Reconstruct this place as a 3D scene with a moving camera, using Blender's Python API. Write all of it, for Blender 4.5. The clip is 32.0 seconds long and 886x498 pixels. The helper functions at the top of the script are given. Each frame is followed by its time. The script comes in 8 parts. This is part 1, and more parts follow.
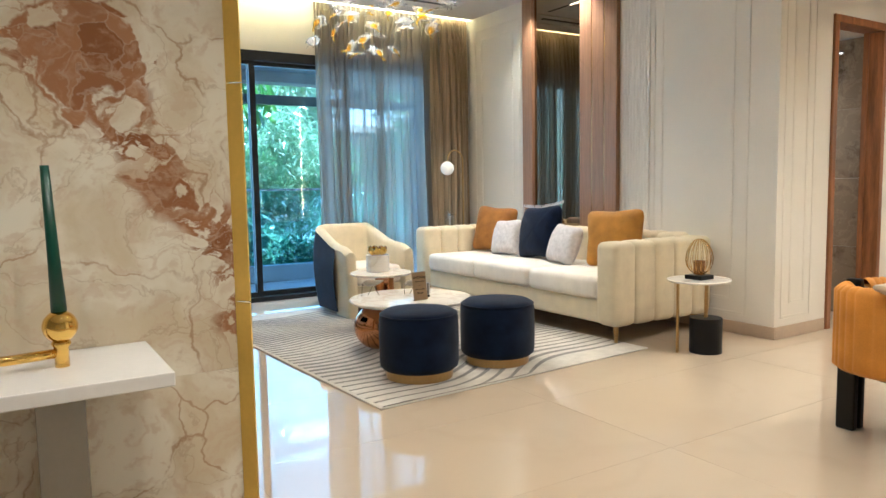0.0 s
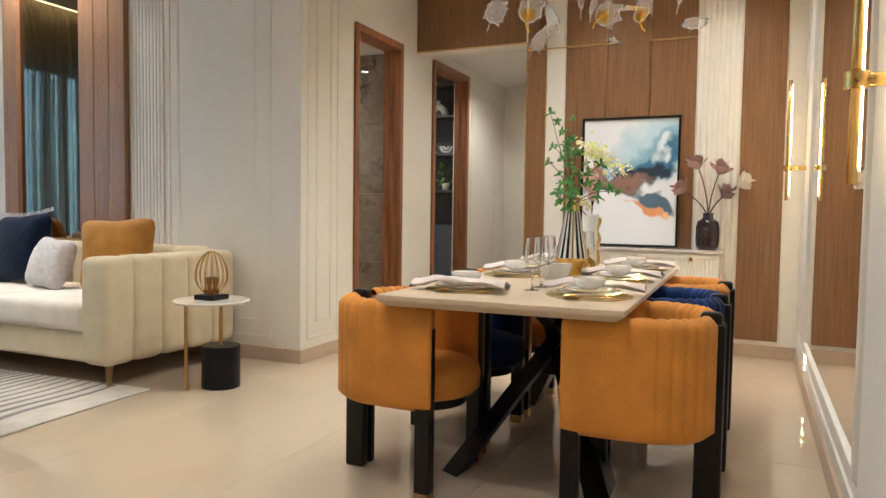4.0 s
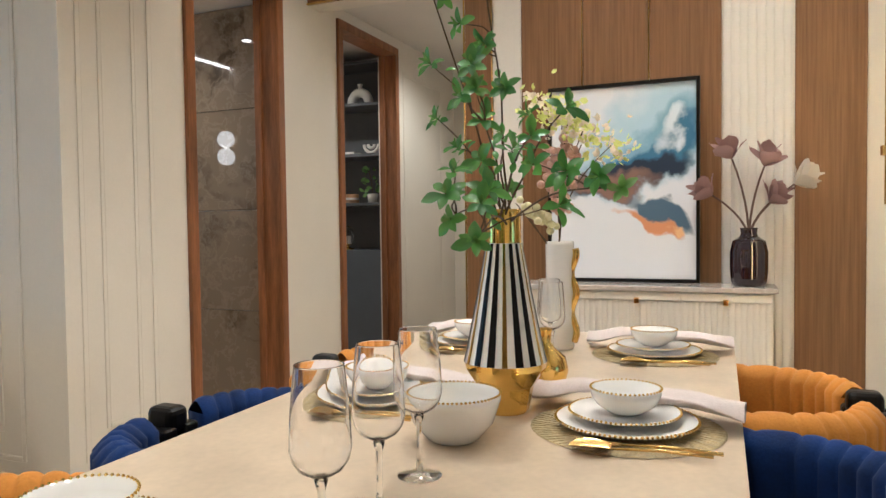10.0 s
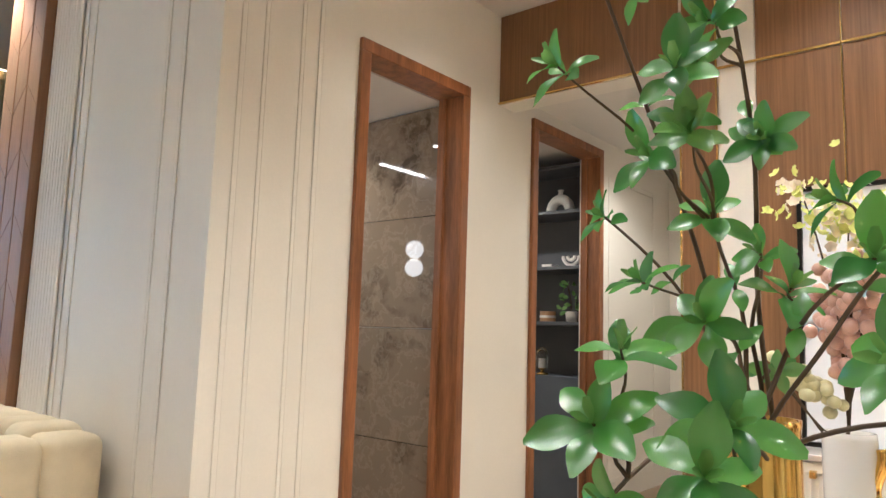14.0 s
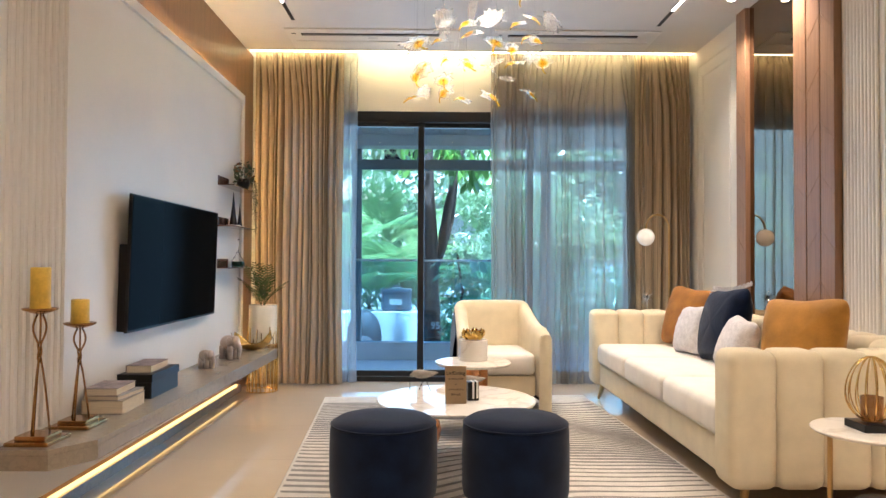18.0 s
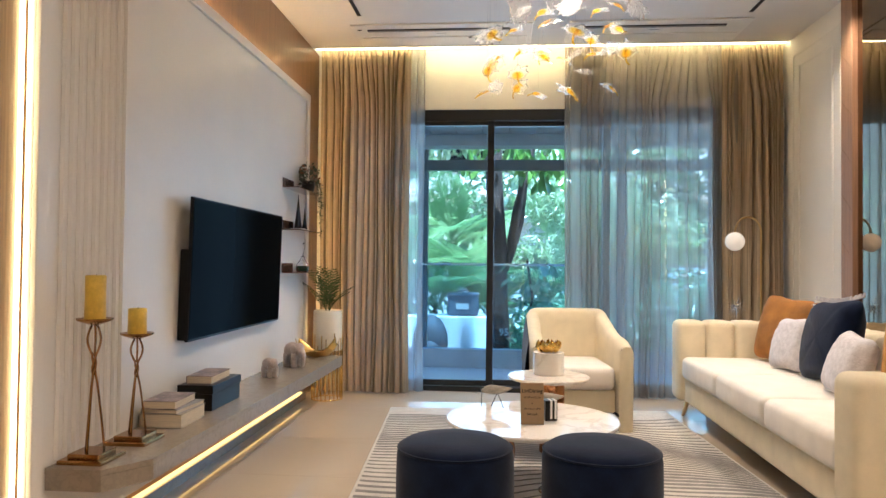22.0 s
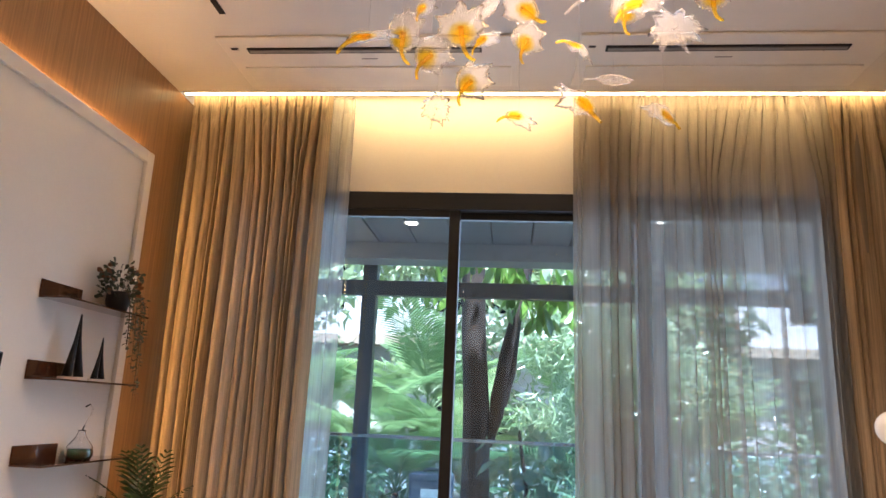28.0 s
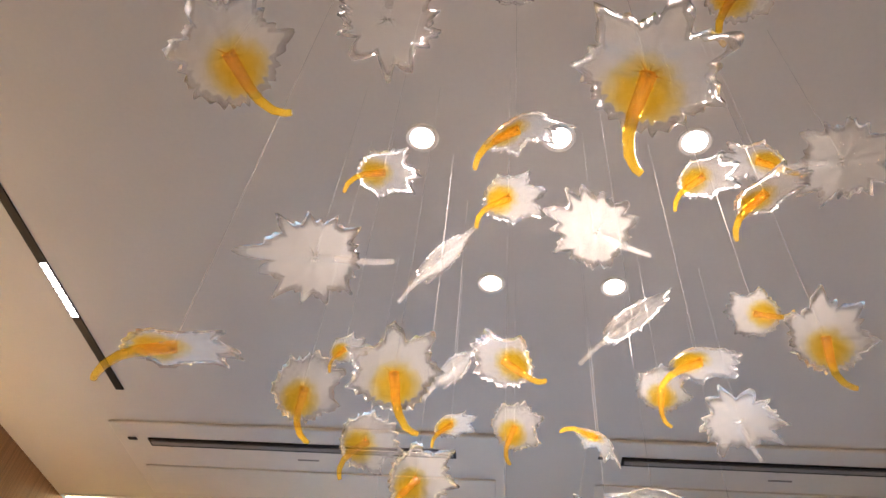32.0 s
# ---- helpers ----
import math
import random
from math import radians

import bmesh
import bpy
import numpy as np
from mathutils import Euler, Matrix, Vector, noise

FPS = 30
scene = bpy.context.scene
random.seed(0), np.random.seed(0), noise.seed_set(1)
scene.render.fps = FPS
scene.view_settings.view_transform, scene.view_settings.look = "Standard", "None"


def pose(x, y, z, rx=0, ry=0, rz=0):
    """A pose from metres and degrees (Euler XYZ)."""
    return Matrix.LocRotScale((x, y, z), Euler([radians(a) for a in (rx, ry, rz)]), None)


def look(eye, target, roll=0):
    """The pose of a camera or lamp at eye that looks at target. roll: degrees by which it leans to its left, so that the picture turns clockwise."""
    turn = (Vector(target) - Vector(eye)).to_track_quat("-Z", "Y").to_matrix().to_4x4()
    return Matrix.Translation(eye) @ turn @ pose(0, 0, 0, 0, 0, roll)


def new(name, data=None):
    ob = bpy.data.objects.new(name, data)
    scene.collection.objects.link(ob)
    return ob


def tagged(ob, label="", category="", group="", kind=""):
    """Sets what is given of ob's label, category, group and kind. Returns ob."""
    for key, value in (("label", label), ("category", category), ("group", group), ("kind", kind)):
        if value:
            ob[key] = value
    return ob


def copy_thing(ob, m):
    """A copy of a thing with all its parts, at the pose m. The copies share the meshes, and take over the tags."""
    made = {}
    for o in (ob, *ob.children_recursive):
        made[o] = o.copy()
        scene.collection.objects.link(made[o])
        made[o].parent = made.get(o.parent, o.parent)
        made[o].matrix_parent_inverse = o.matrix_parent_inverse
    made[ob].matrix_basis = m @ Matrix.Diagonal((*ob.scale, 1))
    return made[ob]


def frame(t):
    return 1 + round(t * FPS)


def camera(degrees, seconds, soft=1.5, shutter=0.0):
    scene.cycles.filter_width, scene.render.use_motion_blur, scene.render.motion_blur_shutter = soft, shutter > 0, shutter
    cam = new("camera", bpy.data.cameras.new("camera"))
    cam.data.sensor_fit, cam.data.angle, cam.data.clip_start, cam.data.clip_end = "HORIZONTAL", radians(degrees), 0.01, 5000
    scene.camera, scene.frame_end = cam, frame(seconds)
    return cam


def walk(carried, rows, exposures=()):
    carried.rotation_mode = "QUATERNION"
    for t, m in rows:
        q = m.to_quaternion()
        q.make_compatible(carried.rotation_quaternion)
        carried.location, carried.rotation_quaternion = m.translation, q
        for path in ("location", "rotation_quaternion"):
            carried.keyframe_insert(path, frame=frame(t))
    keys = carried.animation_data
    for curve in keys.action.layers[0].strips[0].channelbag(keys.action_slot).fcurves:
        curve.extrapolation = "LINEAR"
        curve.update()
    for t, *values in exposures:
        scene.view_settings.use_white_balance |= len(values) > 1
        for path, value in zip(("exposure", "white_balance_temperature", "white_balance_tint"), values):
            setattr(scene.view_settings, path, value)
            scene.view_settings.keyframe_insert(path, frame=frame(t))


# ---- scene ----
# ---------------------------------------------------------------- camera
cam = camera(64.75, 32.0)
# seconds, eye (x, y, z), yaw, pitch, roll
ROWS = [
    (0, 1.242, 0.630, 1.141, -31.79, -5.19, -1.02),
    (0.5, 1.367, 0.761, 1.088, -40.81, -5.11, -0.63),
    (1, 1.438, 0.843, 1.053, -47.78, -5.07, 0.31),
    (1.5, 1.513, 0.879, 1.054, -53.44, -5.28, 1.40),
    (2, 1.651, 0.889, 1.048, -58.14, -3.91, 1.99),
    (2.5, 1.774, 0.892, 1.041, -61.11, -2.48, 1.81),
    (3, 1.887, 0.880, 1.029, -62.90, -2.15, 1.40),
    (3.5, 1.994, 0.875, 1.012, -64.26, -2.03, 1.02),
    (4, 2.104, 0.917, 0.996, -66.09, -3.04, 0.81),
    (4.5, 2.233, 0.974, 0.982, -67.71, -4.07, 0.72),
    (6.5, 2.838, 1.082, 0.977, -68.24, -4.24, 0.22),
    (7, 3.000, 1.125, 0.989, -69.00, -4.18, 0.12),
    (7.5, 3.185, 1.123, 0.983, -69.73, -3.91, -0.46),
    (8, 3.325, 1.130, 1.002, -69.59, -3.94, -0.96),
    (8.5, 3.500, 1.185, 1.010, -69.13, -3.33, -0.66),
    (9, 3.663, 1.224, 1.024, -69.13, -2.64, -0.85),
    (9.5, 3.836, 1.238, 1.035, -68.46, -2.32, -1.06),
    (10, 3.975, 1.276, 1.038, -67.46, -1.88, -0.71),
    (10.5, 4.111, 1.342, 1.055, -66.76, -0.91, -0.37),
    (11, 4.236, 1.377, 1.069, -67.30, 0.26, -0.15),
    (11.5, 4.371, 1.387, 1.084, -67.86, 1.47, -0.31),
    (12, 4.464, 1.400, 1.098, -66.85, 2.50, -0.35),
    (12.5, 4.532, 1.421, 1.109, -65.01, 3.87, -0.52),
    (13, 4.572, 1.438, 1.121, -62.44, 5.00, -0.50),
    (13.5, 4.576, 1.453, 1.128, -56.85, 6.23, 0.49),
    (14, 4.556, 1.480, 1.122, -50.12, 6.87, 1.84),
    (14.5, 4.488, 1.505, 1.110, -43.42, 7.03, 1.35),
    (15, 4.345, 1.526, 1.057, -34.85, 7.10, 0.51),
    (15.5, 4.231, 1.527, 1.033, -24.67, 5.51, 0.62),
    (17.5, 3.560, 1.254, 1.101, -4.79, 1.43, 0.60),
    (18, 3.502, 1.088, 1.095, -0.57, 1.15, 0.30),
    (18.5, 3.465, 0.959, 1.093, 1.63, 0.49, 0.27),
    (19, 3.434, 0.869, 1.099, 2.06, -0.27, 0.53),
    (19.5, 3.407, 0.809, 1.107, 2.44, -0.70, 0.40),
    (20, 3.410, 0.826, 1.122, 2.97, -0.53, 0.48),
    (20.5, 3.439, 0.905, 1.112, 3.22, 0.07, 0.19),
    (21, 3.450, 1.029, 1.111, 3.86, 0.30, 0.21),
    (21.5, 3.445, 1.189, 1.124, 4.54, 0.85, 0.48),
    (22, 3.450, 1.362, 1.126, 4.69, 1.21, 0.58),
    (22.5, 3.480, 1.544, 1.114, 4.18, 1.42, -0.15),
    (23, 3.493, 1.728, 1.100, 3.66, 0.62, -0.60),
    (23.5, 3.482, 1.937, 1.088, 3.55, -1.20, -0.67),
    (24, 3.478, 2.138, 1.084, 3.50, -3.03, -0.85),
    (24.5, 3.509, 2.339, 1.087, 3.27, -3.93, -0.98),
    (26.5, 3.665, 3.280, 1.188, 5.06, 4.55, 1.10),
    (27, 3.680, 3.447, 1.207, 5.79, 6.65, 1.73),
    (27.5, 3.660, 3.640, 1.275, 6.00, 9.16, 2.26),
    (28, 3.676, 3.859, 1.311, 5.77, 13.13, 2.54),
    (28.5, 3.708, 4.058, 1.366, 6.08, 17.84, 3.02),
    (29, 3.695, 4.206, 1.419, 7.00, 22.82, 4.03),
    (29.5, 3.660, 4.337, 1.474, 7.31, 27.93, 5.03),
    (30, 3.649, 4.438, 1.534, 7.14, 33.02, 5.91),
    (30.5, 3.654, 4.517, 1.592, 7.20, 38.16, 6.09),
    (31, 3.671, 4.570, 1.637, 7.30, 42.51, 6.01),
    (31.5, 3.685, 4.610, 1.663, 7.56, 45.80, 6.34),
    (32, 3.694, 4.639, 1.655, 8.03, 47.11, 6.73),
]


def gaze(x, y, z, yaw, pitch, roll):
    a, b = radians(yaw), radians(pitch)
    way = Vector((-math.sin(a) * math.cos(b), math.cos(a) * math.cos(b), math.sin(b)))
    return look((x, y, z), Vector((x, y, z)) + way, roll)


EXPOSURES = [(0.0, 2.81, 4930, 6), (1.0, 2.76, 4960, 8), (2.0, 2.58, 5630, 11), (3.0, 2.56, 4970, 8), (4.0, 2.59, 4900, 7), (8.0, 2.78, 4610, 7), (10.0, 2.42, 4840, 8), (12.0, 2.44, 5180, 11), (14.0, 2.87, 4840, 9), (15.0, 2.84, 5260, 12),
             (18.0, 2.84, 5440, 16), (20.0, 2.66, 5600, 18), (23.0, 2.73, 5440, 15), (24.0, 2.81, 5630, 21), (27.0, 2.56, 6250, 23), (28.0, 2.45, 6670, 32), (30.0, 2.07, 6740, 30), (31.0, 1.97, 6270, 28), (32.0, 2.13, 5590, 23)]
walk(cam, [(t, gaze(*row)) for t, *row in ROWS], EXPOSURES)

# ---------------------------------------------------------------- world, sun, lamps
world = bpy.data.worlds.new("world")
scene.world = world
world.use_nodes = True
wn = world.node_tree.nodes
sky = wn.new("ShaderNodeTexSky")
sky.sky_type, sky.sun_disc = "NISHITA", False
sky.sun_elevation, sky.sun_rotation = radians(68), radians(163)
world.node_tree.links.new(sky.outputs[0], wn["Background"].inputs[0])
wn["Background"].inputs[1].default_value = 0.15

sun_data = bpy.data.lights.new("sun", "SUN")
sun_data.energy, sun_data.angle, sun_data.color = 5.0, radians(3), (1.0, 0.97, 0.92)
sun = new("sun", sun_data)
sun.matrix_world = look((5.0, 5.33, 14), (3.4, 10.5, 0.6))

WARM = (1.0, 0.795, 0.55)


def spot(name, x, y, z, watts, angle=95, blend=0.8, aim=None, colour=WARM, radius=0.04):
    d = bpy.data.lights.new(name, "SPOT")
    d.energy, d.spot_size, d.spot_blend, d.color, d.shadow_soft_size = watts, radians(angle), blend, colour, radius
    o = new(name, d)
    o.matrix_world = look((x, y, z), aim or (x, y + 0.001, 0), 0)
    return o


def area(name, x, y, z, sx, sy, watts, aim, colour=WARM):
    d = bpy.data.lights.new(name, "AREA")
    d.shape, d.size, d.size_y, d.energy, d.color = "RECTANGLE", sx, sy, watts, colour
    o = new(name, d)
    o.matrix_world = look((x, y, z), aim)
    return o


CEIL = 3.0      # living room ceiling
DCEIL = 2.82    # dining bay ceiling
# the first seven are seen; the others are unseen and added for light
SEEN_AND_ADDED_DOWNLIGHTS = [(3.49, 5.53), (3.80, 5.53), (4.10, 5.54), (3.645, 6.0), (3.975, 6.005), (5.62, 6.06), (5.63, 5.50),
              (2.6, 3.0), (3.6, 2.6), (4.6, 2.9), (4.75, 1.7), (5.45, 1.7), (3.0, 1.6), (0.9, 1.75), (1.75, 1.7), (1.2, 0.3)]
# unseen lamps at guessed spots, added to light the dining bay
ADDED_DINING_LIGHTS = [(6.3, 1.3), (6.3, 2.2), (6.9, 3.0), (6.95, 1.95), (6.95, 1.1)]
for px, py in SEEN_AND_ADDED_DOWNLIGHTS:
    spot("downlight_and_fill_lamp", px, py, CEIL - 0.02, 12.5 if px < 2 else 13 if px == 4.6 else 6.6 if 2.5 < py < 3.2 else 10.2 if px < 5.5 else 15, 120 if px < 5.5 else 105)
for px, py in ADDED_DINING_LIGHTS:
    spot("downlight_and_fill_lamp", px, py, DCEIL - 0.02, 6 if px > 6.5 else 11.5, 120)
# the passage lamp is added unseen, without a fitting, to lift its wall
spot("downlight_and_fill_lamp", 8.6, 2.95, 2.38, 9, 150)
spot("downlight_and_fill_lamp", 8.15, 4.35, 2.37, 9, 150)
spot("downlight_and_fill_lamp", 6.9, 4.6, 2.26, 6.3, 150)
# the sky's light in the window's opening
area("window_sky", 3.7, 7.75, 1.3, 3.2, 2.3, 10, (3.7, 4.0, 1.0), (0.72, 0.88, 1.0))

# ---------------------------------------------------------------- materials
MATS = {}


def link(nt, a, b):
    nt.links.new(a, b)


def mat(name, colour, rough=0.5, metal=0.0, vary=0.08, scale=6.0, bump=0.0, bscale=60.0, stretch=(1, 1, 1), spec=0.5, coat=0.0, sheen=0.0,
        rvary=0.0, trans=0.0, second=None, emit=None, power=0.0, ior=1.45):
    """A surface with colour change at two scales, roughness change and fine relief, in object space."""
    if name in MATS:
        return MATS[name]
    m = bpy.data.materials.new(name)
    m.use_nodes = True
    nt = m.node_tree
    p = nt.nodes["Principled BSDF"]
    p.inputs["Roughness"].default_value = rough
    p.inputs["Metallic"].default_value = metal
    p.inputs["Specular IOR Level"].default_value = spec
    p.inputs["Coat Weight"].default_value = coat
    p.inputs["Coat Roughness"].default_value = 0.06
    p.inputs["Sheen Weight"].default_value = sheen
    p.inputs["Transmission Weight"].default_value = trans
    p.inputs["IOR"].default_value = ior
    tc = nt.nodes.new("ShaderNodeTexCoord")
    mp = nt.nodes.new("ShaderNodeMapping")
    mp.inputs["Scale"].default_value = stretch
    link(nt, tc.outputs["Object"], mp.inputs[0])
    big = nt.nodes.new("ShaderNodeTexNoise")
    big.inputs["Scale"].default_value, big.inputs["Detail"].default_value = scale, 5
    link(nt, mp.outputs[0], big.inputs["Vector"])
    fine = nt.nodes.new("ShaderNodeTexNoise")
    fine.inputs["Scale"].default_value, fine.inputs["Detail"].default_value = bscale, 3
    link(nt, mp.outputs[0], fine.inputs["Vector"])
    ramp = nt.nodes.new("ShaderNodeValToRGB")
    other = second or tuple(c * (1 - 2.2 * vary) for c in colour)
    ramp.color_ramp.elements[0].position, ramp.color_ramp.elements[1].position = 0.3, 0.7
    ramp.color_ramp.elements[0].color = (*other, 1)
    ramp.color_ramp.elements[1].color = (*colour, 1)
    link(nt, big.outputs[0], ramp.inputs[0])
    mix = nt.nodes.new("ShaderNodeMix")
    mix.data_type, mix.blend_type = "RGBA", "MULTIPLY"
    mix.inputs[0].default_value = min(1.0, vary * 2)
    link(nt, ramp.outputs[0], mix.inputs[6])
    link(nt, fine.outputs[0], mix.inputs[7])
    link(nt, mix.outputs[2], p.inputs["Base Color"])
    if rvary:
        mr = nt.nodes.new("ShaderNodeMapRange")
        mr.inputs[3].default_value, mr.inputs[4].default_value = max(0.02, rough - rvary), rough + rvary
        link(nt, big.outputs[0], mr.inputs[0])
        link(nt, mr.outputs[0], p.inputs["Roughness"])
    if bump:
        b = nt.nodes.new("ShaderNodeBump")
        b.inputs["Strength"].default_value, b.inputs["Distance"].default_value = bump, 0.004
        link(nt, fine.outputs[0], b.inputs["Height"])
        link(nt, b.outputs[0], p.inputs["Normal"])
    if emit:
        p.inputs["Emission Color"].default_value = (*emit, 1)
        p.inputs["Emission Strength"].default_value = power
    MATS[name] = m
    return m


def marble(name, base, vein, blotch, rough, scale, vein_amount=0.5, tile=False, blotch_amount=0.3):
    m = bpy.data.materials.new(name)
    m.use_nodes = True
    nt = m.node_tree
    p = nt.nodes["Principled BSDF"]
    p.inputs["Roughness"].default_value = rough
    p.inputs["IOR"].default_value = 1.7
    tc = nt.nodes.new("ShaderNodeTexCoord")
    vec = tc.outputs["Object"]
    if tile:
        info = nt.nodes.new("ShaderNodeObjectInfo")
        add = nt.nodes.new("ShaderNodeVectorMath")
        add.operation = "MULTIPLY_ADD"
        add.inputs[1].default_value = (9, 7, 3)
        link(nt, info.outputs["Random"], add.inputs[0])
        link(nt, vec, add.inputs[2])
        vec = add.outputs[0]
    warp = nt.nodes.new("ShaderNodeTexNoise")
    warp.inputs["Scale"].default_value, warp.inputs["Detail"].default_value = scale * 0.8, 6
    link(nt, vec, warp.inputs["Vector"])
    mul = nt.nodes.new("ShaderNodeVectorMath")
    mul.operation = "MULTIPLY_ADD"
    mul.inputs[1].default_value = (0.9, 0.9, 0.9)
    link(nt, warp.outputs["Color"], mul.inputs[0])
    link(nt, vec, mul.inputs[2])
    n1 = nt.nodes.new("ShaderNodeTexNoise")
    n1.inputs["Scale"].default_value, n1.inputs["Detail"].default_value = scale, 8
    link(nt, mul.outputs[0], n1.inputs["Vector"])
    sub = nt.nodes.new("ShaderNodeMath")
    sub.operation = "SUBTRACT"
    sub.inputs[1].default_value = 0.5
    link(nt, n1.outputs[0], sub.inputs[0])
    ab = nt.nodes.new("ShaderNodeMath")
    ab.operation = "ABSOLUTE"
    link(nt, sub.outputs[0], ab.inputs[0])
    vr = nt.nodes.new("ShaderNodeValToRGB")
    vr.color_ramp.elements[0].position, vr.color_ramp.elements[1].position = 0.0, 0.05
    vr.color_ramp.elements[0].color = (vein_amount,) * 3 + (1,)
    vr.color_ramp.elements[1].color = (0, 0, 0, 1)
    link(nt, ab.outputs[0], vr.inputs[0])
    n2 = nt.nodes.new("ShaderNodeTexNoise")
    n2.inputs["Scale"].default_value, n2.inputs["Detail"].default_value = scale * 0.55, 7
    link(nt, mul.outputs[0], n2.inputs["Vector"])
    br = nt.nodes.new("ShaderNodeValToRGB")
    br.color_ramp.elements[0].position, br.color_ramp.elements[1].position = 0.55, 0.72
    br.color_ramp.elements[0].color = (0, 0, 0, 1)
    br.color_ramp.elements[1].color = (blotch_amount,) * 3 + (1,)
    link(nt, n2.outputs[0], br.inputs[0])
    m1 = nt.nodes.new("ShaderNodeMix")
    m1.data_type = "RGBA"
    m1.inputs[6].default_value, m1.inputs[7].default_value = (*base, 1), (*blotch, 1)
    link(nt, br.outputs[0], m1.inputs[0])
    m2 = nt.nodes.new("ShaderNodeMix")
    m2.data_type = "RGBA"
    m2.inputs[7].default_value = (*vein, 1)
    link(nt, vr.outputs[0], m2.inputs[0])
    link(nt, m1.outputs[2], m2.inputs[6])
    link(nt, m2.outputs[2], p.inputs["Base Color"])
    MATS[name] = m
    return m


def breccia(name):
    """Polished cream marble broken by a slanting band of rust brown fragments and fine cracks."""
    m = bpy.data.materials.new(name)
    m.use_nodes = True
    nt = m.node_tree
    p = nt.nodes["Principled BSDF"]
    p.inputs["Roughness"].default_value = 0.05
    p.inputs["IOR"].default_value = 1.6
    tc = nt.nodes.new("ShaderNodeTexCoord")

    def noise_tex(scale, detail, vec, out=0):
        n = nt.nodes.new("ShaderNodeTexNoise")
        n.inputs["Scale"].default_value, n.inputs["Detail"].default_value = scale, detail
        link(nt, vec, n.inputs["Vector"])
        return n.outputs[out]

    def calc(op, a, b):
        nd = nt.nodes.new("ShaderNodeMath")
        nd.operation = op
        for i, v in enumerate((a, b)):
            if isinstance(v, (int, float)):
                nd.inputs[i].default_value = v
            else:
                link(nt, v, nd.inputs[i])
        return nd.outputs[0]

    def ramp(v, a, b, lo=0.0, hi=1.0):
        mr = nt.nodes.new("ShaderNodeMapRange")
        mr.interpolation_type = "SMOOTHSTEP"
        for i, q in enumerate((a, b, lo, hi)):
            mr.inputs[i + 1].default_value = q
        link(nt, v, mr.inputs[0])
        return mr.outputs[0]

    def blend(fac, a, b):
        mx = nt.nodes.new("ShaderNodeMix")
        mx.data_type = "RGBA"
        link(nt, fac, mx.inputs[0])
        for i, v in ((6, a), (7, b)):
            if isinstance(v, tuple):
                mx.inputs[i].default_value = (*v, 1)
            else:
                link(nt, v, mx.inputs[i])
        return mx.outputs[2]

    warp = nt.nodes.new("ShaderNodeVectorMath")
    warp.operation = "MULTIPLY_ADD"
    warp.inputs[1].default_value = (0.42, 0.42, 0.42)
    link(nt, noise_tex(3.6, 10, tc.outputs["Object"], 1), warp.inputs[0])
    link(nt, tc.outputs["Object"], warp.inputs[2])
    cell = nt.nodes.new("ShaderNodeTexVoronoi")
    cell.inputs["Scale"].default_value = 13.0
    link(nt, warp.outputs[0], cell.inputs["Vector"])
    crack = nt.nodes.new("ShaderNodeTexVoronoi")
    crack.feature = "DISTANCE_TO_EDGE"
    crack.inputs["Scale"].default_value = 13.0
    link(nt, warp.outputs[0], crack.inputs["Vector"])
    big = nt.nodes.new("ShaderNodeTexVoronoi")
    big.feature = "DISTANCE_TO_EDGE"
    big.inputs["Scale"].default_value = 2.6
    link(nt, warp.outputs[0], big.inputs["Vector"])
    sep = nt.nodes.new("ShaderNodeSeparateXYZ")
    link(nt, tc.outputs["Object"], sep.inputs[0])
    cs = nt.nodes.new("ShaderNodeSeparateXYZ")
    link(nt, cell.outputs["Color"], cs.inputs[0])
    clouds = noise_tex(3.0, 9, warp.outputs[0])
    fine = noise_tex(22.0, 8, warp.outputs[0])
    # the slanting band, and the large broken piece at its upper end
    d = calc("ADD", calc("MULTIPLY", calc("SUBTRACT", sep.outputs[2], 1.26), 0.55), calc("MULTIPLY", calc("SUBTRACT", sep.outputs[0], 1.64), 0.835))
    d = calc("ADD", d, calc("MULTIPLY", calc("SUBTRACT", clouds, 0.5), 0.40))
    band = ramp(calc("ABSOLUTE", d, 0.0), 0.07, 0.13, 1.0, 0.0)
    shard = nt.nodes.new("ShaderNodeVectorMath")
    shard.operation = "DISTANCE"
    shard.inputs[1].default_value = (1.68, 3.285, 1.74)
    link(nt, warp.outputs[0], shard.inputs[0])
    star = ramp(calc("ADD", shard.outputs["Value"], calc("MULTIPLY", calc("SUBTRACT", cs.outputs[2], 0.5), 0.10)), 0.135, 0.15, 1.0, 0.0)
    bits = calc("MULTIPLY", ramp(cs.outputs[0], 0.36, 0.42), ramp(fine, 0.36, 0.46))
    frag = calc("MAXIMUM", calc("MULTIPLY", band, bits), star)
    frag = calc("MULTIPLY", frag, ramp(crack.outputs["Distance"], 0.012, 0.05, 0.7, 1.0))
    col = blend(ramp(clouds, 0.40, 0.62), (0.74, 0.695, 0.575), (0.59, 0.51, 0.36))
    col = blend(ramp(fine, 0.50, 0.66, 0.0, 0.5), col, (0.55, 0.42, 0.30))
    veins = noise_tex(3.2, 10, warp.outputs[0])
    thin = calc("ABSOLUTE", calc("SUBTRACT", veins, 0.5), 0.0)
    col = blend(ramp(thin, 0.0, 0.012, 0.4, 0.0), col, (0.38, 0.28, 0.18))
    col = blend(calc("MULTIPLY", ramp(big.outputs["Distance"], 0.0, 0.022, 0.8, 0.0), ramp(clouds, 0.42, 0.55)), col, (0.34, 0.21, 0.12))
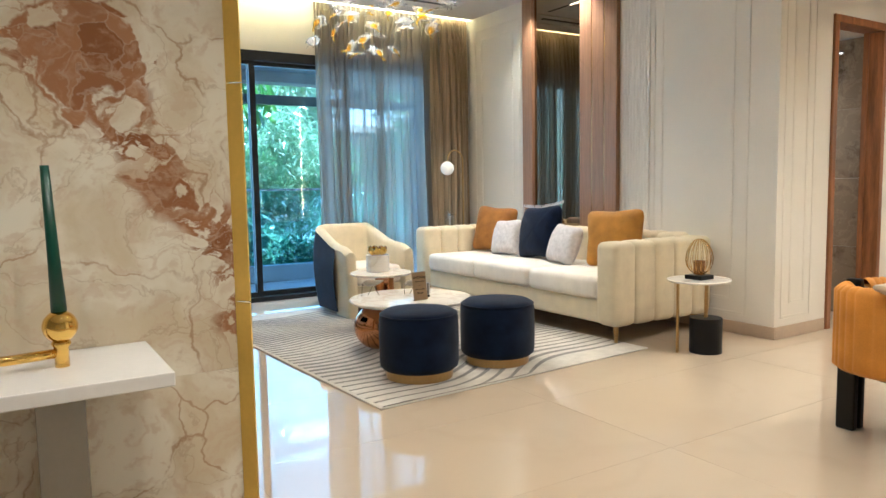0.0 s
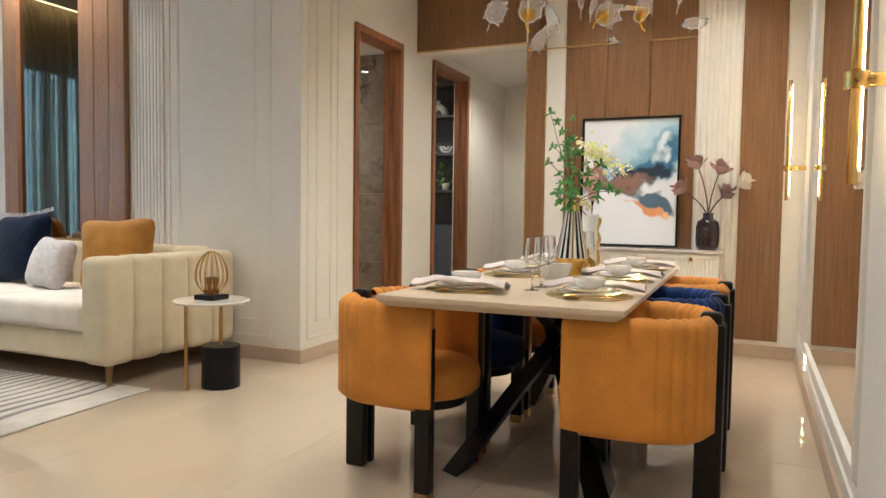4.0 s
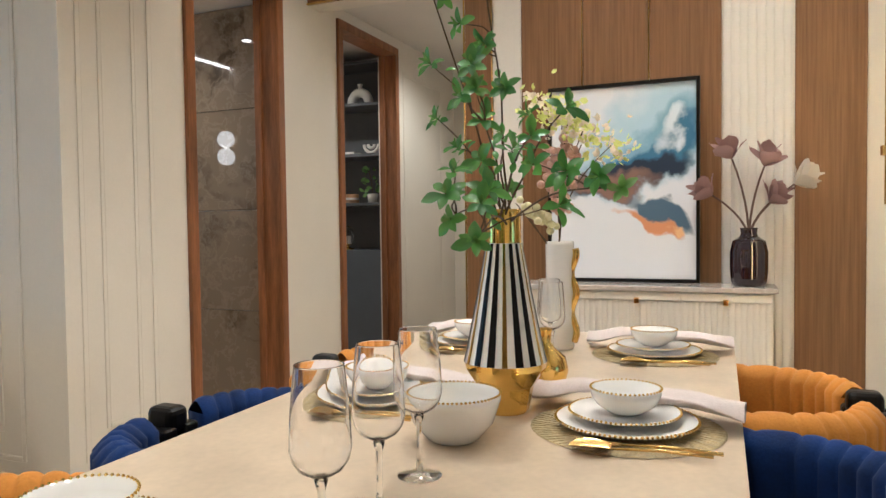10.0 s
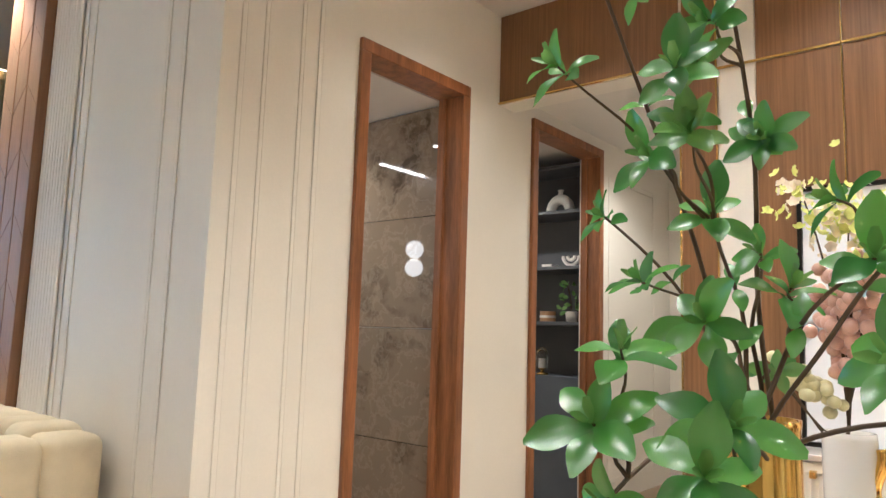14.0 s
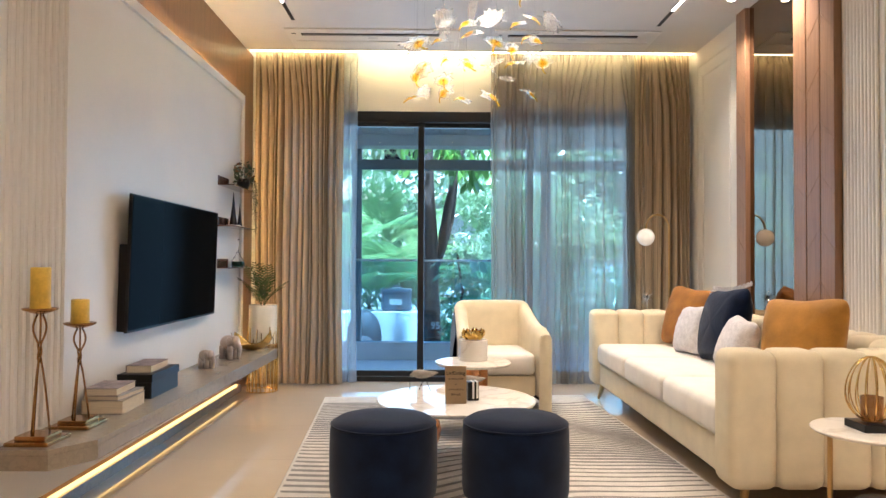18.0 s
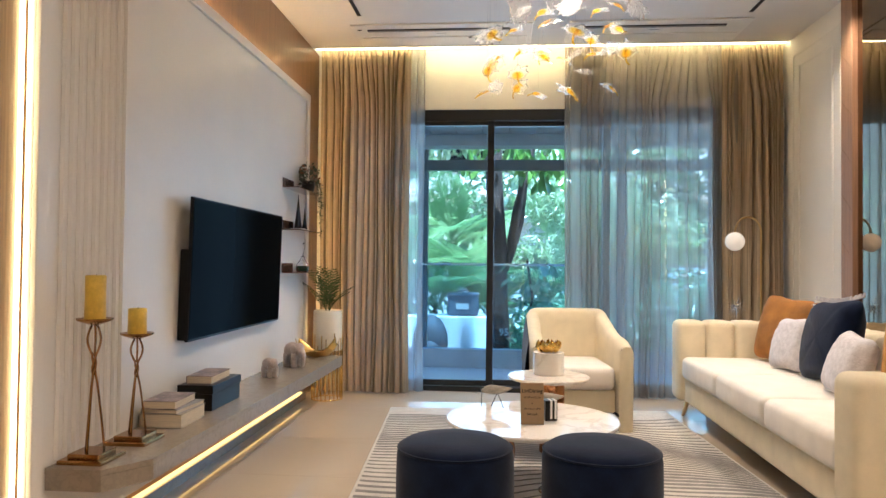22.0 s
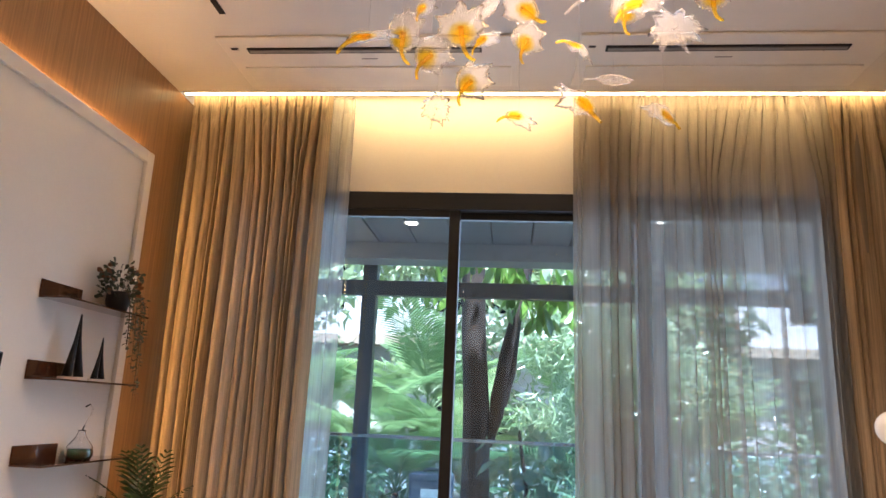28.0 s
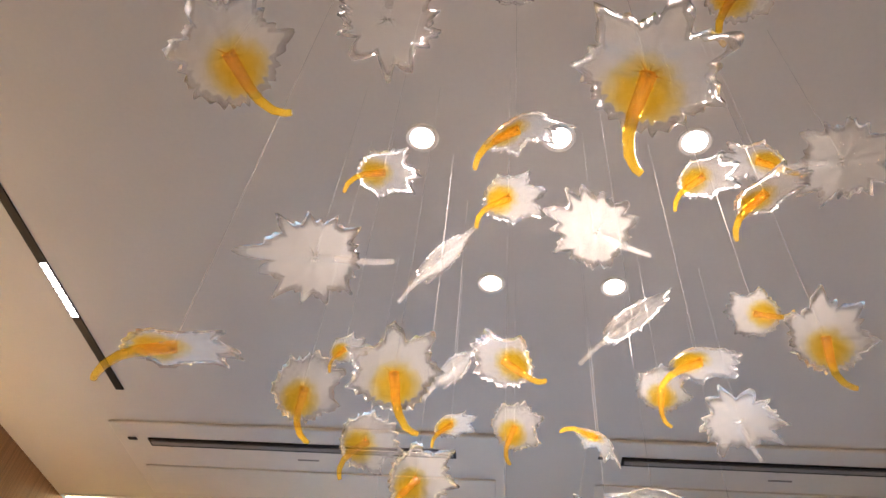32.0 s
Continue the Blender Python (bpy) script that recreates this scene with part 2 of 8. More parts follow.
    near = ramp(calc("ABSOLUTE", d, 0.0), 0.05, 0.22, 0.7, 0.0)
    col = blend(calc("MULTIPLY", ramp(crack.outputs["Distance"], 0.0, 0.035, 1.0, 0.0), near), col, (0.40, 0.25, 0.15))
    brown = blend(cs.outputs[1], (0.22, 0.088, 0.034), (0.37, 0.19, 0.095))
    brown = blend(ramp(fine, 0.48, 0.72, 0.0, 0.55), brown, (0.52, 0.36, 0.23))
    col = blend(frag, col, brown)
    link(nt, col, p.inputs["Base Color"])
    MATS[name] = m
    return m


def fabric_sheer(name, colour, see, slub=0.16, passing=0.5):
    """Thin woven cloth: upright threads that scatter light, with gaps between them."""
    m = bpy.data.materials.new(name)
    m.use_nodes = True
    nt = m.node_tree
    nt.nodes.remove(nt.nodes["Principled BSDF"])
    tc = nt.nodes.new("ShaderNodeTexCoord")

    def threads(x, z, detail):
        mp = nt.nodes.new("ShaderNodeMapping")
        mp.inputs["Scale"].default_value = (x, x, z)
        link(nt, tc.outputs["Object"], mp.inputs[0])
        n = nt.nodes.new("ShaderNodeTexNoise")
        n.inputs["Scale"].default_value, n.inputs["Detail"].default_value = 1.0, detail
        link(nt, mp.outputs[0], n.inputs["Vector"])
        return n.outputs[0]

    long_, weave = threads(130, 1.3, 3), threads(420, 160, 2)
    f = nt.nodes.new("ShaderNodeMath")
    f.operation = "MULTIPLY_ADD"
    f.inputs[1].default_value = 0.35
    link(nt, weave, f.inputs[0])
    link(nt, long_, f.inputs[2])
    ramp = nt.nodes.new("ShaderNodeValToRGB")
    ramp.color_ramp.elements[0].color = (*[c * (1 - slub) for c in colour], 1)
    ramp.color_ramp.elements[1].color = (*[c * (1 + slub) for c in colour], 1)
    ramp.color_ramp.elements[0].position, ramp.color_ramp.elements[1].position = 0.50, 0.86
    link(nt, f.outputs[0], ramp.inputs[0])
    d = nt.nodes.new("ShaderNodeBsdfDiffuse")
    t = nt.nodes.new("ShaderNodeBsdfTranslucent")
    link(nt, ramp.outputs[0], d.inputs[0])
    t.inputs[0].default_value = (*[0.5 * c + 0.22 for c in colour], 1)
    cloth = nt.nodes.new("ShaderNodeMixShader")
    cloth.inputs[0].default_value = passing
    link(nt, d.outputs[0], cloth.inputs[1])
    link(nt, t.outputs[0], cloth.inputs[2])
    gap = nt.nodes.new("ShaderNodeBsdfTransparent")
    mixs = nt.nodes.new("ShaderNodeMixShader")
    mr = nt.nodes.new("ShaderNodeMapRange")
    mr.inputs[1].default_value, mr.inputs[2].default_value = 0.35, 0.65
    mr.inputs[3].default_value, mr.inputs[4].default_value = min(1, see * 1.05), max(0, see * 0.95)
    link(nt, long_, mr.inputs[0])
    link(nt, mr.outputs[0], mixs.inputs[0])
    link(nt, cloth.outputs[0], mixs.inputs[1])
    link(nt, gap.outputs[0], mixs.inputs[2])
    link(nt, mixs.outputs[0], nt.nodes["Material Output"].inputs[0])
    MATS[name] = m
    return m


def leafy(name, colour, second, gloss=0.07):
    """A thin leaf: scatters light on both sides, lets some through, waxy gloss."""
    m = bpy.data.materials.new(name)
    m.use_nodes = True
    nt = m.node_tree
    nt.nodes.remove(nt.nodes["Principled BSDF"])
    tc = nt.nodes.new("ShaderNodeTexCoord")
    n = nt.nodes.new("ShaderNodeTexNoise")
    n.inputs["Scale"].default_value, n.inputs["Detail"].default_value = 18.0, 5
    link(nt, tc.outputs["Object"], n.inputs["Vector"])
    info = nt.nodes.new("ShaderNodeObjectInfo")
    geo = nt.nodes.new("ShaderNodeNewGeometry")
    def calc(op, a, b):
        nd = nt.nodes.new("ShaderNodeMath")
        nd.operation = op
        for i, v in enumerate((a, b)):
            if isinstance(v, (int, float)):
                nd.inputs[i].default_value = v
            else:
                link(nt, v, nd.inputs[i])
        return nd.outputs[0]
    f = calc("ADD", calc("MULTIPLY", info.outputs["Random"], 0.55), calc("ADD", calc("MULTIPLY", geo.outputs["Random Per Island"], 0.3), calc("MULTIPLY", n.outputs[0], 0.3)))
    cm = nt.nodes.new("ShaderNodeMix")
    cm.data_type = "RGBA"
    cm.inputs[6].default_value, cm.inputs[7].default_value = (*colour, 1), (*second, 1)
    link(nt, f, cm.inputs[0])
    t = nt.nodes.new("ShaderNodeBsdfTranslucent")
    d = nt.nodes.new("ShaderNodeBsdfDiffuse")
    g = nt.nodes.new("ShaderNodeBsdfGlossy")
    g.inputs["Roughness"].default_value = 0.3
    link(nt, cm.outputs[2], t.inputs[0])
    link(nt, cm.outputs[2], d.inputs[0])
    a = nt.nodes.new("ShaderNodeMixShader")
    a.inputs[0].default_value = 0.42
    link(nt, d.outputs[0], a.inputs[1])
    link(nt, t.outputs[0], a.inputs[2])
    b = nt.nodes.new("ShaderNodeMixShader")
    b.inputs[0].default_value = gloss
    link(nt, a.outputs[0], b.inputs[1])
    link(nt, g.outputs[0], b.inputs[2])
    link(nt, b.outputs[0], nt.nodes["Material Output"].inputs[0])
    MATS[name] = m
    return m


def glow(name, colour, power):
    m = bpy.data.materials.new(name)
    m.use_nodes = True
    nt = m.node_tree
    nt.nodes.remove(nt.nodes["Principled BSDF"])
    e = nt.nodes.new("ShaderNodeEmission")
    e.inputs[0].default_value, e.inputs[1].default_value = (*colour, 1), power
    link(nt, e.outputs[0], nt.nodes["Material Output"].inputs[0])
    MATS[name] = m
    return m


def pane_glass(name, tint=(0.93, 0.97, 0.97), gloss=0.07):
    m = bpy.data.materials.new(name)
    m.use_nodes = True
    nt = m.node_tree
    nt.nodes.remove(nt.nodes["Principled BSDF"])
    t = nt.nodes.new("ShaderNodeBsdfTransparent")
    t.inputs[0].default_value = (*tint, 1)
    g = nt.nodes.new("ShaderNodeBsdfGlossy")
    g.inputs["Roughness"].default_value = 0.02
    mx = nt.nodes.new("ShaderNodeMixShader")
    mx.inputs[0].default_value = gloss
    link(nt, t.outputs[0], mx.inputs[1])
    link(nt, g.outputs[0], mx.inputs[2])
    link(nt, mx.outputs[0], nt.nodes["Material Output"].inputs[0])
    MATS[name] = m
    return m


CREAM = mat("cream_wall_paint", (0.76, 0.72, 0.64), 0.55, vary=0.03, scale=2, bump=0.05, bscale=90)
WHITE = mat("white_panel_paint", (0.75, 0.72, 0.665), 0.4, vary=0.03, scale=2, bump=0.03, bscale=90)
CEILP = mat("ceiling_paint", (0.68, 0.65, 0.60), 0.7, vary=0.03, scale=2, bump=0.04, bscale=90)
WALNUT = mat("walnut_frame_wood", (0.43, 0.17, 0.058), 0.34, vary=0.25, scale=5, bump=0.1, bscale=40, stretch=(4, 4, 0.35), coat=0.15)
VENEER = mat("tan_veneer", (0.40, 0.22, 0.095), 0.45, vary=0.16, scale=7, bump=0.12, bscale=45, stretch=(14, 14, 0.3))
BROWNV = mat("brown_veneer", (0.29, 0.15, 0.062), 0.42, vary=0.16, scale=7, bump=0.1, bscale=45, stretch=(14, 14, 0.3))
ROSEV = mat("rose_wood_panel", (0.36, 0.20, 0.11), 0.42, vary=0.12, scale=7, bump=0.1, bscale=45, stretch=(12, 12, 0.4))
BRASS = mat("polished_brass", (0.83, 0.57, 0.19), 0.18, 1.0, vary=0.05, rvary=0.06)
OLDBRASS = mat("brushed_brass", (0.60, 0.40, 0.17), 0.32, 1.0, vary=0.08, rvary=0.08)
GOLD = mat("gold_glaze", (0.90, 0.60, 0.14), 0.1, 1.0, vary=0.05, rvary=0.04)
COPPER = mat("copper_bronze", (0.60, 0.28, 0.13), 0.12, 1.0, vary=0.06)
CHROME = mat("chrome", (0.75, 0.75, 0.75), 0.12, 1.0, vary=0.03)
BLACKW = mat("black_lacquer", (0.008, 0.0075, 0.007), 0.32, vary=0.1, spec=0.3)
BLACK = mat("black_metal", (0.009, 0.009, 0.010), 0.4, spec=0.3, vary=0.1)
CREAMF = mat("cream_boucle", (0.72, 0.62, 0.42), 0.9, vary=0.06, scale=9, bump=0.5, bscale=260, sheen=0.06)
SEATF = mat("ivory_seat_cloth", (0.82, 0.755, 0.655), 0.9, vary=0.05, scale=9, bump=0.35, bscale=260, sheen=0.06)
NAVY = mat("navy_velvet", (0.008, 0.017, 0.046), 0.9, spec=0.06, vary=0.25, scale=8, bump=0.25, bscale=200, sheen=0.14, second=(0.003, 0.007, 0.022))
BLUEV = mat("blue_velvet", (0.012, 0.042, 0.185), 0.8, spec=0.2, vary=0.2, scale=9, bump=0.25, bscale=200, sheen=0.06, second=(0.006, 0.016, 0.06))
ORANGE = mat("tan_orange_suede", (0.73, 0.295, 0.022), 0.8, vary=0.12, scale=7, bump=0.25, bscale=180, sheen=0.05)
MUSTARD = mat("mustard_velvet", (0.52, 0.235, 0.017), 0.75, vary=0.15, scale=10, bump=0.3, bscale=180, sheen=0.06)
RUST = mat("rust_velvet", (0.42, 0.165, 0.014), 0.75, vary=0.18, scale=10, bump=0.3, bscale=180, sheen=0.06)
LILAC = mat("pale_grey_cloth", (0.66, 0.62, 0.61), 0.9, vary=0.1, scale=30, bump=0.8, bscale=120)
CERAM = mat("white_porcelain", (0.82, 0.80, 0.76), 0.16, vary=0.02, coat=0.3)
NAPKIN = mat("blush_napkin_cloth", (0.78, 0.68, 0.64), 0.85, vary=0.08, scale=12, bump=0.3, bscale=220)
OAK = mat("tan_mottled_top", (0.72, 0.585, 0.42), 0.3, vary=0.09, scale=7, bump=0.03, bscale=80)
STONE = marble("grey_stone_tile", (0.24, 0.187, 0.13), (0.38, 0.32, 0.24), (0.085, 0.062, 0.040), 0.035, 5.2, 0.35, True, 1.0)
PILLAR = breccia("brown_veined_marble")
FLOORM = marble("beige_marble_tile", (0.52, 0.42, 0.305), (0.43, 0.34, 0.24), (0.47, 0.375, 0.27), 0.03, 1.1, 0.16, True, 0.4)
WMARBLE = marble("white_marble", (0.80, 0.755, 0.68), (0.52, 0.43, 0.33), (0.70, 0.64, 0.55), 0.06, 3.2, 0.45, False, 0.5)
LEDGEM = marble("grey_ledge_stone", (0.27, 0.225, 0.17), (0.18, 0.15, 0.11), (0.215, 0.18, 0.135), 0.25, 7.0, 0.4, False, 0.6)
GROUT = mat("joint_grout", (0.42, 0.335, 0.245), 0.6)
SHEER = fabric_sheer("taupe_sheer", (0.40, 0.335, 0.25), 0.42, 0.08, 0.62)
WSHEER = fabric_sheer("white_sheer", (0.42, 0.42, 0.41), 0.52, 0.08, 0.62)
DRAPE = fabric_sheer("linen_drape", (0.37, 0.285, 0.185), 0.01, 0.30, 0.12)
LED = glow("warm_led", (1.0, 0.77, 0.34), 3.3)
LEDSOFT = glow("warm_led_soft", (1.0, 0.63, 0.23), 8)
LEDLOW = glow("amber_led", (1.0, 0.60, 0.17), 0.42)
LAMPON = glow("downlight_lens", (1.0, 0.80, 0.58), 5)
GLOBE = mat("opal_glass", (0.80, 0.77, 0.70), 0.2, vary=0.02, emit=(1, 0.86, 0.68), power=0.035)
GLOBEON = mat("lit_opal_glass", (0.85, 0.82, 0.76), 0.2, vary=0.02, emit=(1, 0.84, 0.64), power=1.3)
GLASS = pane_glass("window_glass", (0.76, 0.91, 1.0), 0.05)
RAILGLASS = pane_glass("railing_glass", (0.74, 0.91, 0.98), 0.08)
CLEAR = mat("clear_glass", (1, 1, 1), 0.0, trans=1.0, vary=0.0, ior=1.45)
MIRROR = mat("mirror", (0.86, 0.86, 0.85), 0.01, 1.0, vary=0.0)
BRONZEM = mat("bronze_mirror", (0.28, 0.215, 0.145), 0.02, 1.0, vary=0.02)
ALU = mat("dark_aluminium", (0.022, 0.023, 0.025), 0.35, 0.3, vary=0.06)
SCREEN = mat("screen_glass", (0.002, 0.003, 0.004), 0.12, vary=0.0, spec=0.004)
PLASTIC = mat("white_plastic", (0.72, 0.69, 0.63), 0.4, vary=0.03)
LEAF = leafy("glossy_leaf", (0.17, 0.45, 0.060), (0.008, 0.095, 0.024), 0.09)
LEAFY = mat("young_leaf", (0.20, 0.40, 0.055), 0.4, vary=0.25, scale=14, second=(0.07, 0.2, 0.025))
LEAFB = mat("sage_leaf", (0.12, 0.17, 0.11), 0.55, vary=0.3, scale=14, second=(0.035, 0.055, 0.035))
STEM = mat("twig_bark", (0.13, 0.085, 0.045), 0.7, vary=0.2)
BARK = mat("tree_bark", (0.075, 0.055, 0.042), 0.85, vary=0.3, scale=9, bump=0.4, bscale=30, stretch=(1, 1, 0.4))

# ---------------------------------------------------------------- mesh helpers


def part(name, bm, material, parent, label="", smooth=False):
    """Links a bmesh as ONE mesh object under a thing or under a part."""
    me = bpy.data.meshes.new(name)
    if smooth:
        for f in bm.faces:
            f.smooth = True
    bm.to_mesh(me)
    bm.free()
    for mm in (material if isinstance(material, (list, tuple)) else [material]):
        me.materials.append(mm)
    ob = new(name, me)
    if parent is not None:
        ob.parent = parent
    if label:
        tagged(ob, label)
    return ob


def thing(name, x, y, z, label, category, rz=0.0, group="", kind=""):
    ob = new(name)
    ob.empty_display_size = 0.1
    ob.matrix_basis = pose(x, y, z, 0, 0, rz)
    return tagged(ob, label, category, group, kind)


def box(x0, y0, z0, x1, y1, z1, bevel=0.0, segments=2, bm=None):
    own = bm or bmesh.new()
    g = bmesh.ops.create_cube(own, size=1.0, matrix=Matrix.Translation(((x0 + x1) / 2, (y0 + y1) / 2, (z0 + z1) / 2)) @ Matrix.Diagonal((x1 - x0, y1 - y0, z1 - z0, 1)))
    if bevel:
        edges = list({e for v in g["verts"] for e in v.link_edges})
        bmesh.ops.bevel(own, geom=edges, offset=bevel, segments=segments, affect="EDGES", profile=0.5)
    return own


def cyl(x, y, z0, z1, r, r2=None, seg=24, bevel=0.0, bm=None):
    own = bm or bmesh.new()
    g = bmesh.ops.create_cone(own, cap_ends=True, segments=seg, radius1=r, radius2=r if r2 is None else r2, depth=z1 - z0, matrix=Matrix.Translation((x, y, (z0 + z1) / 2)))
    if bevel:
        edges = list({e for v in g["verts"] for e in v.link_edges if len({round(w.co.z, 4) for w in e.verts}) == 1})
        bmesh.ops.bevel(own, geom=edges, offset=bevel, segments=3, affect="EDGES", profile=0.5)
    return own


def lathe(profile, seg=28, x=0, y=0, z=0, bm=None):
    """Turns a profile of (radius, height) round the upright axis."""
    own = bm or bmesh.new()
    rings = []
    for r, h in profile:
        if r < 1e-5:
            rings.append([own.verts.new((x, y, z + h))])
        else:
            rings.append([own.verts.new((x + r * math.cos(2 * math.pi * i / seg), y + r * math.sin(2 * math.pi * i / seg), z + h)) for i in range(seg)])
    for a, b in zip(rings, rings[1:]):
        for i in range(seg):
            j = (i + 1) % seg
            if len(a) == 1 and len(b) == 1:
                continue
            if len(a) == 1:
                own.faces.new((a[0], b[j], b[i]))
            elif len(b) == 1:
                own.faces.new((a[i], a[j], b[0]))
            else:
                own.faces.new((a[i], a[j], b[j], b[i]))
    bmesh.ops.recalc_face_normals(own, faces=own.faces)
    return own


def tube(points, r, seg=8, bm=None, taper=1.0, closed=False):
    """A round bar along points."""
    own = bm or bmesh.new()
    pts = [Vector(p) for p in points]
    rings, n = [], len(pts)
    side = None
    for i, p in enumerate(pts):
        a, b = pts[max(0, i - 1)], pts[min(n - 1, i + 1)]
        if closed:
            a, b = pts[i - 1], pts[(i + 1) % n]
        d = (b - a).normalized()
        if side is None:
            side = d.orthogonal().normalized()
        side = (side - d * side.dot(d)).normalized()
        up = d.cross(side)
        rr = r * (1 + (taper - 1) * i / max(1, n - 1))
        rings.append([own.verts.new(p + rr * (math.cos(2 * math.pi * k / seg) * side + math.sin(2 * math.pi * k / seg) * up)) for k in range(seg)])
    pairs = list(zip(rings, rings[1:])) + ([(rings[-1], rings[0])] if closed else [])
    for a, b in pairs:
        for k in range(seg):
            own.faces.new((a[k], a[(k + 1) % seg], b[(k + 1) % seg], b[k]))
    if not closed:
        own.faces.new(rings[0][::-1])
        own.faces.new(rings[-1])
    return own


def ball(x, y, z, r, bm=None, sub=3, scale=(1, 1, 1)):
    own = bm or bmesh.new()
    bmesh.ops.create_icosphere(own, subdivisions=sub, radius=r, matrix=Matrix.Translation((x, y, z)) @ Matrix.Diagonal((*scale, 1)))
    return own


def grid(nu, nv, place, bm=None, wrap=False):
    """A sheet of nu x nv points at place(u, v), u and v from 0 to 1."""
    own = bm or bmesh.new()
    vs = [[own.verts.new(place(i / (nu - (0 if wrap else 1)), j / (nv - 1))) for j in range(nv)] for i in range(nu)]
    for i in range(nu if wrap else nu - 1):
        for j in range(nv - 1):
            k = (i + 1) % nu
            own.faces.new((vs[i][j], vs[k][j], vs[k][j + 1], vs[i][j + 1]))
    return own


def solid(bm, t):
    """Gives a sheet thickness."""
    bmesh.ops.recalc_face_normals(bm, faces=bm.faces)
    bmesh.ops.solidify(bm, geom=list(bm.faces), thickness=t)
    return bm


def prism(plan, z0, z1):
    """An upright block over a plan outline."""
    bm = bmesh.new()
    lo, hi = [bm.verts.new((x, y, z0)) for x, y in plan], [bm.verts.new((x, y, z1)) for x, y in plan]
    bm.faces.new(lo[::-1])
    bm.faces.new(hi)
    for i in range(len(plan)):
        bm.faces.new((lo[i - 1], lo[i], hi[i], hi[i - 1]))
    bmesh.ops.recalc_face_normals(bm, faces=bm.faces)
    return bm


def structure(name, bm, material, label, category="wall", parent=None):
    return tagged(part(name, bm, material, parent), label, category, kind="structure")


# ---------------------------------------------------------------- setting
TVX, SOFAX, WINY, DOORY, FARX, MIRY = 1.80, 5.83, 7.55, 3.57, 7.49, 0.62

floor = structure("floor", box(-1.2, -1.4, -0.12, 9.9, 7.62, -0.006), GROUT, "polished beige marble floor in large slabs", "floor")

# walls
wall_tv = structure("wall_tv", box(TVX - 0.16, 3.16, 0, TVX, 7.7, CEIL), VENEER, "tan wood veneer wall behind the television", "wall")
wall_marble = new("wall_marble")
tagged(wall_marble, "cream marble wall with rust brown veins", "wall", kind="structure")
MJOINT = 0.514
part("marble_slab", prism([(-1.2, 3.075), (1.905, 3.075), (1.845, 3.158), (-1.2, 3.158)], MJOINT + 0.0008, CEIL), PILLAR, wall_marble)
low_slab = part("marble_slab", prism([(1.8, 3.0755), (4.905, 3.0755), (4.845, 3.158), (1.8, 3.158)], 2.0, 2.0 + MJOINT), PILLAR, wall_marble, "paler marble slab of the lower course")
low_slab.location = (-3.0, 0, -2.0)
wall_window = new("wall_window")
tagged(wall_window, "cream wall above and beside the balcony door", "wall", kind="structure")
part("lintel", box(1.64, WINY, 2.50, 6.0, WINY + 0.2, 3.2), CREAM, wall_window)
part("side_pier", box(5.36, WINY, 0, 6.0, WINY + 0.2, 2.50), CREAM, wall_window)
part("side_pier", box(1.64, WINY, 0, 2.02, WINY + 0.2, 2.50), CREAM, wall_window)
wall_sofa = structure("wall_sofa", box(SOFAX, DOORY, 0, SOFAX + 0.14, 7.75, CEIL + 0.1), CREAM, "cream panelled wall behind the sofa", "wall")
wall_door = new("wall_door")
tagged(wall_door, "cream wall with a walnut framed doorway and a shelf niche", "wall", kind="structure")
for a, b, c, d in ((SOFAX + 0.14, 6.50, 0, 3.1), (6.50, 7.19, 2.34, 3.1), (7.19, 7.83, 0, 3.1), (7.83, 8.62, 2.34, 3.1), (8.62, 9.9, 0, 3.1)):
    part("wall_piece", box(a, DOORY, c, b, DOORY + 0.14, d), CREAM, wall_door)
wall_far = new("wall_far")
tagged(wall_far, "end wall of the dining bay in brown veneer and white fluted strips", "wall", kind="structure")
part("wall_piece", box(FARX, MIRY - 0.2, 0, FARX + 0.14, 2.60, 3.1), CREAM, wall_far)
part("wall_piece", box(FARX, 2.60, 2.33, FARX + 0.14, DOORY, 3.1), CREAM, wall_far)
wall_mirror = structure("wall_mirror", box(2.9, MIRY - 0.12, 0, FARX, MIRY, 3.2), WHITE, "white panelled wall with a tall mirror beside the dining table", "wall")
structure("wall_foyer", box(2.78, -1.4, 0, 2.9, MIRY, 3.2), WHITE, "white return wall of the foyer", "wall")
structure("wall_back", box(-1.2, -1.52, 0, 2.9, -1.4, 3.2), CREAM, "plain cream wall closing the foyer", "wall")
structure("wall_west", box(-1.32, -1.4, 0, -1.2, 3.16, 3.2), CREAM, "plain cream side wall of the foyer", "wall")
structure("wall_passage", box(FARX + 0.14, 2.35, 0, 9.9, 2.47, 2.6), CREAM, "cream side wall of the passage", "wall")
structure("wall_passage_end", box(9.78, 2.47, 0, 9.9, DOORY, 2.6), CREAM, "cream end wall of the passage", "wall")

# ceilings
ceil = box(-1.2, -1.4, CEIL, SOFAX, 7.33, CEIL + 0.12)
structure("ceiling", ceil, CEILP, "smooth off-white painted ceiling", "ceiling")
structure("ceiling_pelmet", box(TVX - 0.16, 7.10, CEIL + 0.1225, SOFAX + 0.14, 7.75, CEIL + 0.2), CEILP, "recess above the curtains", "ceiling")
structure("ceiling_dining", box(SOFAX + 0.002, MIRY, DCEIL, FARX, DOORY, CEIL + 0.12), CEILP, "lower off-white ceiling of the dining bay", "ceiling")
structure("ceiling_passage", box(FARX + 0.14, 2.47, 2.42, 9.78, DOORY, 2.5), CEILP, "low off-white passage ceiling", "ceiling")

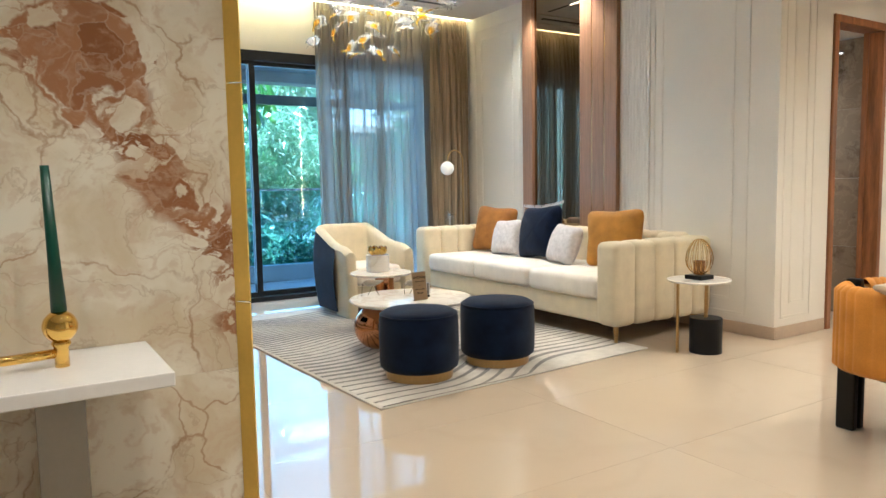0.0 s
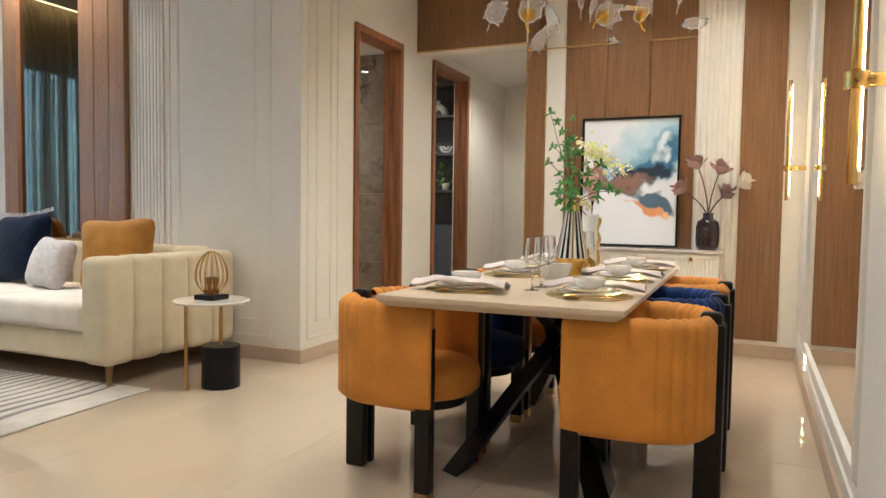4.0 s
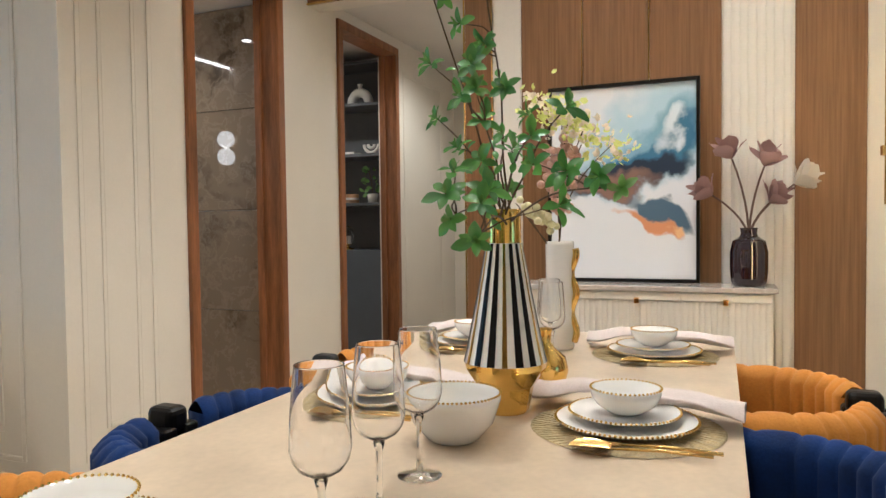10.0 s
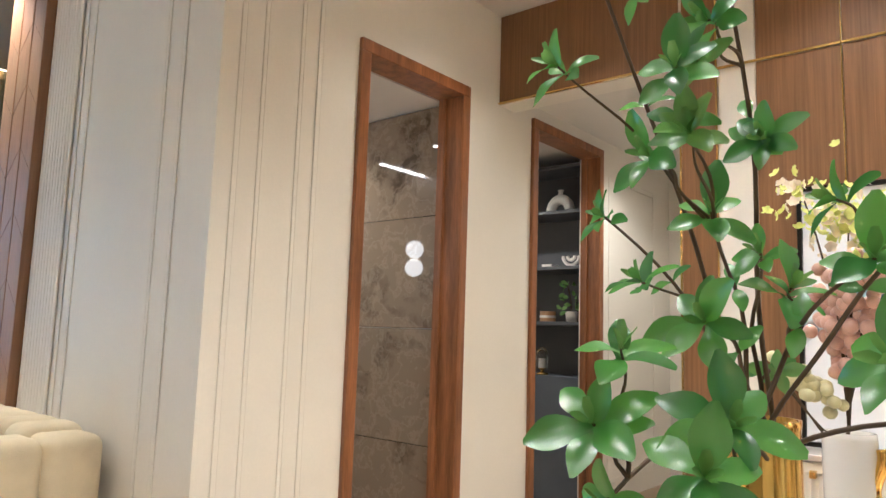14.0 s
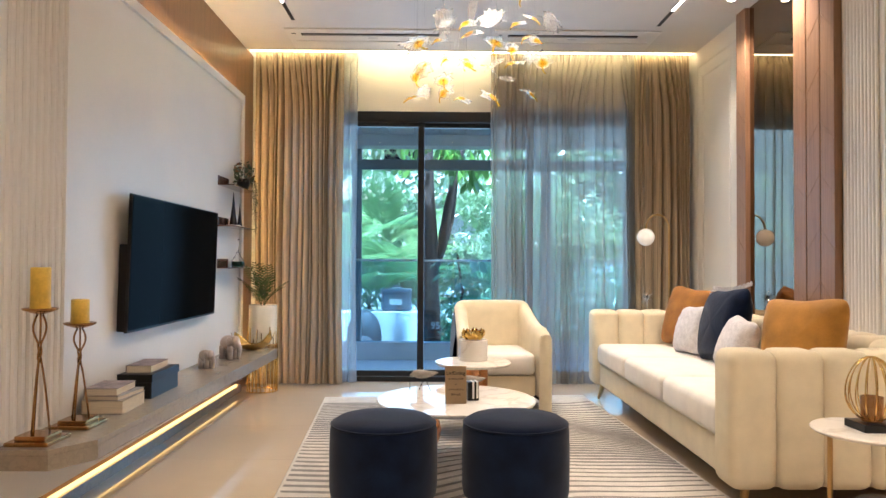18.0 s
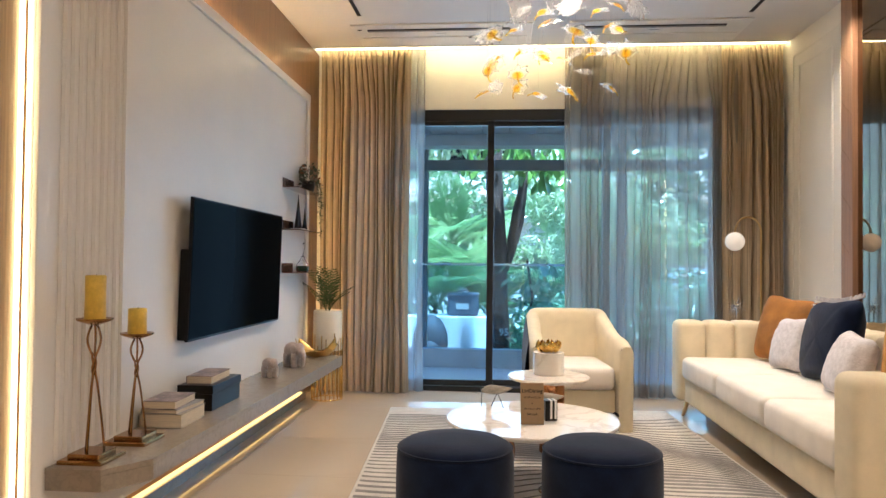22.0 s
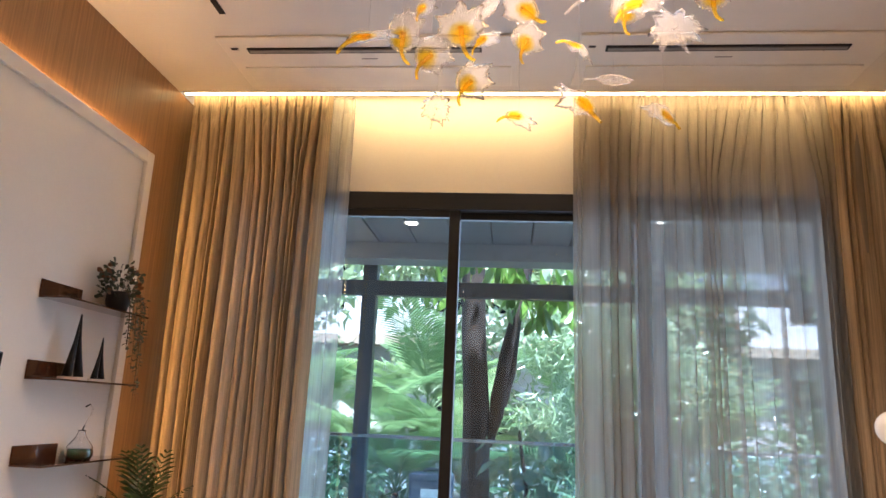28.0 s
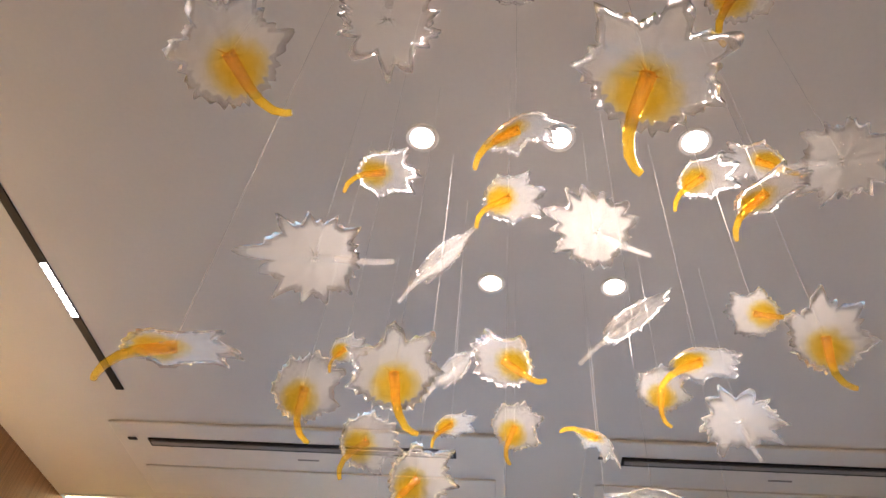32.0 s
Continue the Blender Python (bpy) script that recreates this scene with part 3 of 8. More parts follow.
# skirting
SKIRT = mat("beige_skirting", (0.50, 0.385, 0.275), 0.3, vary=0.05)
for i, (a, b, c, d) in enumerate(((SOFAX - 0.015, DOORY - 0.015, SOFAX, 7.36), (SOFAX, DOORY - 0.015, 6.45, DOORY), (7.24, DOORY - 0.015, FARX - 0.02, DOORY), (FARX - 0.016, MIRY, FARX, 2.58),
                                  (2.9, MIRY, FARX - 0.016, MIRY + 0.015), (7.64, DOORY - 0.015, 7.80, DOORY), (8.66, DOORY - 0.015, 9.78, DOORY))):
    structure("baseboard", box(a, b, 0, c, d, 0.09, 0.003), SKIRT, "beige stone skirting along the wall", "baseboard")


def moulding(x0, y0, z0, x1, y1, z1, w=0.035, t=0.005, name="trim", axis="x", face=-1):
    """A picture-frame moulding on a wall: four mitred strips with a stepped profile."""
    th = thing(name, 0, 0, 0, "white painted panel moulding on the wall", "moulding", kind="structure")
    if axis == "x":
        q = lambda u0, v0, u1, v1: (box(x0, u0, v0, x0 + face * t, u1, v1, 0.004) if face > 0 else box(x0 + face * t, u0, v0, x0, u1, v1, 0.004))
        a0, a1 = y0, y1
    else:
        q = lambda u0, v0, u1, v1: (box(u0, y0, v0, u1, y0 + face * t, v1, 0.004) if face > 0 else box(u0, y0 + face * t, v0, u1, y0, v1, 0.004))
        a0, a1 = x0, x1
    part("strip", q(a0, z0, a0 + w, z1), CREAM, th)
    part("strip", q(a1 - w, z0, a1, z1), CREAM, th)
    part("strip", q(a0 + w, z0, a1 - w, z0 + w), CREAM, th)
    part("strip", q(a0 + w, z1 - w, a1 - w, z1), CREAM, th)
    return th


# sofa wall: two nested mouldings on each side of the mirror feature
moulding(SOFAX, 6.46, 0.14, SOFAX, 7.28, 2.86, 0.022)
moulding(SOFAX, 6.58, 0.25, SOFAX, 7.16, 2.75, 0.018, 0.004)
moulding(SOFAX, 3.80, 0.14, SOFAX, 4.69, 2.86, 0.022)
moulding(SOFAX, 3.925, 0.25, SOFAX, 4.605, 2.75, 0.018, 0.004)
moulding(5.90, DOORY, 0.14, 6.275, DOORY, 2.86, 0.022, axis="y")
moulding(6.00, DOORY, 0.25, 6.185, DOORY, 2.75, 0.018, 0.004, axis="y")
moulding(8.75, DOORY, 0.2, 9.5, DOORY, 2.2, axis="y")
moulding(6.62, MIRY, 0.16, 7.36, MIRY, 2.64, axis="y", face=1)
moulding(6.70, MIRY, 0.25, 7.28, MIRY, 2.55, 0.02, 0.006, axis="y", face=1)
moulding(3.1, MIRY, 0.16, 6.5, MIRY, 0.25, 0.02, 0.012, axis="y", face=1)


def fluted(name, length, height, pitch, depth, label, axis, x, y, z):
    """An upright strip of rounded reeds."""
    n = max(2, int(length / pitch))
    def at(u, v):
        s = u * n
        d = depth * abs(math.sin(math.pi * s)) ** 0.6
        return ((x - d if axis == "x" else x + u * length), (y + u * length if axis == "x" else y + d), z + v * height)
    return structure(name, grid(n * 6 + 1, 2, at), WHITE, label, "wall panel")


fluted("fluted_panel", 0.32, 2.86, 0.032, 0.008, "white fluted strip beside the mirror feature", "x", SOFAX - 0.004, 4.72, 0.09)

# mirror feature behind the sofa
feature = thing("wall_feature", 0, 0, 0, "bronze mirror between rose wood panels behind the sofa", "wall panel")
part("mirror_pane", box(SOFAX - 0.016, 5.52, 0.09, SOFAX - 0.002, 6.20, CEIL - 0.002), BRONZEM, feature, "tinted bronze mirror")
part("wood_panel", box(SOFAX - 0.05, 6.205, 0.09, SOFAX - 0.002, 6.36, CEIL - 0.002, 0.003), ROSEV, feature)
for k, (a, b) in enumerate(((5.055, 5.20), (5.21, 5.355), (5.365, 5.515))):
    part("wood_panel", box(SOFAX - 0.05, a, 0.09, SOFAX - 0.002, b, CEIL - 0.002, 0.003), ROSEV, feature)
for yy in (5.205, 5.36):
    part("inlay", box(SOFAX - 0.045, yy - 0.003, 0.09, SOFAX - 0.004, yy + 0.003, CEIL - 0.004), BRASS, feature, "thin brass inlay line")

# doorway with a walnut frame, and the stone lined room behind it
def door_frame(x0, x1, top, depth, w=0.055, name="door_1"):
    th = thing(name, 0, 0, 0, "tall walnut door frame standing open", "door frame", kind="structure")
    part("jamb", box(x0, DOORY - 0.02, 0, x0 + w, DOORY + depth, top - w, 0.004), WALNUT, th)
    part("jamb", box(x1 - w, DOORY - 0.02, 0, x1, DOORY + depth, top - w, 0.004), WALNUT, th)
    part("head", box(x0, DOORY - 0.02, top - w, x1, DOORY + depth, top, 0.004), WALNUT, th)
    part("stop", box(x0 + w, DOORY + depth - 0.05, 0, x0 + w + 0.014, DOORY + depth - 0.01, top - w), WALNUT, th)
    part("stop", box(x1 - w - 0.014, DOORY + depth - 0.05, 0, x1 - w, DOORY + depth - 0.01, top - w), WALNUT, th)
    return th


door_frame(6.47, 7.215, 2.345, 0.14)
door_frame(7.80, 8.65, 2.345, 0.12, name="door_2")
stone_room = thing("stone_wall", 0, 0, 0, "polished grey brown stone tiles lining the small room", "wall", kind="structure")
for i in range(4):
    for j in range(2):
        part("tile", box(7.20, DOORY + 0.16 + j * 0.92, 0.003 + i * 0.57, 7.24, DOORY + 1.075 + j * 0.92, 0.57 + i * 0.57, 0.002, 1), STONE, stone_room)
structure("wall_small_room_back", box(5.98, 5.42, 0, 7.3, 5.5, 2.5), CREAM, "plain cream back wall of the small room", "wall")
structure("ceiling_small_room", box(5.98, DOORY + 0.15, 2.29, 7.3, 5.5, 2.4), CEILP, "low white ceiling of the small room", "ceiling")

# end wall cladding, from the passage to the mirror wall
def clad(name, y0, y1, z0, z1, material, label, t=0.012):
    return structure(name, box(FARX - t, y0, z0, FARX - 0.001, y1, z1, 0.002, 1), material, label, "wall panel")


clad("veneer_header", 2.605, DOORY - 0.004, 2.34, DCEIL - 0.004, BROWNV, "brown veneer header over the passage opening")
clad("veneer_strip", 2.44, 2.59, 0.1, DCEIL - 0.004, BROWNV, "brown veneer strip beside the passage")
clad("white_strip", 2.285, 2.435, 0.1, DCEIL - 0.004, WHITE, "white painted strip", 0.006)
for a, b in ((1.97, 2.28), (1.65, 1.966), (1.325, 1.646)):
    clad("veneer_panel", a, b, 0.1, 2.27, BROWNV, "brown veneer wall panel behind the painting")
    clad("veneer_panel", a, b, 2.282, DCEIL - 0.004, BROWNV, "brown veneer wall panel above a brass line")
fluted("fluted_panel", 0.29, DCEIL - 0.1, 0.034, 0.008, "white fluted strip on the end wall", "x", FARX - 0.003, 1.03, 0.1)
clad("veneer_panel", 0.74, 1.02, 0.12, DCEIL - 0.004, BROWNV, "brown veneer panel beside the mirror wall")
brassline = lambda y0, z0, y1, z1: structure("brass_trim", box(FARX - 0.018, y0, z0, FARX - 0.012, y1, z1), BRASS, "thin brass inlay on the end wall", "trim")
brassline(1.325, 2.271, 2.60, 2.281)
brassline(2.590, 0.1, 2.598, 2.33)
brassline(2.436, 0.1, 2.442, DCEIL - 0.01)
for yy in (1.967, 1.647):
    brassline(yy, 1.6, yy + 0.004, DCEIL - 0.01)
structure("brass_trim", box(FARX - 0.018, 2.6, 2.333, FARX - 0.004, DOORY - 0.002, 2.341), BRASS, "thin brass inlay under the header", "trim")

# tall mirror and near pilaster on the mirror wall
mirror = thing("wall_mirror_glass", 0, 0, 0, "tall frameless wall mirror with a slim white border", "mirror")
part("mirror_pane", box(4.32, MIRY + 0.004, 0.30, 6.44, MIRY + 0.014, 2.62), MIRROR, mirror)
part("border", box(6.44, MIRY + 0.002, 0.27, 6.47, MIRY + 0.026, 2.65, 0.004), WHITE, mirror)
part("border", box(4.29, MIRY + 0.002, 0.27, 4.32, MIRY + 0.026, 2.65, 0.004), WHITE, mirror)
part("border", box(4.32, MIRY + 0.002, 0.27, 6.44, MIRY + 0.026, 0.30, 0.004), WHITE, mirror)
part("border", box(4.32, MIRY + 0.002, 2.62, 6.44, MIRY + 0.026, 2.65, 0.004), WHITE, mirror)
pil = structure("pilaster", box(3.62, MIRY, 0, 4.2, MIRY + 0.02, 3.0, 0.003), WHITE, "white flat pilaster on the mirror wall", "pilaster")
fluted("fluted_panel", 0.5, 2.9, 0.034, 0.010, "white fluted strip on the pilaster", "y", 3.66, MIRY + 0.021, 0.1)

# ---------------------------------------------------------------- television wall
panel = thing("wall_panel_feature", 0, 0, 0, "raised white wall panel with a framed border and reeded strip", "wall panel")
PX = TVX + 0.04
part("panel_board", box(TVX + 0.012, 3.64, 0.10, PX, 7.06, 2.52, 0.002), WHITE, panel)
for a, b, c, d in ((3.64, 0.10, 3.70, 2.52), (7.0, 0.10, 7.06, 2.52), (3.70, 2.46, 7.0, 2.52)):
    part("border", box(PX, a, b, PX + 0.022, c, d, 0.004), WHITE, panel)
for k in range(9):
    yy = 3.80 + k * 0.052
    part("reed", tube([(PX, yy, 0.40), (PX, yy, 2.40)], 0.013, 6), WHITE, panel)
leds = thing("led_strip", 0, 0, 0, "warm light strips glowing from behind the wall panel", "strip light")
part("strip", box(TVX + 0.001, 3.616, 0.04, TVX + 0.010, 3.629, CEIL - 0.02), LED, leds)
part("strip", box(TVX + 0.001, 3.66, 2.525, TVX + 0.010, 7.05, 2.54), LEDSOFT, leds)
part("strip", box(TVX + 0.001, 7.07, 0.1, TVX + 0.010, 7.085, 2.52), LEDSOFT, leds)
part("strip", box(PX - 0.01, 3.66, 0.062, PX + 0.012, 6.95, 0.074), LEDLOW, leds)
structure("plinth", box(TVX, 3.64, 0, TVX + 0.055, 7.06, 0.055), LEDGEM, "low grey stone plinth below the wall panel", "plinth")

ledge = thing("wall_ledge", 0, 0, 0, "floating grey stone ledge with a chamfered end under the television", "shelf")
lv = [(PX + 0.001, 3.74), (2.05, 3.74), (2.16, 3.90), (2.20, 6.88), (PX + 0.001, 6.88)]
part("slab", prism(lv, 0.363, 0.385), LEDGEM, ledge)
part("apron", prism([(x, y + 0.002) if y < 4 else (x - 0.002 if x > 2 else x, y - 0.002) for x, y in lv], 0.305, 0.362), LEDGEM, ledge, "grey stone apron under the slab")

tv = thing("television", 1.905, 5.45, 1.08, "flat black wall mounted television switched off", "television")
tv.matrix_basis = pose(1.905, 5.45, 1.085, 0, 1.6, 0)
part("cabinet_back", box(-0.060, -0.70, -0.36, -0.012, 0.55, 0.10, 0.008), BLACK, tv)
part("bezel", box(-0.012, -0.715, -0.365, 0.006, 0.715, 0.365, 0.004), BLACK, tv)
part("screen", box(0.006, -0.708, -0.352, 0.0085, 0.708, 0.358), SCREEN, tv, "dark glossy screen glass")
part("badge", box(0.007, -0.035, -0.361, 0.0095, 0.022, -0.357), mat("grey_plastic_badge", (0.2, 0.2, 0.2), 0.5), tv, "small silver badge")
part("wall_bracket", box(-0.068, -0.2, -0.15, -0.060, 0.2, 0.15), BLACK, tv)

AMBER = mat("smoked_amber_acrylic", (0.085, 0.032, 0.014), 0.08, vary=0.1, coat=0.6)
for zz in (1.68, 1.365, 1.045):
    s = thing("wall_shelf", PX, 6.40, zz, "small smoked amber shelf fixed to the panel", "shelf", group="small wall shelves")
    part("shelf_board", box(0.001, 0.0, 0.0, 0.13, 0.62, 0.008, 0.003), AMBER, s)
    part("back_plate", box(0.001, 0.0, 0.008, 0.008, 0.27, 0.075, 0.003), AMBER, s)

# chevron joints in the rose wood panels behind the sofa
for a, b, flip in ((5.058, 5.197, 1), (5.213, 5.352, -1), (5.368, 5.512, 1), (6.208, 6.357, 1)):
    for k in range(9):
        z0 = 0.22 + k * 0.32
        za, zb = (z0, z0 + 0.13) if flip > 0 else (z0 + 0.13, z0)
        part("joint_line", tube([(SOFAX - 0.0502, a, za), (SOFAX - 0.0502, b, zb)], 0.0016, 4), BROWNV, feature)

# ---------------------------------------------------------------- window and curtains
win = thing("window_1", 0, 0, 0, "wide dark aluminium sliding balcony door", "sliding door", kind="structure")
WX0, WX1 = 2.02, 5.36
part("window_frame", box(WX0, WINY, 2.40, WX1, WINY + 0.12, 2.50, 0.004), ALU, win)
part("window_sill", box(WX0, WINY, 0.0, WX1, WINY + 0.12, 0.045, 0.004), ALU, win)
part("window_frame", box(WX0, WINY, 0.045, WX0 + 0.06, WINY + 0.12, 2.40, 0.004), ALU, win)
part("window_frame", box(WX1 - 0.06, WINY, 0.045, WX1, WINY + 0.12, 2.40, 0.004), ALU, win)
for k, (a, b, yy) in enumerate(((2.08, 3.39, 0.012), (3.33, 4.40, 0.06), (4.34, 5.30, 0.012))):
    sash = part("sash", box(a, WINY + yy, 0.05, a + 0.06, WINY + yy + 0.035, 2.40, 0.003), ALU, win)
    part("stile", box(b - 0.06, WINY + yy, 0.05, b, WINY + yy + 0.035, 2.40, 0.003), ALU, win)
    part("rail", box(a + 0.06, WINY + yy, 2.36, b - 0.06, WINY + yy + 0.035, 2.40), ALU, win)
    part("rail", box(a + 0.06, WINY + yy, 0.05, b - 0.06, WINY + yy + 0.035, 0.10), ALU, win)
    g = part("pane", box(a + 0.06, WINY + yy + 0.014, 0.10, b - 0.06, WINY + yy + 0.020, 2.36), GLASS, win)
    g.visible_shadow = False


def curtain(name, x0, x1, y, ztop, zbot, folds, depth, material, label, seed, cusp=1.0):
    """A pleated hanging cloth: pinch pleats at the head that open into uneven folds with narrow grooves."""
    rnd = random.Random(seed)
    ph = [rnd.uniform(-0.30, 0.30) for _ in range(folds + 2)]
    am = [rnd.uniform(0.25, 1.45) for _ in range(folds + 2)]
    lap = [rnd.uniform(-0.26, -0.06) for _ in range(folds)]
    wide = [rnd.uniform(0.3, 2.1) for _ in range(folds)]
    ends = [0.0]
    for q in wide:
        ends.append(ends[-1] + q / sum(wide))
    def at(u, v):
        low = 1 - v
        # fold number and place in it; folds differ in width below the even head
        s = u * folds
        k = int(min(s, folds - 1e-6))
        f = s - k
        even, odd = u, ends[k] * (1 - f) + ends[k + 1] * f
        soft = f * f * (3 - 2 * f)
        a = am[k] * (1 - soft) + am[k + 1] * soft
        p = ph[k] * (1 - soft) + ph[k + 1] * soft
        head = max(0.0, (v - 0.93) / 0.07)
        w = f + p * 0.5 * low * math.sin(math.pi * f)
        wave = 1 - 2 * abs(math.sin(math.pi * w)) ** (0.55 / cusp)
        spread = min(1.0, low * 6)
        x = x0 + (x1 - x0) * (even * (1 - spread) + odd * spread) + 0.014 * math.sin(5 * v + 9 * u) * low
        x += lap[k] * (x1 - x0) * (ends[k + 1] - ends[k]) * math.sin(2 * math.pi * f) * (0.6 + 0.4 * low + 0.5 * head)
        pinch = math.cos(4 * math.pi * s) * 0.35 * head
        yy = y + depth * wave * a * (0.55 + 0.45 * low ** 0.5) * (1 - 0.35 * head) + depth * pinch + 0.014 * noise.noise((u * 7, v * 3, seed))
        return (x, yy, zbot + (ztop - zbot) * v)
    th = thing(name, 0, 0, 0, label, "curtain")
    part("cloth", grid(folds * 14 + 1, 24, lambda u, v: at(u, 0.022 + 0.948 * v)), material, th, smooth=True)
    part("heading", grid(folds * 14 + 1, 4, lambda u, v: at(u, 0.97 + 0.03 * v)), material, th, "gathered pleat heading", smooth=True)
    part("hem", grid(folds * 14 + 1, 3, lambda u, v: at(u, 0.022 * v)), material, th, smooth=True)
    if cusp < 1:
        # the turned-up hem: a second layer of the same cloth
        part("hem_fold", grid(folds * 14 + 1, 3, lambda u, v: (at(u, 0.002 + 0.030 * v)[0], at(u, 0.002 + 0.030 * v)[1] - 0.003, at(u, 0.002 + 0.030 * v)[2])), material, th, smooth=True)
    return th


CT = CEIL + 0.02
c1 = curtain("drape", 1.86, 2.655, 7.405, CT, 0.012, 16, 0.060, DRAPE, "taupe linen drape gathered at one side of the balcony door", 3)
c2 = curtain("sheer_curtain", 2.60, 2.775, 7.465, CT, 0.012, 3, 0.028, WSHEER, "white sheer gathered beside the drape", 5, 0.6)
c3 = curtain("sheer_curtain", 4.02, 5.45, 7.43, CT, 0.012, 25, 0.050, SHEER, "taupe sheer curtain letting the garden show through", 8, 0.7)
c4 = curtain("drape", 5.30, 5.80, 7.40, CT, 0.012, 10, 0.056, DRAPE, "taupe linen drape hanging in the corner", 11)
c5 = curtain("sheer_curtain", 4.00, 4.30, 7.475, CT, 0.012, 7, 0.030, SHEER, "taupe sheer overlapping at the edge of the opening", 17, 0.7)
rail = thing("curtain_rail", 0, 0, 0, "white double curtain rail with gliders in the recess", "curtain rail")
part("track", box(TVX + 0.02, 7.39, CT + 0.02, SOFAX - 0.02, 7.41, CT + 0.035), PLASTIC, rail)
part("track", box(TVX + 0.02, 7.45, CT + 0.02, SOFAX - 0.02, 7.47, CT + 0.035), PLASTIC, rail)
cove = thing("cove_light", 0, 0, 0, "warm strip light above the curtains", "strip light")
part("lip", box(TVX + 0.02, 7.318, CEIL - 0.006, SOFAX - 0.02, 7.331, CEIL - 0.0005), PLASTIC, cove)
part("diffuser", box(TVX + 0.03, 7.332, CEIL - 0.010, SOFAX - 0.03, 7.350, CEIL + 0.04), LED, cove, "glowing edge of the strip")

# ---------------------------------------------------------------- rug
def rug():
    th = thing("rug", 3.76, 5.33, 0.0, "ivory rug with wavy grey ribs", "rug", rz=3.5)
    w, l = 2.12, 3.0
    part("rug_body", box(-w / 2, -l / 2, 0.0005, w / 2, l / 2, 0.010, 0.004, 1), mat("ivory_rug_pile", (0.64, 0.585, 0.50), 0.95, vary=0.08, scale=12, bump=0.8, bscale=220), th)
    bm = bmesh.new()
    n = 42
    for k in range(n):
        y0 = -l / 2 + 0.03 + k * (l - 0.06) / n
        def at(u, v, y0=y0, k=k):
            x = -w / 2 + 0.02 + u * (w - 0.04)
            yc = y0 + 0.10 * math.sin(x * 2.6 + 0.05 * k) + 0.045 * math.sin(x * 5.6 + k * 0.17) + 0.22 * math.sin(0.9 * x + 0.12 * k)
            wd = 0.013 + 0.008 * math.sin(x * 3.3 + k * 0.4)
            yy = max(-l / 2 + 0.012, min(l / 2 - 0.012, yc + (v - 0.5) * 2 * wd))
            return (x, yy, 0.0105 + 0.004 * math.sin(math.pi * v))
        grid(34, 3, at, bm)
    part("rib_pattern", bm, mat("grey_rug_pile", (0.30, 0.275, 0.25), 0.95, vary=0.12, scale=14, bump=0.8, bscale=220), th, "raised grey wavy ribs")
    return th


rug()

# ---------------------------------------------------------------- sofa
def channel_block(x0, y0, z0, x1, y1, z1, n, axis, r, bulge, bm=None):
    """An upholstered block sewn into n upright channels along axis, with round edges."""
    own = bm or bmesh.new()
    for k in range(n):
        if axis == "x":
            a, b = x0 + (x1 - x0) * k / n, x0 + (x1 - x0) * (k + 1) / n
            box(a - bulge, y0, z0, b + bulge, y1, z1, r, 4, own)
        else:
            a, b = y0 + (y1 - y0) * k / n, y0 + (y1 - y0) * (k + 1) / n
            box(x0, a - bulge, z0, x1, b + bulge, z1, r, 4, own)
    return own


def sofa():
    th = thing("sofa", 4.78, 4.05, 0.0, "cream three seater sofa with channelled arms and back", "sofa")
    W, D = 2.80, 1.02
    part("base", box(0.03, 0.06, 0.13, D, W - 0.06, 0.31, 0.02), CREAMF, th)
    for k in range(5):
        a, b = -0.02 + D * k / 5 - 0.004, -0.02 + D * (k + 1) / 5 + 0.004
        part("arm_channel", box(a, 0.0, 0.13, b, 0.21, 0.725, 0.05, 5), CREAMF, th, smooth=True)
        part("arm_channel", box(a, W - 0.21, 0.13, b, W, 0.725, 0.05, 5), CREAMF, th, smooth=True)
    for k in range(13):
        a, b = 0.2 + (W - 0.4) * k / 13 - 0.004, 0.2 + (W - 0.4) * (k + 1) / 13 + 0.004
        part("back_channel", box(D - 0.24, a, 0.28, D, b, 0.745, 0.055, 5), CREAMF, th, smooth=True)
    sw = (W - 0.42) / 3
    for k in range(3):
        part("seat_cushion", box(0.0, 0.212 + k * sw, 0.30, D - 0.23, 0.208 + (k + 1) * sw, 0.465, 0.045, 5), SEATF, th, "ivory seat cushion", smooth=True)
    for x, y in ((0.08, 0.10), (0.08, W - 0.10), (D - 0.1, 0.10), (D - 0.1, W - 0.10)):
        s = 0.03 if y < 1 else -0.03
        part("leg", tube([(x, y, 0.13), (x - 0.03, y - s, 0.0)], 0.022, 8, taper=0.5), OLDBRASS, th, "slanted brass leg")
    return th


sofa()


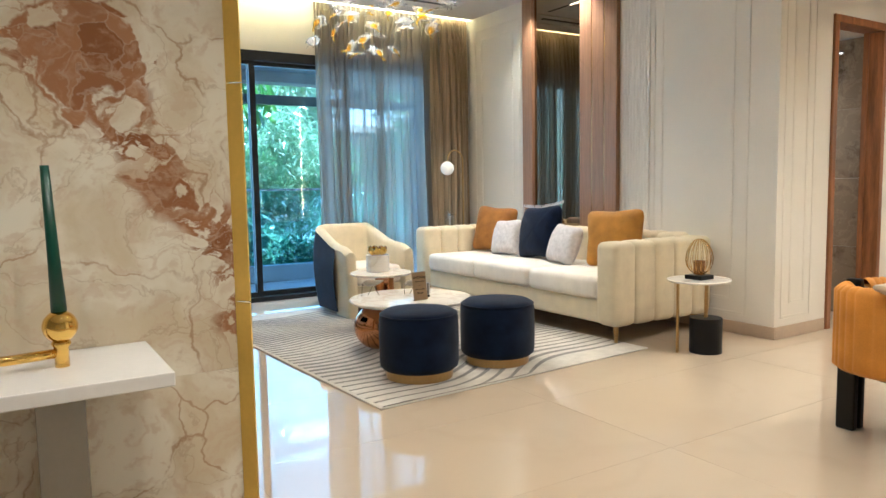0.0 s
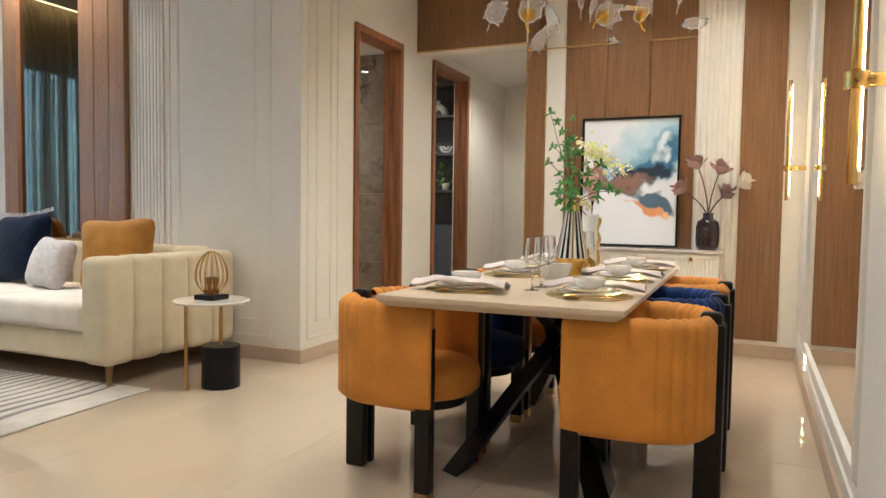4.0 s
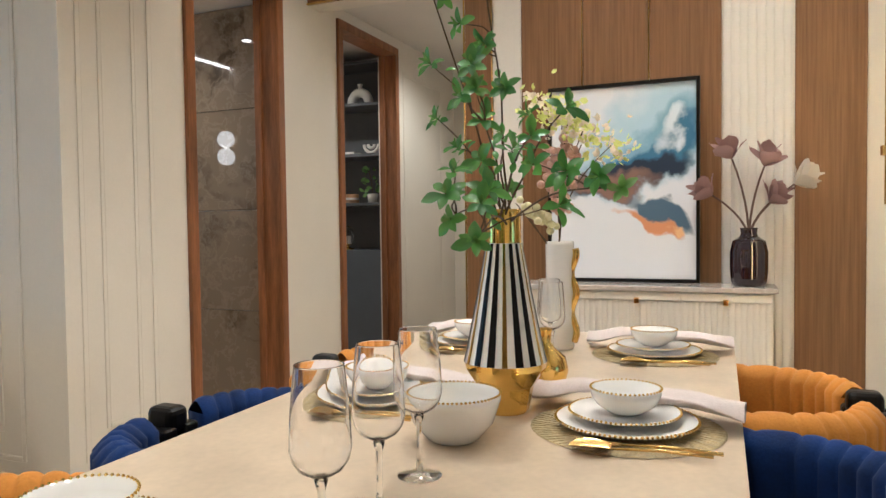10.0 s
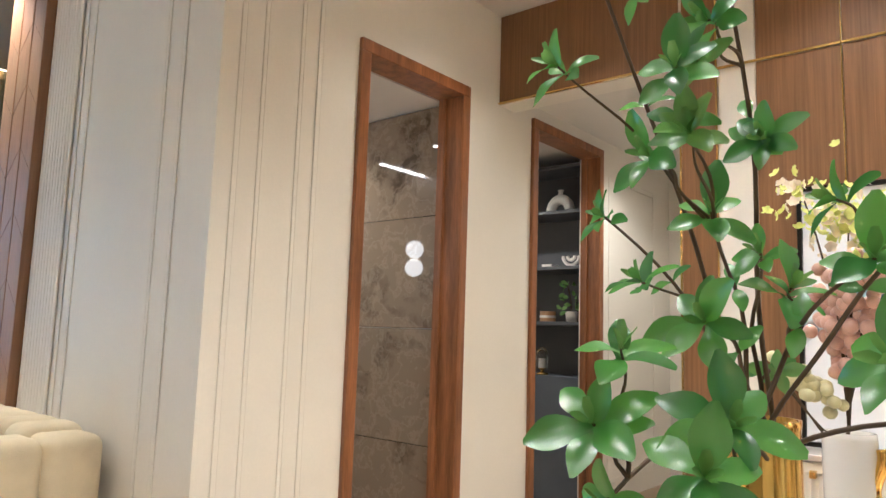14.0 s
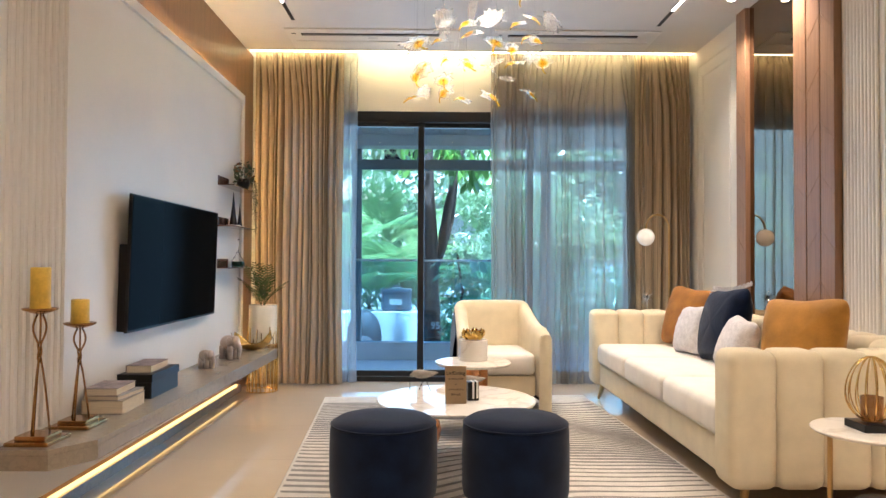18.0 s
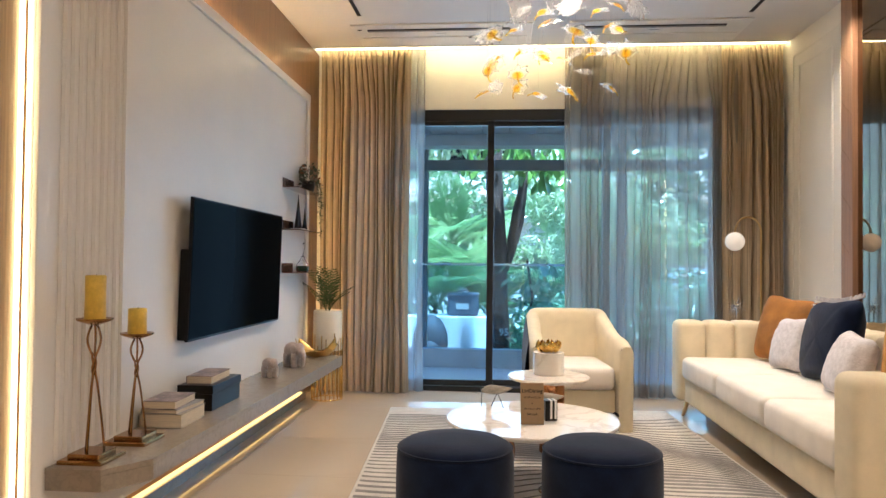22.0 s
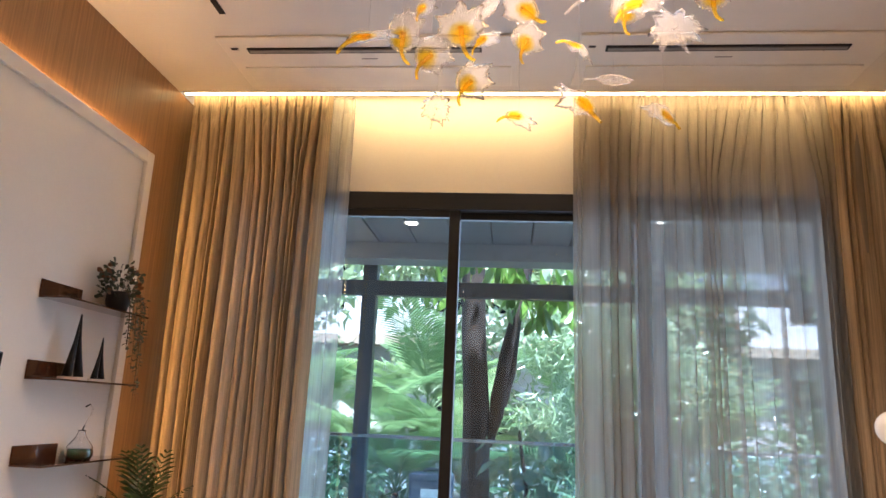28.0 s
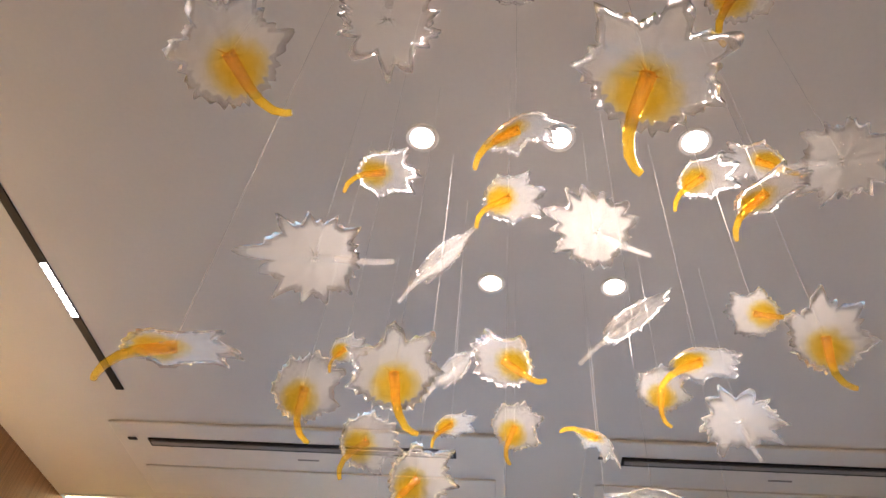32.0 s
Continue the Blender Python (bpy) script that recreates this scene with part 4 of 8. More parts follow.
def cushion(name, x, y, z, w, h, t, rx, rz, ry, material, label, fringe=False, tex=None):
    th = thing(name, x, y, z, label, "cushion", group="cushions on the sofa")
    th.matrix_basis = pose(x, y, z, 0, 0, rz) @ pose(0, 0, 0, rx, 0, 0) @ pose(0, 0, 0, 0, ry, 0)
    def at(u, v):
        a = math.pi * 2 * u
        b = math.pi * (v - 0.5)
        sx, sz = math.cos(a) * math.cos(b), math.sin(a) * math.cos(b)
        e = 0.30
        px = math.copysign(abs(sx) ** e, sx)
        pz = math.copysign(abs(sz) ** e, sz)
        k = 1 - 0.13 * (1 - abs(px) ** 1.5) * abs(pz) ** 3 - 0.13 * (1 - abs(pz) ** 1.5) * abs(px) ** 3
        th_ = math.sin(b) * (1 - 0.80 * (abs(px * pz)) ** 2) * (1 - 0.35 * max(abs(px), abs(pz)) ** 5)
        wr = 0.008 * noise.noise((px * 3, pz * 3, x * 5 + th_))
        return (px * w / 2 * k, t / 2 * th_ + wr, h / 2 + pz * h / 2 * k)
    part("cover", grid(48, 15, at, wrap=True), material, th, smooth=True)
    if fringe:
        bm = bmesh.new()
        for k in range(46):
            u = k / 45
            xx = -w / 2 + w * u
            zt = h * (1 - 0.045 * math.sin(math.pi * u))
            tube([(xx, 0, zt - 0.004), (xx + 0.008 * math.sin(k * 2.3), 0.008 * math.cos(k * 1.7), zt + 0.022)], 0.006, 5, bm)
        for k in range(30):
            zz = h * k / 29
            tube([(w / 2 - 0.012, 0, zz), (w / 2 + 0.022, 0.006 * math.sin(k), zz + 0.004)], 0.006, 5, bm)
        part("fringe", bm, LILAC, th, "pale tasselled fringe")
    return th


# leaning against the backrest, faces towards the television
cushion("cushion", 5.36, 6.36, 0.455, 0.47, 0.49, 0.18, 14, 118, -5, RUST, "rust velvet square cushion leaning on the sofa back")
cushion("cushion", 5.27, 6.02, 0.455, 0.38, 0.37, 0.15, 18, 96, 4, LILAC, "pale grey textured small cushion")
cushion("cushion", 5.30, 5.56, 0.455, 0.52, 0.51, 0.19, 14, 92, 5, NAVY, "navy velvet cushion with a pale tasselled fringe", True)
cushion("cushion", 5.18, 5.14, 0.455, 0.38, 0.36, 0.15, 20, 86, -5, LILAC, "pale grey textured small cushion")
cushion("cushion", 5.36, 4.66, 0.455, 0.50, 0.49, 0.18, 12, 116, 3, MUSTARD, "mustard velvet square cushion in the sofa corner")

# ---------------------------------------------------------------- ottomans
def ottoman(x, y, first=None):
    if first:
        return copy_thing(first, pose(x, y, 0.010))
    th = thing("ottoman", x, y, 0.010, "round navy velvet ottoman on a brass base", "ottoman", group="pair of ottomans")
    part("base_ring", cyl(0, 0, 0, 0.055, 0.20, seg=40, bevel=0.003), OLDBRASS, th, "brushed brass base", smooth=False)
    part("body", lathe([(0.0, 0.055), (0.215, 0.055), (0.232, 0.07), (0.237, 0.10), (0.238, 0.24), (0.236, 0.35), (0.228, 0.385), (0.20, 0.402), (0.10, 0.410), (0.0, 0.412)], 48), NAVY, th, smooth=True)
    part("piping", tube([(0.231 * math.cos(a * math.pi / 20), 0.231 * math.sin(a * math.pi / 20), 0.379) for a in range(40)], 0.004, 6, closed=True), NAVY, th, smooth=True)
    return th


ott = ottoman(3.275, 4.20)
ottoman(3.86, 4.21, ott)

# ---------------------------------------------------------------- coffee tables
def disc_top(r, z, t, seg=56):
    return lathe([(0, z - t), (r - 0.012, z - t), (r - 0.002, z - t * 0.55), (r, z - t * 0.3), (r - 0.004, z), (0, z)], seg)


ct = thing("coffee_table", 3.615, 4.90, 0.010, "low round white marble coffee table on a copper ball", "coffee table")
part("top", disc_top(0.43, 0.35, 0.022), WMARBLE, ct)
part("ball_foot", lathe([(0.16 * math.sin(math.pi * i / 20), 0.164 - 0.16 * math.cos(math.pi * i / 20)) for i in range(21)], 40, -0.24, 0.06), COPPER, ct, "shiny copper ball", smooth=True)
part("pedestal", lathe([(0, 0), (0.11, 0), (0.11, 0.008), (0.03, 0.03), (0.02, 0.12), (0.02, 0.33)], 28, 0.14, -0.04), CHROME, ct, "slim metal pedestal", smooth=True)
st = thing("side_table", 3.745, 5.62, 0.010, "small round white marble table on a copper drum", "side table")
part("top", disc_top(0.245, 0.45, 0.02, 48), WMARBLE, st)
part("drum_foot", cyl(0.02, -0.02, 0, 0.428, 0.075, seg=36, bevel=0.004), COPPER, st, "copper drum foot", smooth=False)

# ---------------------------------------------------------------- armchair
def armchair():
    th = thing("armchair", 3.98, 6.50, 0.010, "cream tub armchair with a navy velvet back", "armchair", rz=4)
    # outline of the shell in plan: a squared U from one arm front round the back to the other
    def ring(u, off):
        t = (u - 0.5) * 2
        if abs(t) > 0.40:
            k = (abs(t) - 0.40) / 0.60
            x, y = 0.312 + 0.035 * k, 0.22 - 0.60 * k
            x, y = x + off, y
        else:
            a = math.pi / 2 * abs(t) / 0.40
            x, y = (0.312 + off) * math.sin(a) ** 0.68, 0.22 + (0.12 + off) * math.cos(a) ** 0.68
        return math.copysign(x, t), y
    def topz(u):
        t = abs(u - 0.5) * 2
        k = min(1.0, max(0.0, (t - 0.22) / 0.62))
        return 0.748 - 0.165 * k * k * (3 - 2 * k) - 0.05 * max(0.0, (t - 0.84) / 0.16) ** 2
    def lean(p, z):
        # the shell widens a little towards the top of the back
        return (p[0] * (0.97 + 0.04 * z), p[1] + 0.06 * max(0.0, z - 0.3), z)
    T = 0.095
    outer = lambda u, v: lean(ring(u, 0.0), 0.005 + v * (topz(u) - 0.005))
    inner = lambda u, v: lean(ring(u, -T), 0.12 + v * (topz(u) - 0.12))
    def rim(u, v):
        p, q = ring(u, 0.0), ring(u, -T)
        return lean((p[0] + (q[0] - p[0]) * v, p[1] + (q[1] - p[1]) * v), topz(u) + 0.038 * math.sin(math.pi * v) ** 0.6)
    def front(uu):
        def f(u, v):
            p, q = ring(uu, 0.0), ring(uu, -T)
            z = 0.005 + v * (topz(uu) + 0.038 * max(0.0, math.sin(math.pi * u)) ** 0.6 - 0.005)
            x, y = p[0] + (q[0] - p[0]) * u, p[1] + (q[1] - p[1]) * u - 0.022 * math.sin(math.pi * u)
            return lean((x, y), z)
        return f
    bm = grid(61, 10, inner)
    grid(61, 7, rim, bm)
    grid(7, 10, front(0.0), bm)
    grid(7, 10, front(1.0), bm)
    for u0, u1 in ((0.0, 0.13), (0.87, 1.0)):
        grid(10, 10, lambda u, v: outer(u0 + (u1 - u0) * u, v), bm)
    bmesh.ops.remove_doubles(bm, verts=bm.verts, dist=0.002)
    bmesh.ops.recalc_face_normals(bm, faces=bm.faces)
    part("inner_shell", bm, CREAMF, th, smooth=True)
    def back(u, v):
        w = 0.105 + 0.79 * u
        z = 0.03 + v * (topz(w) - 0.03)
        return lean(ring(w, 0.003 + 0.036 * math.sin(math.pi * min(1.0, v * 1.04)) ** 0.8), z)
    part("outer_shell", grid(60, 14, back), NAVY, th, "navy velvet outer back", smooth=True)
    part("seat_cushion", box(-0.230, -0.355, 0.27, 0.230, 0.24, 0.43, 0.045, 5), SEATF, th, smooth=True)
    part("seat_base", box(-0.230, -0.335, 0.12, 0.230, 0.25, 0.27, 0.01), CREAMF, th)
    return th


armchair()

# ---------------------------------------------------------------- dining table
dt = thing("dining_table", 5.106, 1.672, 0.0, "rectangular dining table with a pale oak top on crossed black legs", "dining table", rz=0.8)
bm = bmesh.new()
for zz, k in ((0.715, 0.0), (0.699, 0.0), (0.677, 0.03)):
    for sx, sy in ((-1, -1), (1, -1), (1, 1), (-1, 1)):
        bm.verts.new((sx * (0.958 - k), sy * (0.412 - k), zz))
bm.verts.ensure_lookup_table()
v = bm.verts
bm.faces.new((v[0], v[1], v[2], v[3]))
bm.faces.new((v[11], v[10], v[9], v[8]))
for a in (0, 4):
    for i in range(4):
        bm.faces.new((v[a + i], v[a + 4 + i], v[a + 4 + (i + 1) % 4], v[a + (i + 1) % 4]))
bmesh.ops.recalc_face_normals(bm, faces=bm.faces)
bmesh.ops.bevel(bm, geom=list(bm.edges), offset=0.003, segments=2, affect="EDGES")
part("tabletop", bm, OAK, dt)
for sx, sy in ((-1, -1), (1, -1), (1, 1), (-1, 1)):
    foot, head = Vector((sx * 0.52, sy * 0.28, 0.0)), Vector((-sx * 0.20, -sy * 0.12, 0.672))
    bm = bmesh.new()
    across = Vector((-(head - foot).y, (head - foot).x, 0)).normalized() * 0.045
    up = Vector((0, 0, 0.055))
    def ring8(p, lift):
        return [bm.verts.new(p + a * across + Vector((lift * b * 0.075 * sx, 0, 0))) for a, b in ((-1, -1), (1, -1), (1, 1), (-1, 1))]
    r0, r1 = ring8(foot, 1), ring8(head, 1)
    bm.faces.new(r0)
    bm.faces.new(r1[::-1])
    for i in range(4):
        bm.faces.new((r0[i], r0[(i + 1) % 4], r1[(i + 1) % 4], r1[i]))
    bmesh.ops.recalc_face_normals(bm, faces=bm.faces)
    part("leg", bm, BLACKW, dt, "slanting black leg")
part("hub", box(-0.10, -0.10, 0.30, 0.10, 0.10, 0.42, 0.02), BLACKW, dt)


# ---------------------------------------------------------------- dining chairs
def dining_chair(name_colour, material, x, y, rz, first=None):
    if first:
        return copy_thing(first, pose(x, y, 0, 0, 0, rz))
    th = thing("dining_chair", x, y, 0, name_colour + " barrel dining chair with black legs and brass tips", "chair", rz=rz, group=name_colour + " dining chairs")
    # faces local +y; the back is at -y; two padded half shells meet at a black post
    RX, RY = 0.262, 0.282
    def plan(a, off):
        c, q = math.cos(a), math.sin(a)
        return ((RX + off) * math.copysign(abs(c) ** 0.62, c), (RY + off) * math.copysign(abs(q) ** 0.80, q))
    for side in (0, 1):
        a0, a1 = (math.radians(172), math.radians(262)) if side == 0 else (math.radians(278), math.radians(368))
        n = 9
        def wall(u, off, z):
            a = a0 + (a1 - a0) * u
            px, py = plan(a, off)
            front = (u if side else 1 - u)
            py += 0.10 * max(0.0, (front - 0.7) / 0.3)
            return px, py, z, front
        def shell_in(u, v):
            f = abs(math.sin(math.pi * u * n)) ** 0.5
            px, py, z, front = wall(u, -0.055 - 0.010 * f, 0.335 + v * 0.325)
            return (px, py, z)
        def shell_out(u, v):
            f = abs(math.sin(math.pi * u * n)) ** 0.5
            px, py, z, front = wall(u, 0.0 + 0.007 * f, 0.335 + v * 0.325)
            return (px, py, z)
        def shell_top(u, v):
            f = abs(math.sin(math.pi * u * n)) ** 0.5
            p, q = shell_out(u, 1.0), shell_in(u, 1.0)
            return (p[0] + (q[0] - p[0]) * v, p[1] + (q[1] - p[1]) * v, 0.66 + 0.030 * math.sin(math.pi * v) * (0.8 + 0.2 * f))
        def shell_bot(u, v):
            p, q = shell_out(u, 0.0), shell_in(u, 0.0)
            return (p[0] + (q[0] - p[0]) * v, p[1] + (q[1] - p[1]) * v, 0.335 - 0.025 * math.sin(math.pi * v))
        def shell_end(uu):
            def f(u, v):
                p, q = shell_out(uu, v), shell_in(uu, v)
                return (p[0] + (q[0] - p[0]) * u, p[1] + (q[1] - p[1]) * u, p[2])
            return f
        bm = grid(73, 6, shell_in)
        grid(73, 6, shell_out, bm)
        grid(73, 6, shell_top, bm)
        grid(73, 4, shell_bot, bm)
        grid(4, 6, shell_end(0.0), bm)
        grid(4, 6, shell_end(1.0), bm)
        bmesh.ops.remove_doubles(bm, verts=bm.verts, dist=0.0005)
        bmesh.ops.recalc_face_normals(bm, faces=bm.faces)
        part("back_shell", bm, material, th, smooth=True)
    part("seat", lathe([(0, 0.33), (0.205, 0.33), (0.222, 0.35), (0.225, 0.40), (0.215, 0.432), (0.18, 0.445), (0, 0.45)], 40), material, th, smooth=True)
    part("seat_frame", cyl(0, 0, 0.29, 0.33, 0.175, seg=32), BLACKW, th)
    for sx in (-1, 1):
        leg = part("leg", box(sx * 0.236 - 0.024, 0.10, 0.035, sx * 0.236 + 0.024, 0.155, 0.60, 0.004), BLACKW, th)
        part("tip", box(sx * 0.236 - 0.025, 0.099, 0.0, sx * 0.236 + 0.025, 0.156, 0.035, 0.002), OLDBRASS, leg, "brass leg tip")
        post = part("back_post", box(sx * 0.028 - 0.018, -RY - 0.022, 0.0, sx * 0.028 + 0.018, -RY + 0.06, 0.655, 0.008, 3), BLACKW, th, "black back post")
    part("post_cap", box(-0.026, -RY - 0.012, 0.640, 0.026, -RY + 0.055, 0.692, 0.015, 3), BLACKW, th, "rounded black cap between the shells")
    return th


XS = (4.465, 5.03, 5.61)
co = dining_chair("orange", ORANGE, XS[0], 1.288, 0)
cb = dining_chair("blue", BLUEV, XS[1], 1.288, 0)
dining_chair("", None, XS[2], 1.288, 0, co)
dining_chair("", None, XS[0], 2.047, 180, co)
dining_chair("", None, XS[1], 2.047, 180, cb)
dining_chair("", None, XS[2], 2.047, 180, co)

# ---------------------------------------------------------------- side table by the sofa
sd = thing("side_table", 5.10, 3.64, 0.0, "small round white marble side table on a black drum", "side table")
part("top", disc_top(0.205, 0.495, 0.016, 44), WMARBLE, sd)
part("drum", cyl(0.05, -0.02, 0.0, 0.235, 0.105, seg=36, bevel=0.004), BLACK, sd, "black drum foot")
part("rod", tube([(-0.11, 0.08, 0.0), (-0.11, 0.08, 0.48)], 0.010, 10), OLDBRASS, sd, "slim brass rod")
part("column", tube([(0.05, -0.02, 0.23), (0.05, -0.02, 0.48)], 0.012, 10), OLDBRASS, sd)

# ---------------------------------------------------------------- floor lamp
fl = thing("floor_lamp", 5.50, 7.06, 0.0, "slim brass arc floor lamp with an opal glass globe", "floor lamp")
part("base", cyl(0, 0, 0, 0.02, 0.12, seg=32, bevel=0.003), OLDBRASS, fl)
arc = [(0, 0, 0.02), (0, 0, 1.40)] + [(-0.1 + 0.1 * math.cos(a * math.pi / 10), 0, 1.40 + 0.12 * math.sin(a * math.pi / 10)) for a in range(1, 11)]
part("stem", tube(arc, 0.009, 8), OLDBRASS, fl, smooth=True)
part("globe", ball(-0.2, 0, 1.325, 0.075), GLOBE, fl, "opal glass globe", smooth=True)

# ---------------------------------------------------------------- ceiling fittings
# fittings for the seen downlights and for the added, unseen ones
for px, py in SEEN_AND_ADDED_DOWNLIGHTS + ADDED_DINING_LIGHTS:
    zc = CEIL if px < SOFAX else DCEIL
    d = thing("downlight", px, py, zc, "recessed round lit ceiling downlight, seen over the seating, added elsewhere", "downlight", group="ceiling downlights")
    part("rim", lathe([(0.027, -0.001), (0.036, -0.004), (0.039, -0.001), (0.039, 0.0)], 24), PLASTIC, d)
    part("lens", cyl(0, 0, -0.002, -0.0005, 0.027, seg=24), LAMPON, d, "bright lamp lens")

for x0, x1 in ((2.253, 3.69), (3.965, 5.34)):
    ac = thing("air_conditioner", (x0 + x1) / 2, 7.09, CEIL, "flat white ceiling cassette air conditioner", "air conditioner", group="ceiling air conditioners")
    w = (x1 - x0) / 2
    part("frame", box(-w, -0.353, -0.014, w, 0.155, -0.0005, 0.006), PLASTIC, ac)
    part("grille_panel", box(-w + 0.05, -0.073, -0.022, w - 0.035, 0.123, -0.014, 0.003), PLASTIC, ac, "hinged white panel")
    part("slot", box(-w + 0.125, -0.262, -0.020, w - 0.175, -0.215, -0.014), BLACK, ac, "dark air outlet slot")
    part("vane", box(-w + 0.135, -0.250, -0.024, w - 0.185, -0.229, -0.020), mat("grey_plastic", (0.25, 0.24, 0.23), 0.4), ac, "narrow outlet vane")
    for k in range(5):
        xx = -w + 0.2 + k * (2 * w - 0.48) / 4
        part("rib", box(xx, -0.262, -0.022, xx + 0.006, -0.215, -0.019), BLACK, ac)
    part("badge", box(-0.05, -0.155, -0.0155, 0.03, -0.147, -0.014), mat("grey_plastic", (0.25, 0.24, 0.23), 0.4), ac, "faint grey badge")
    part("sensor", box(-w + 0.045, -0.262, -0.0165, -w + 0.078, -0.245, -0.014), BLACK, ac, "small dark sensor")

for tx, y0, y1, l0 in ((2.37, 4.2, 6.55, 5.95), (5.27, 4.2, 6.62, 6.05)):
    tr = thing("track_light", tx, y0, CEIL, "slim black recessed ceiling track with a lit strip", "track light", group="ceiling tracks")
    part("channel", box(-0.014, 0, -0.004, 0.014, y1 - y0, -0.0005), BLACK, tr)
    for k in range(9):
        part("lamp_cell", box(-0.010, l0 - y0 + k * 0.026, -0.006, 0.010, l0 - y0 + k * 0.026 + 0.018, -0.004), LAMPON, tr, "small lit lens")

# ---------------------------------------------------------------- helpers for small things
def share(name, mesh, parent, m):
    """Another object on the same mesh."""
    ob = new(name, mesh)
    if parent is not None:
        ob.parent = parent
    ob.matrix_basis = m
    return ob


def aim_z(way, spin=0.0):
    """Turns the z axis along a direction."""
    return Vector(way).to_track_quat("Z", "Y").to_matrix().to_4x4() @ Matrix.Rotation(spin, 4, "Z")


def place(p, way=(0, 0, 1), spin=0.0, size=1.0):
    return Matrix.Translation(Vector(p)) @ aim_z(way, spin) @ Matrix.Scale(size, 4)


def lettering(text, size, x, y, z, parent, material, rx=90, rz=0, name="lettering", align="CENTER"):
    """Raised letters in the built-in font."""
    cu = bpy.data.curves.new(name, "FONT")
    cu.body, cu.size, cu.extrude, cu.align_x, cu.resolution_u, cu.offset = text, size, 0.0006, align, 3, 0.022 * size
    tmp = bpy.data.objects.new(name, cu)
    me = bpy.data.meshes.new_from_object(tmp)
    bpy.data.objects.remove(tmp)
    me.materials.clear()
    me.materials.append(material)
    return share(name, me, parent, pose(x, y, z, rx, 0, rz))


def leaf_mesh(name, length, width, material, fold=0.12, droop=0.25, tip=1.5, n=7, wide=0.62):
    """One leaf along +z from its stalk, face towards -y, widest at a share of its length."""
    bm = bmesh.new()
    def at(u, v):
        s = v
        w = width / 2 * (math.sin(math.pi * s ** (math.log(0.5) / math.log(wide))) ** (1 / tip)) if 0 < s < 1 else 0.0015
        x = (u - 0.5) * 2 * w
        y = droop * length * s * s - fold * abs(x) + 0.05 * width * math.sin(7 * s) * (2 * u - 1)
        return (x, y, length * s * (1 - 0.15 * droop * s))
    grid(5, n, at, bm)
    me = bpy.data.meshes.new(name)
    for f in bm.faces:
        f.smooth = True
    bm.to_mesh(me)
    bm.free()
    me.materials.append(material)
    return me


def wire_mesh(name, bm, material, smooth=True):
    me = bpy.data.meshes.new(name)
    if smooth:
        for f in bm.faces:
            f.smooth = True
    bm.to_mesh(me)
    bm.free()
    me.materials.append(material)
    return me


# ---------------------------------------------------------------- table settings
MATW = mat("gold_woven_mat", (0.70, 0.57, 0.31), 0.45, 0.2, vary=0.2, scale=40, bump=0.7, bscale=120)
TZ = 0.715


def beads(r, z, n, size):
    bm = bmesh.new()
    for k in range(n):
        a = 2 * math.pi * k / n
        bmesh.ops.create_icosphere(bm, subdivisions=1, radius=size, matrix=Matrix.Translation((r * math.cos(a), r * math.sin(a), z)))
    return bm


def napkin_bm():
    """A folded cloth napkin laid flat, drawn in at the middle and curling at one end."""
    def at(u, v):
        a = 2 * math.pi * u
        s = (v - 0.5) * 2
        w = 0.022 + 0.034 * abs(s) ** 1.2
        lift = 0.006 + 0.004 * math.sin(4.5 * s + 0.6) + 0.010 * max(0.0, s - 0.45) * math.sin(7 * s) - 0.045 * max(0.0, abs(s) - 0.55)
        fold = 0.0035 * math.sin(3 * a + 4 * s)
        return (w * math.cos(a) + 0.022 * s * abs(s), 0.185 * s, lift + (0.008 + 0.006 * abs(s) + fold * 0.5) * (1 + math.sin(a)) + 0.003 * math.sin(60 * w * math.cos(a) + 3 * s))
    return grid(32, 21, at, wrap=True)


def cutlery_bm(kind):
    bm = bmesh.new()
    tube([(0, -0.095, 0.004), (0, -0.03, 0.006), (0, 0.04, 0.003)], 0.0032, 6, bm, 0.6)
    if kind == "spoon":
        def at(u, v):
            a = math.pi * (v - 0.5)
            return (0.021 * math.cos(a) * (2 * u - 1), 0.068 + 0.031 * math.sin(a), 0.002 + 0.008 * (2 * u - 1) ** 2 * math.cos(a))
        grid(5, 9, at, bm)
    else:
        for k in range(4):
            x = -0.0085 + k * 0.0057
            tube([(x * 0.4, 0.04, 0.003), (x, 0.058, 0.002), (x, 0.098, 0.006)], 0.0017, 5, bm, 0.7)
    return bm


SIZES = (0.78, 0.74, 0.76, 0.73)


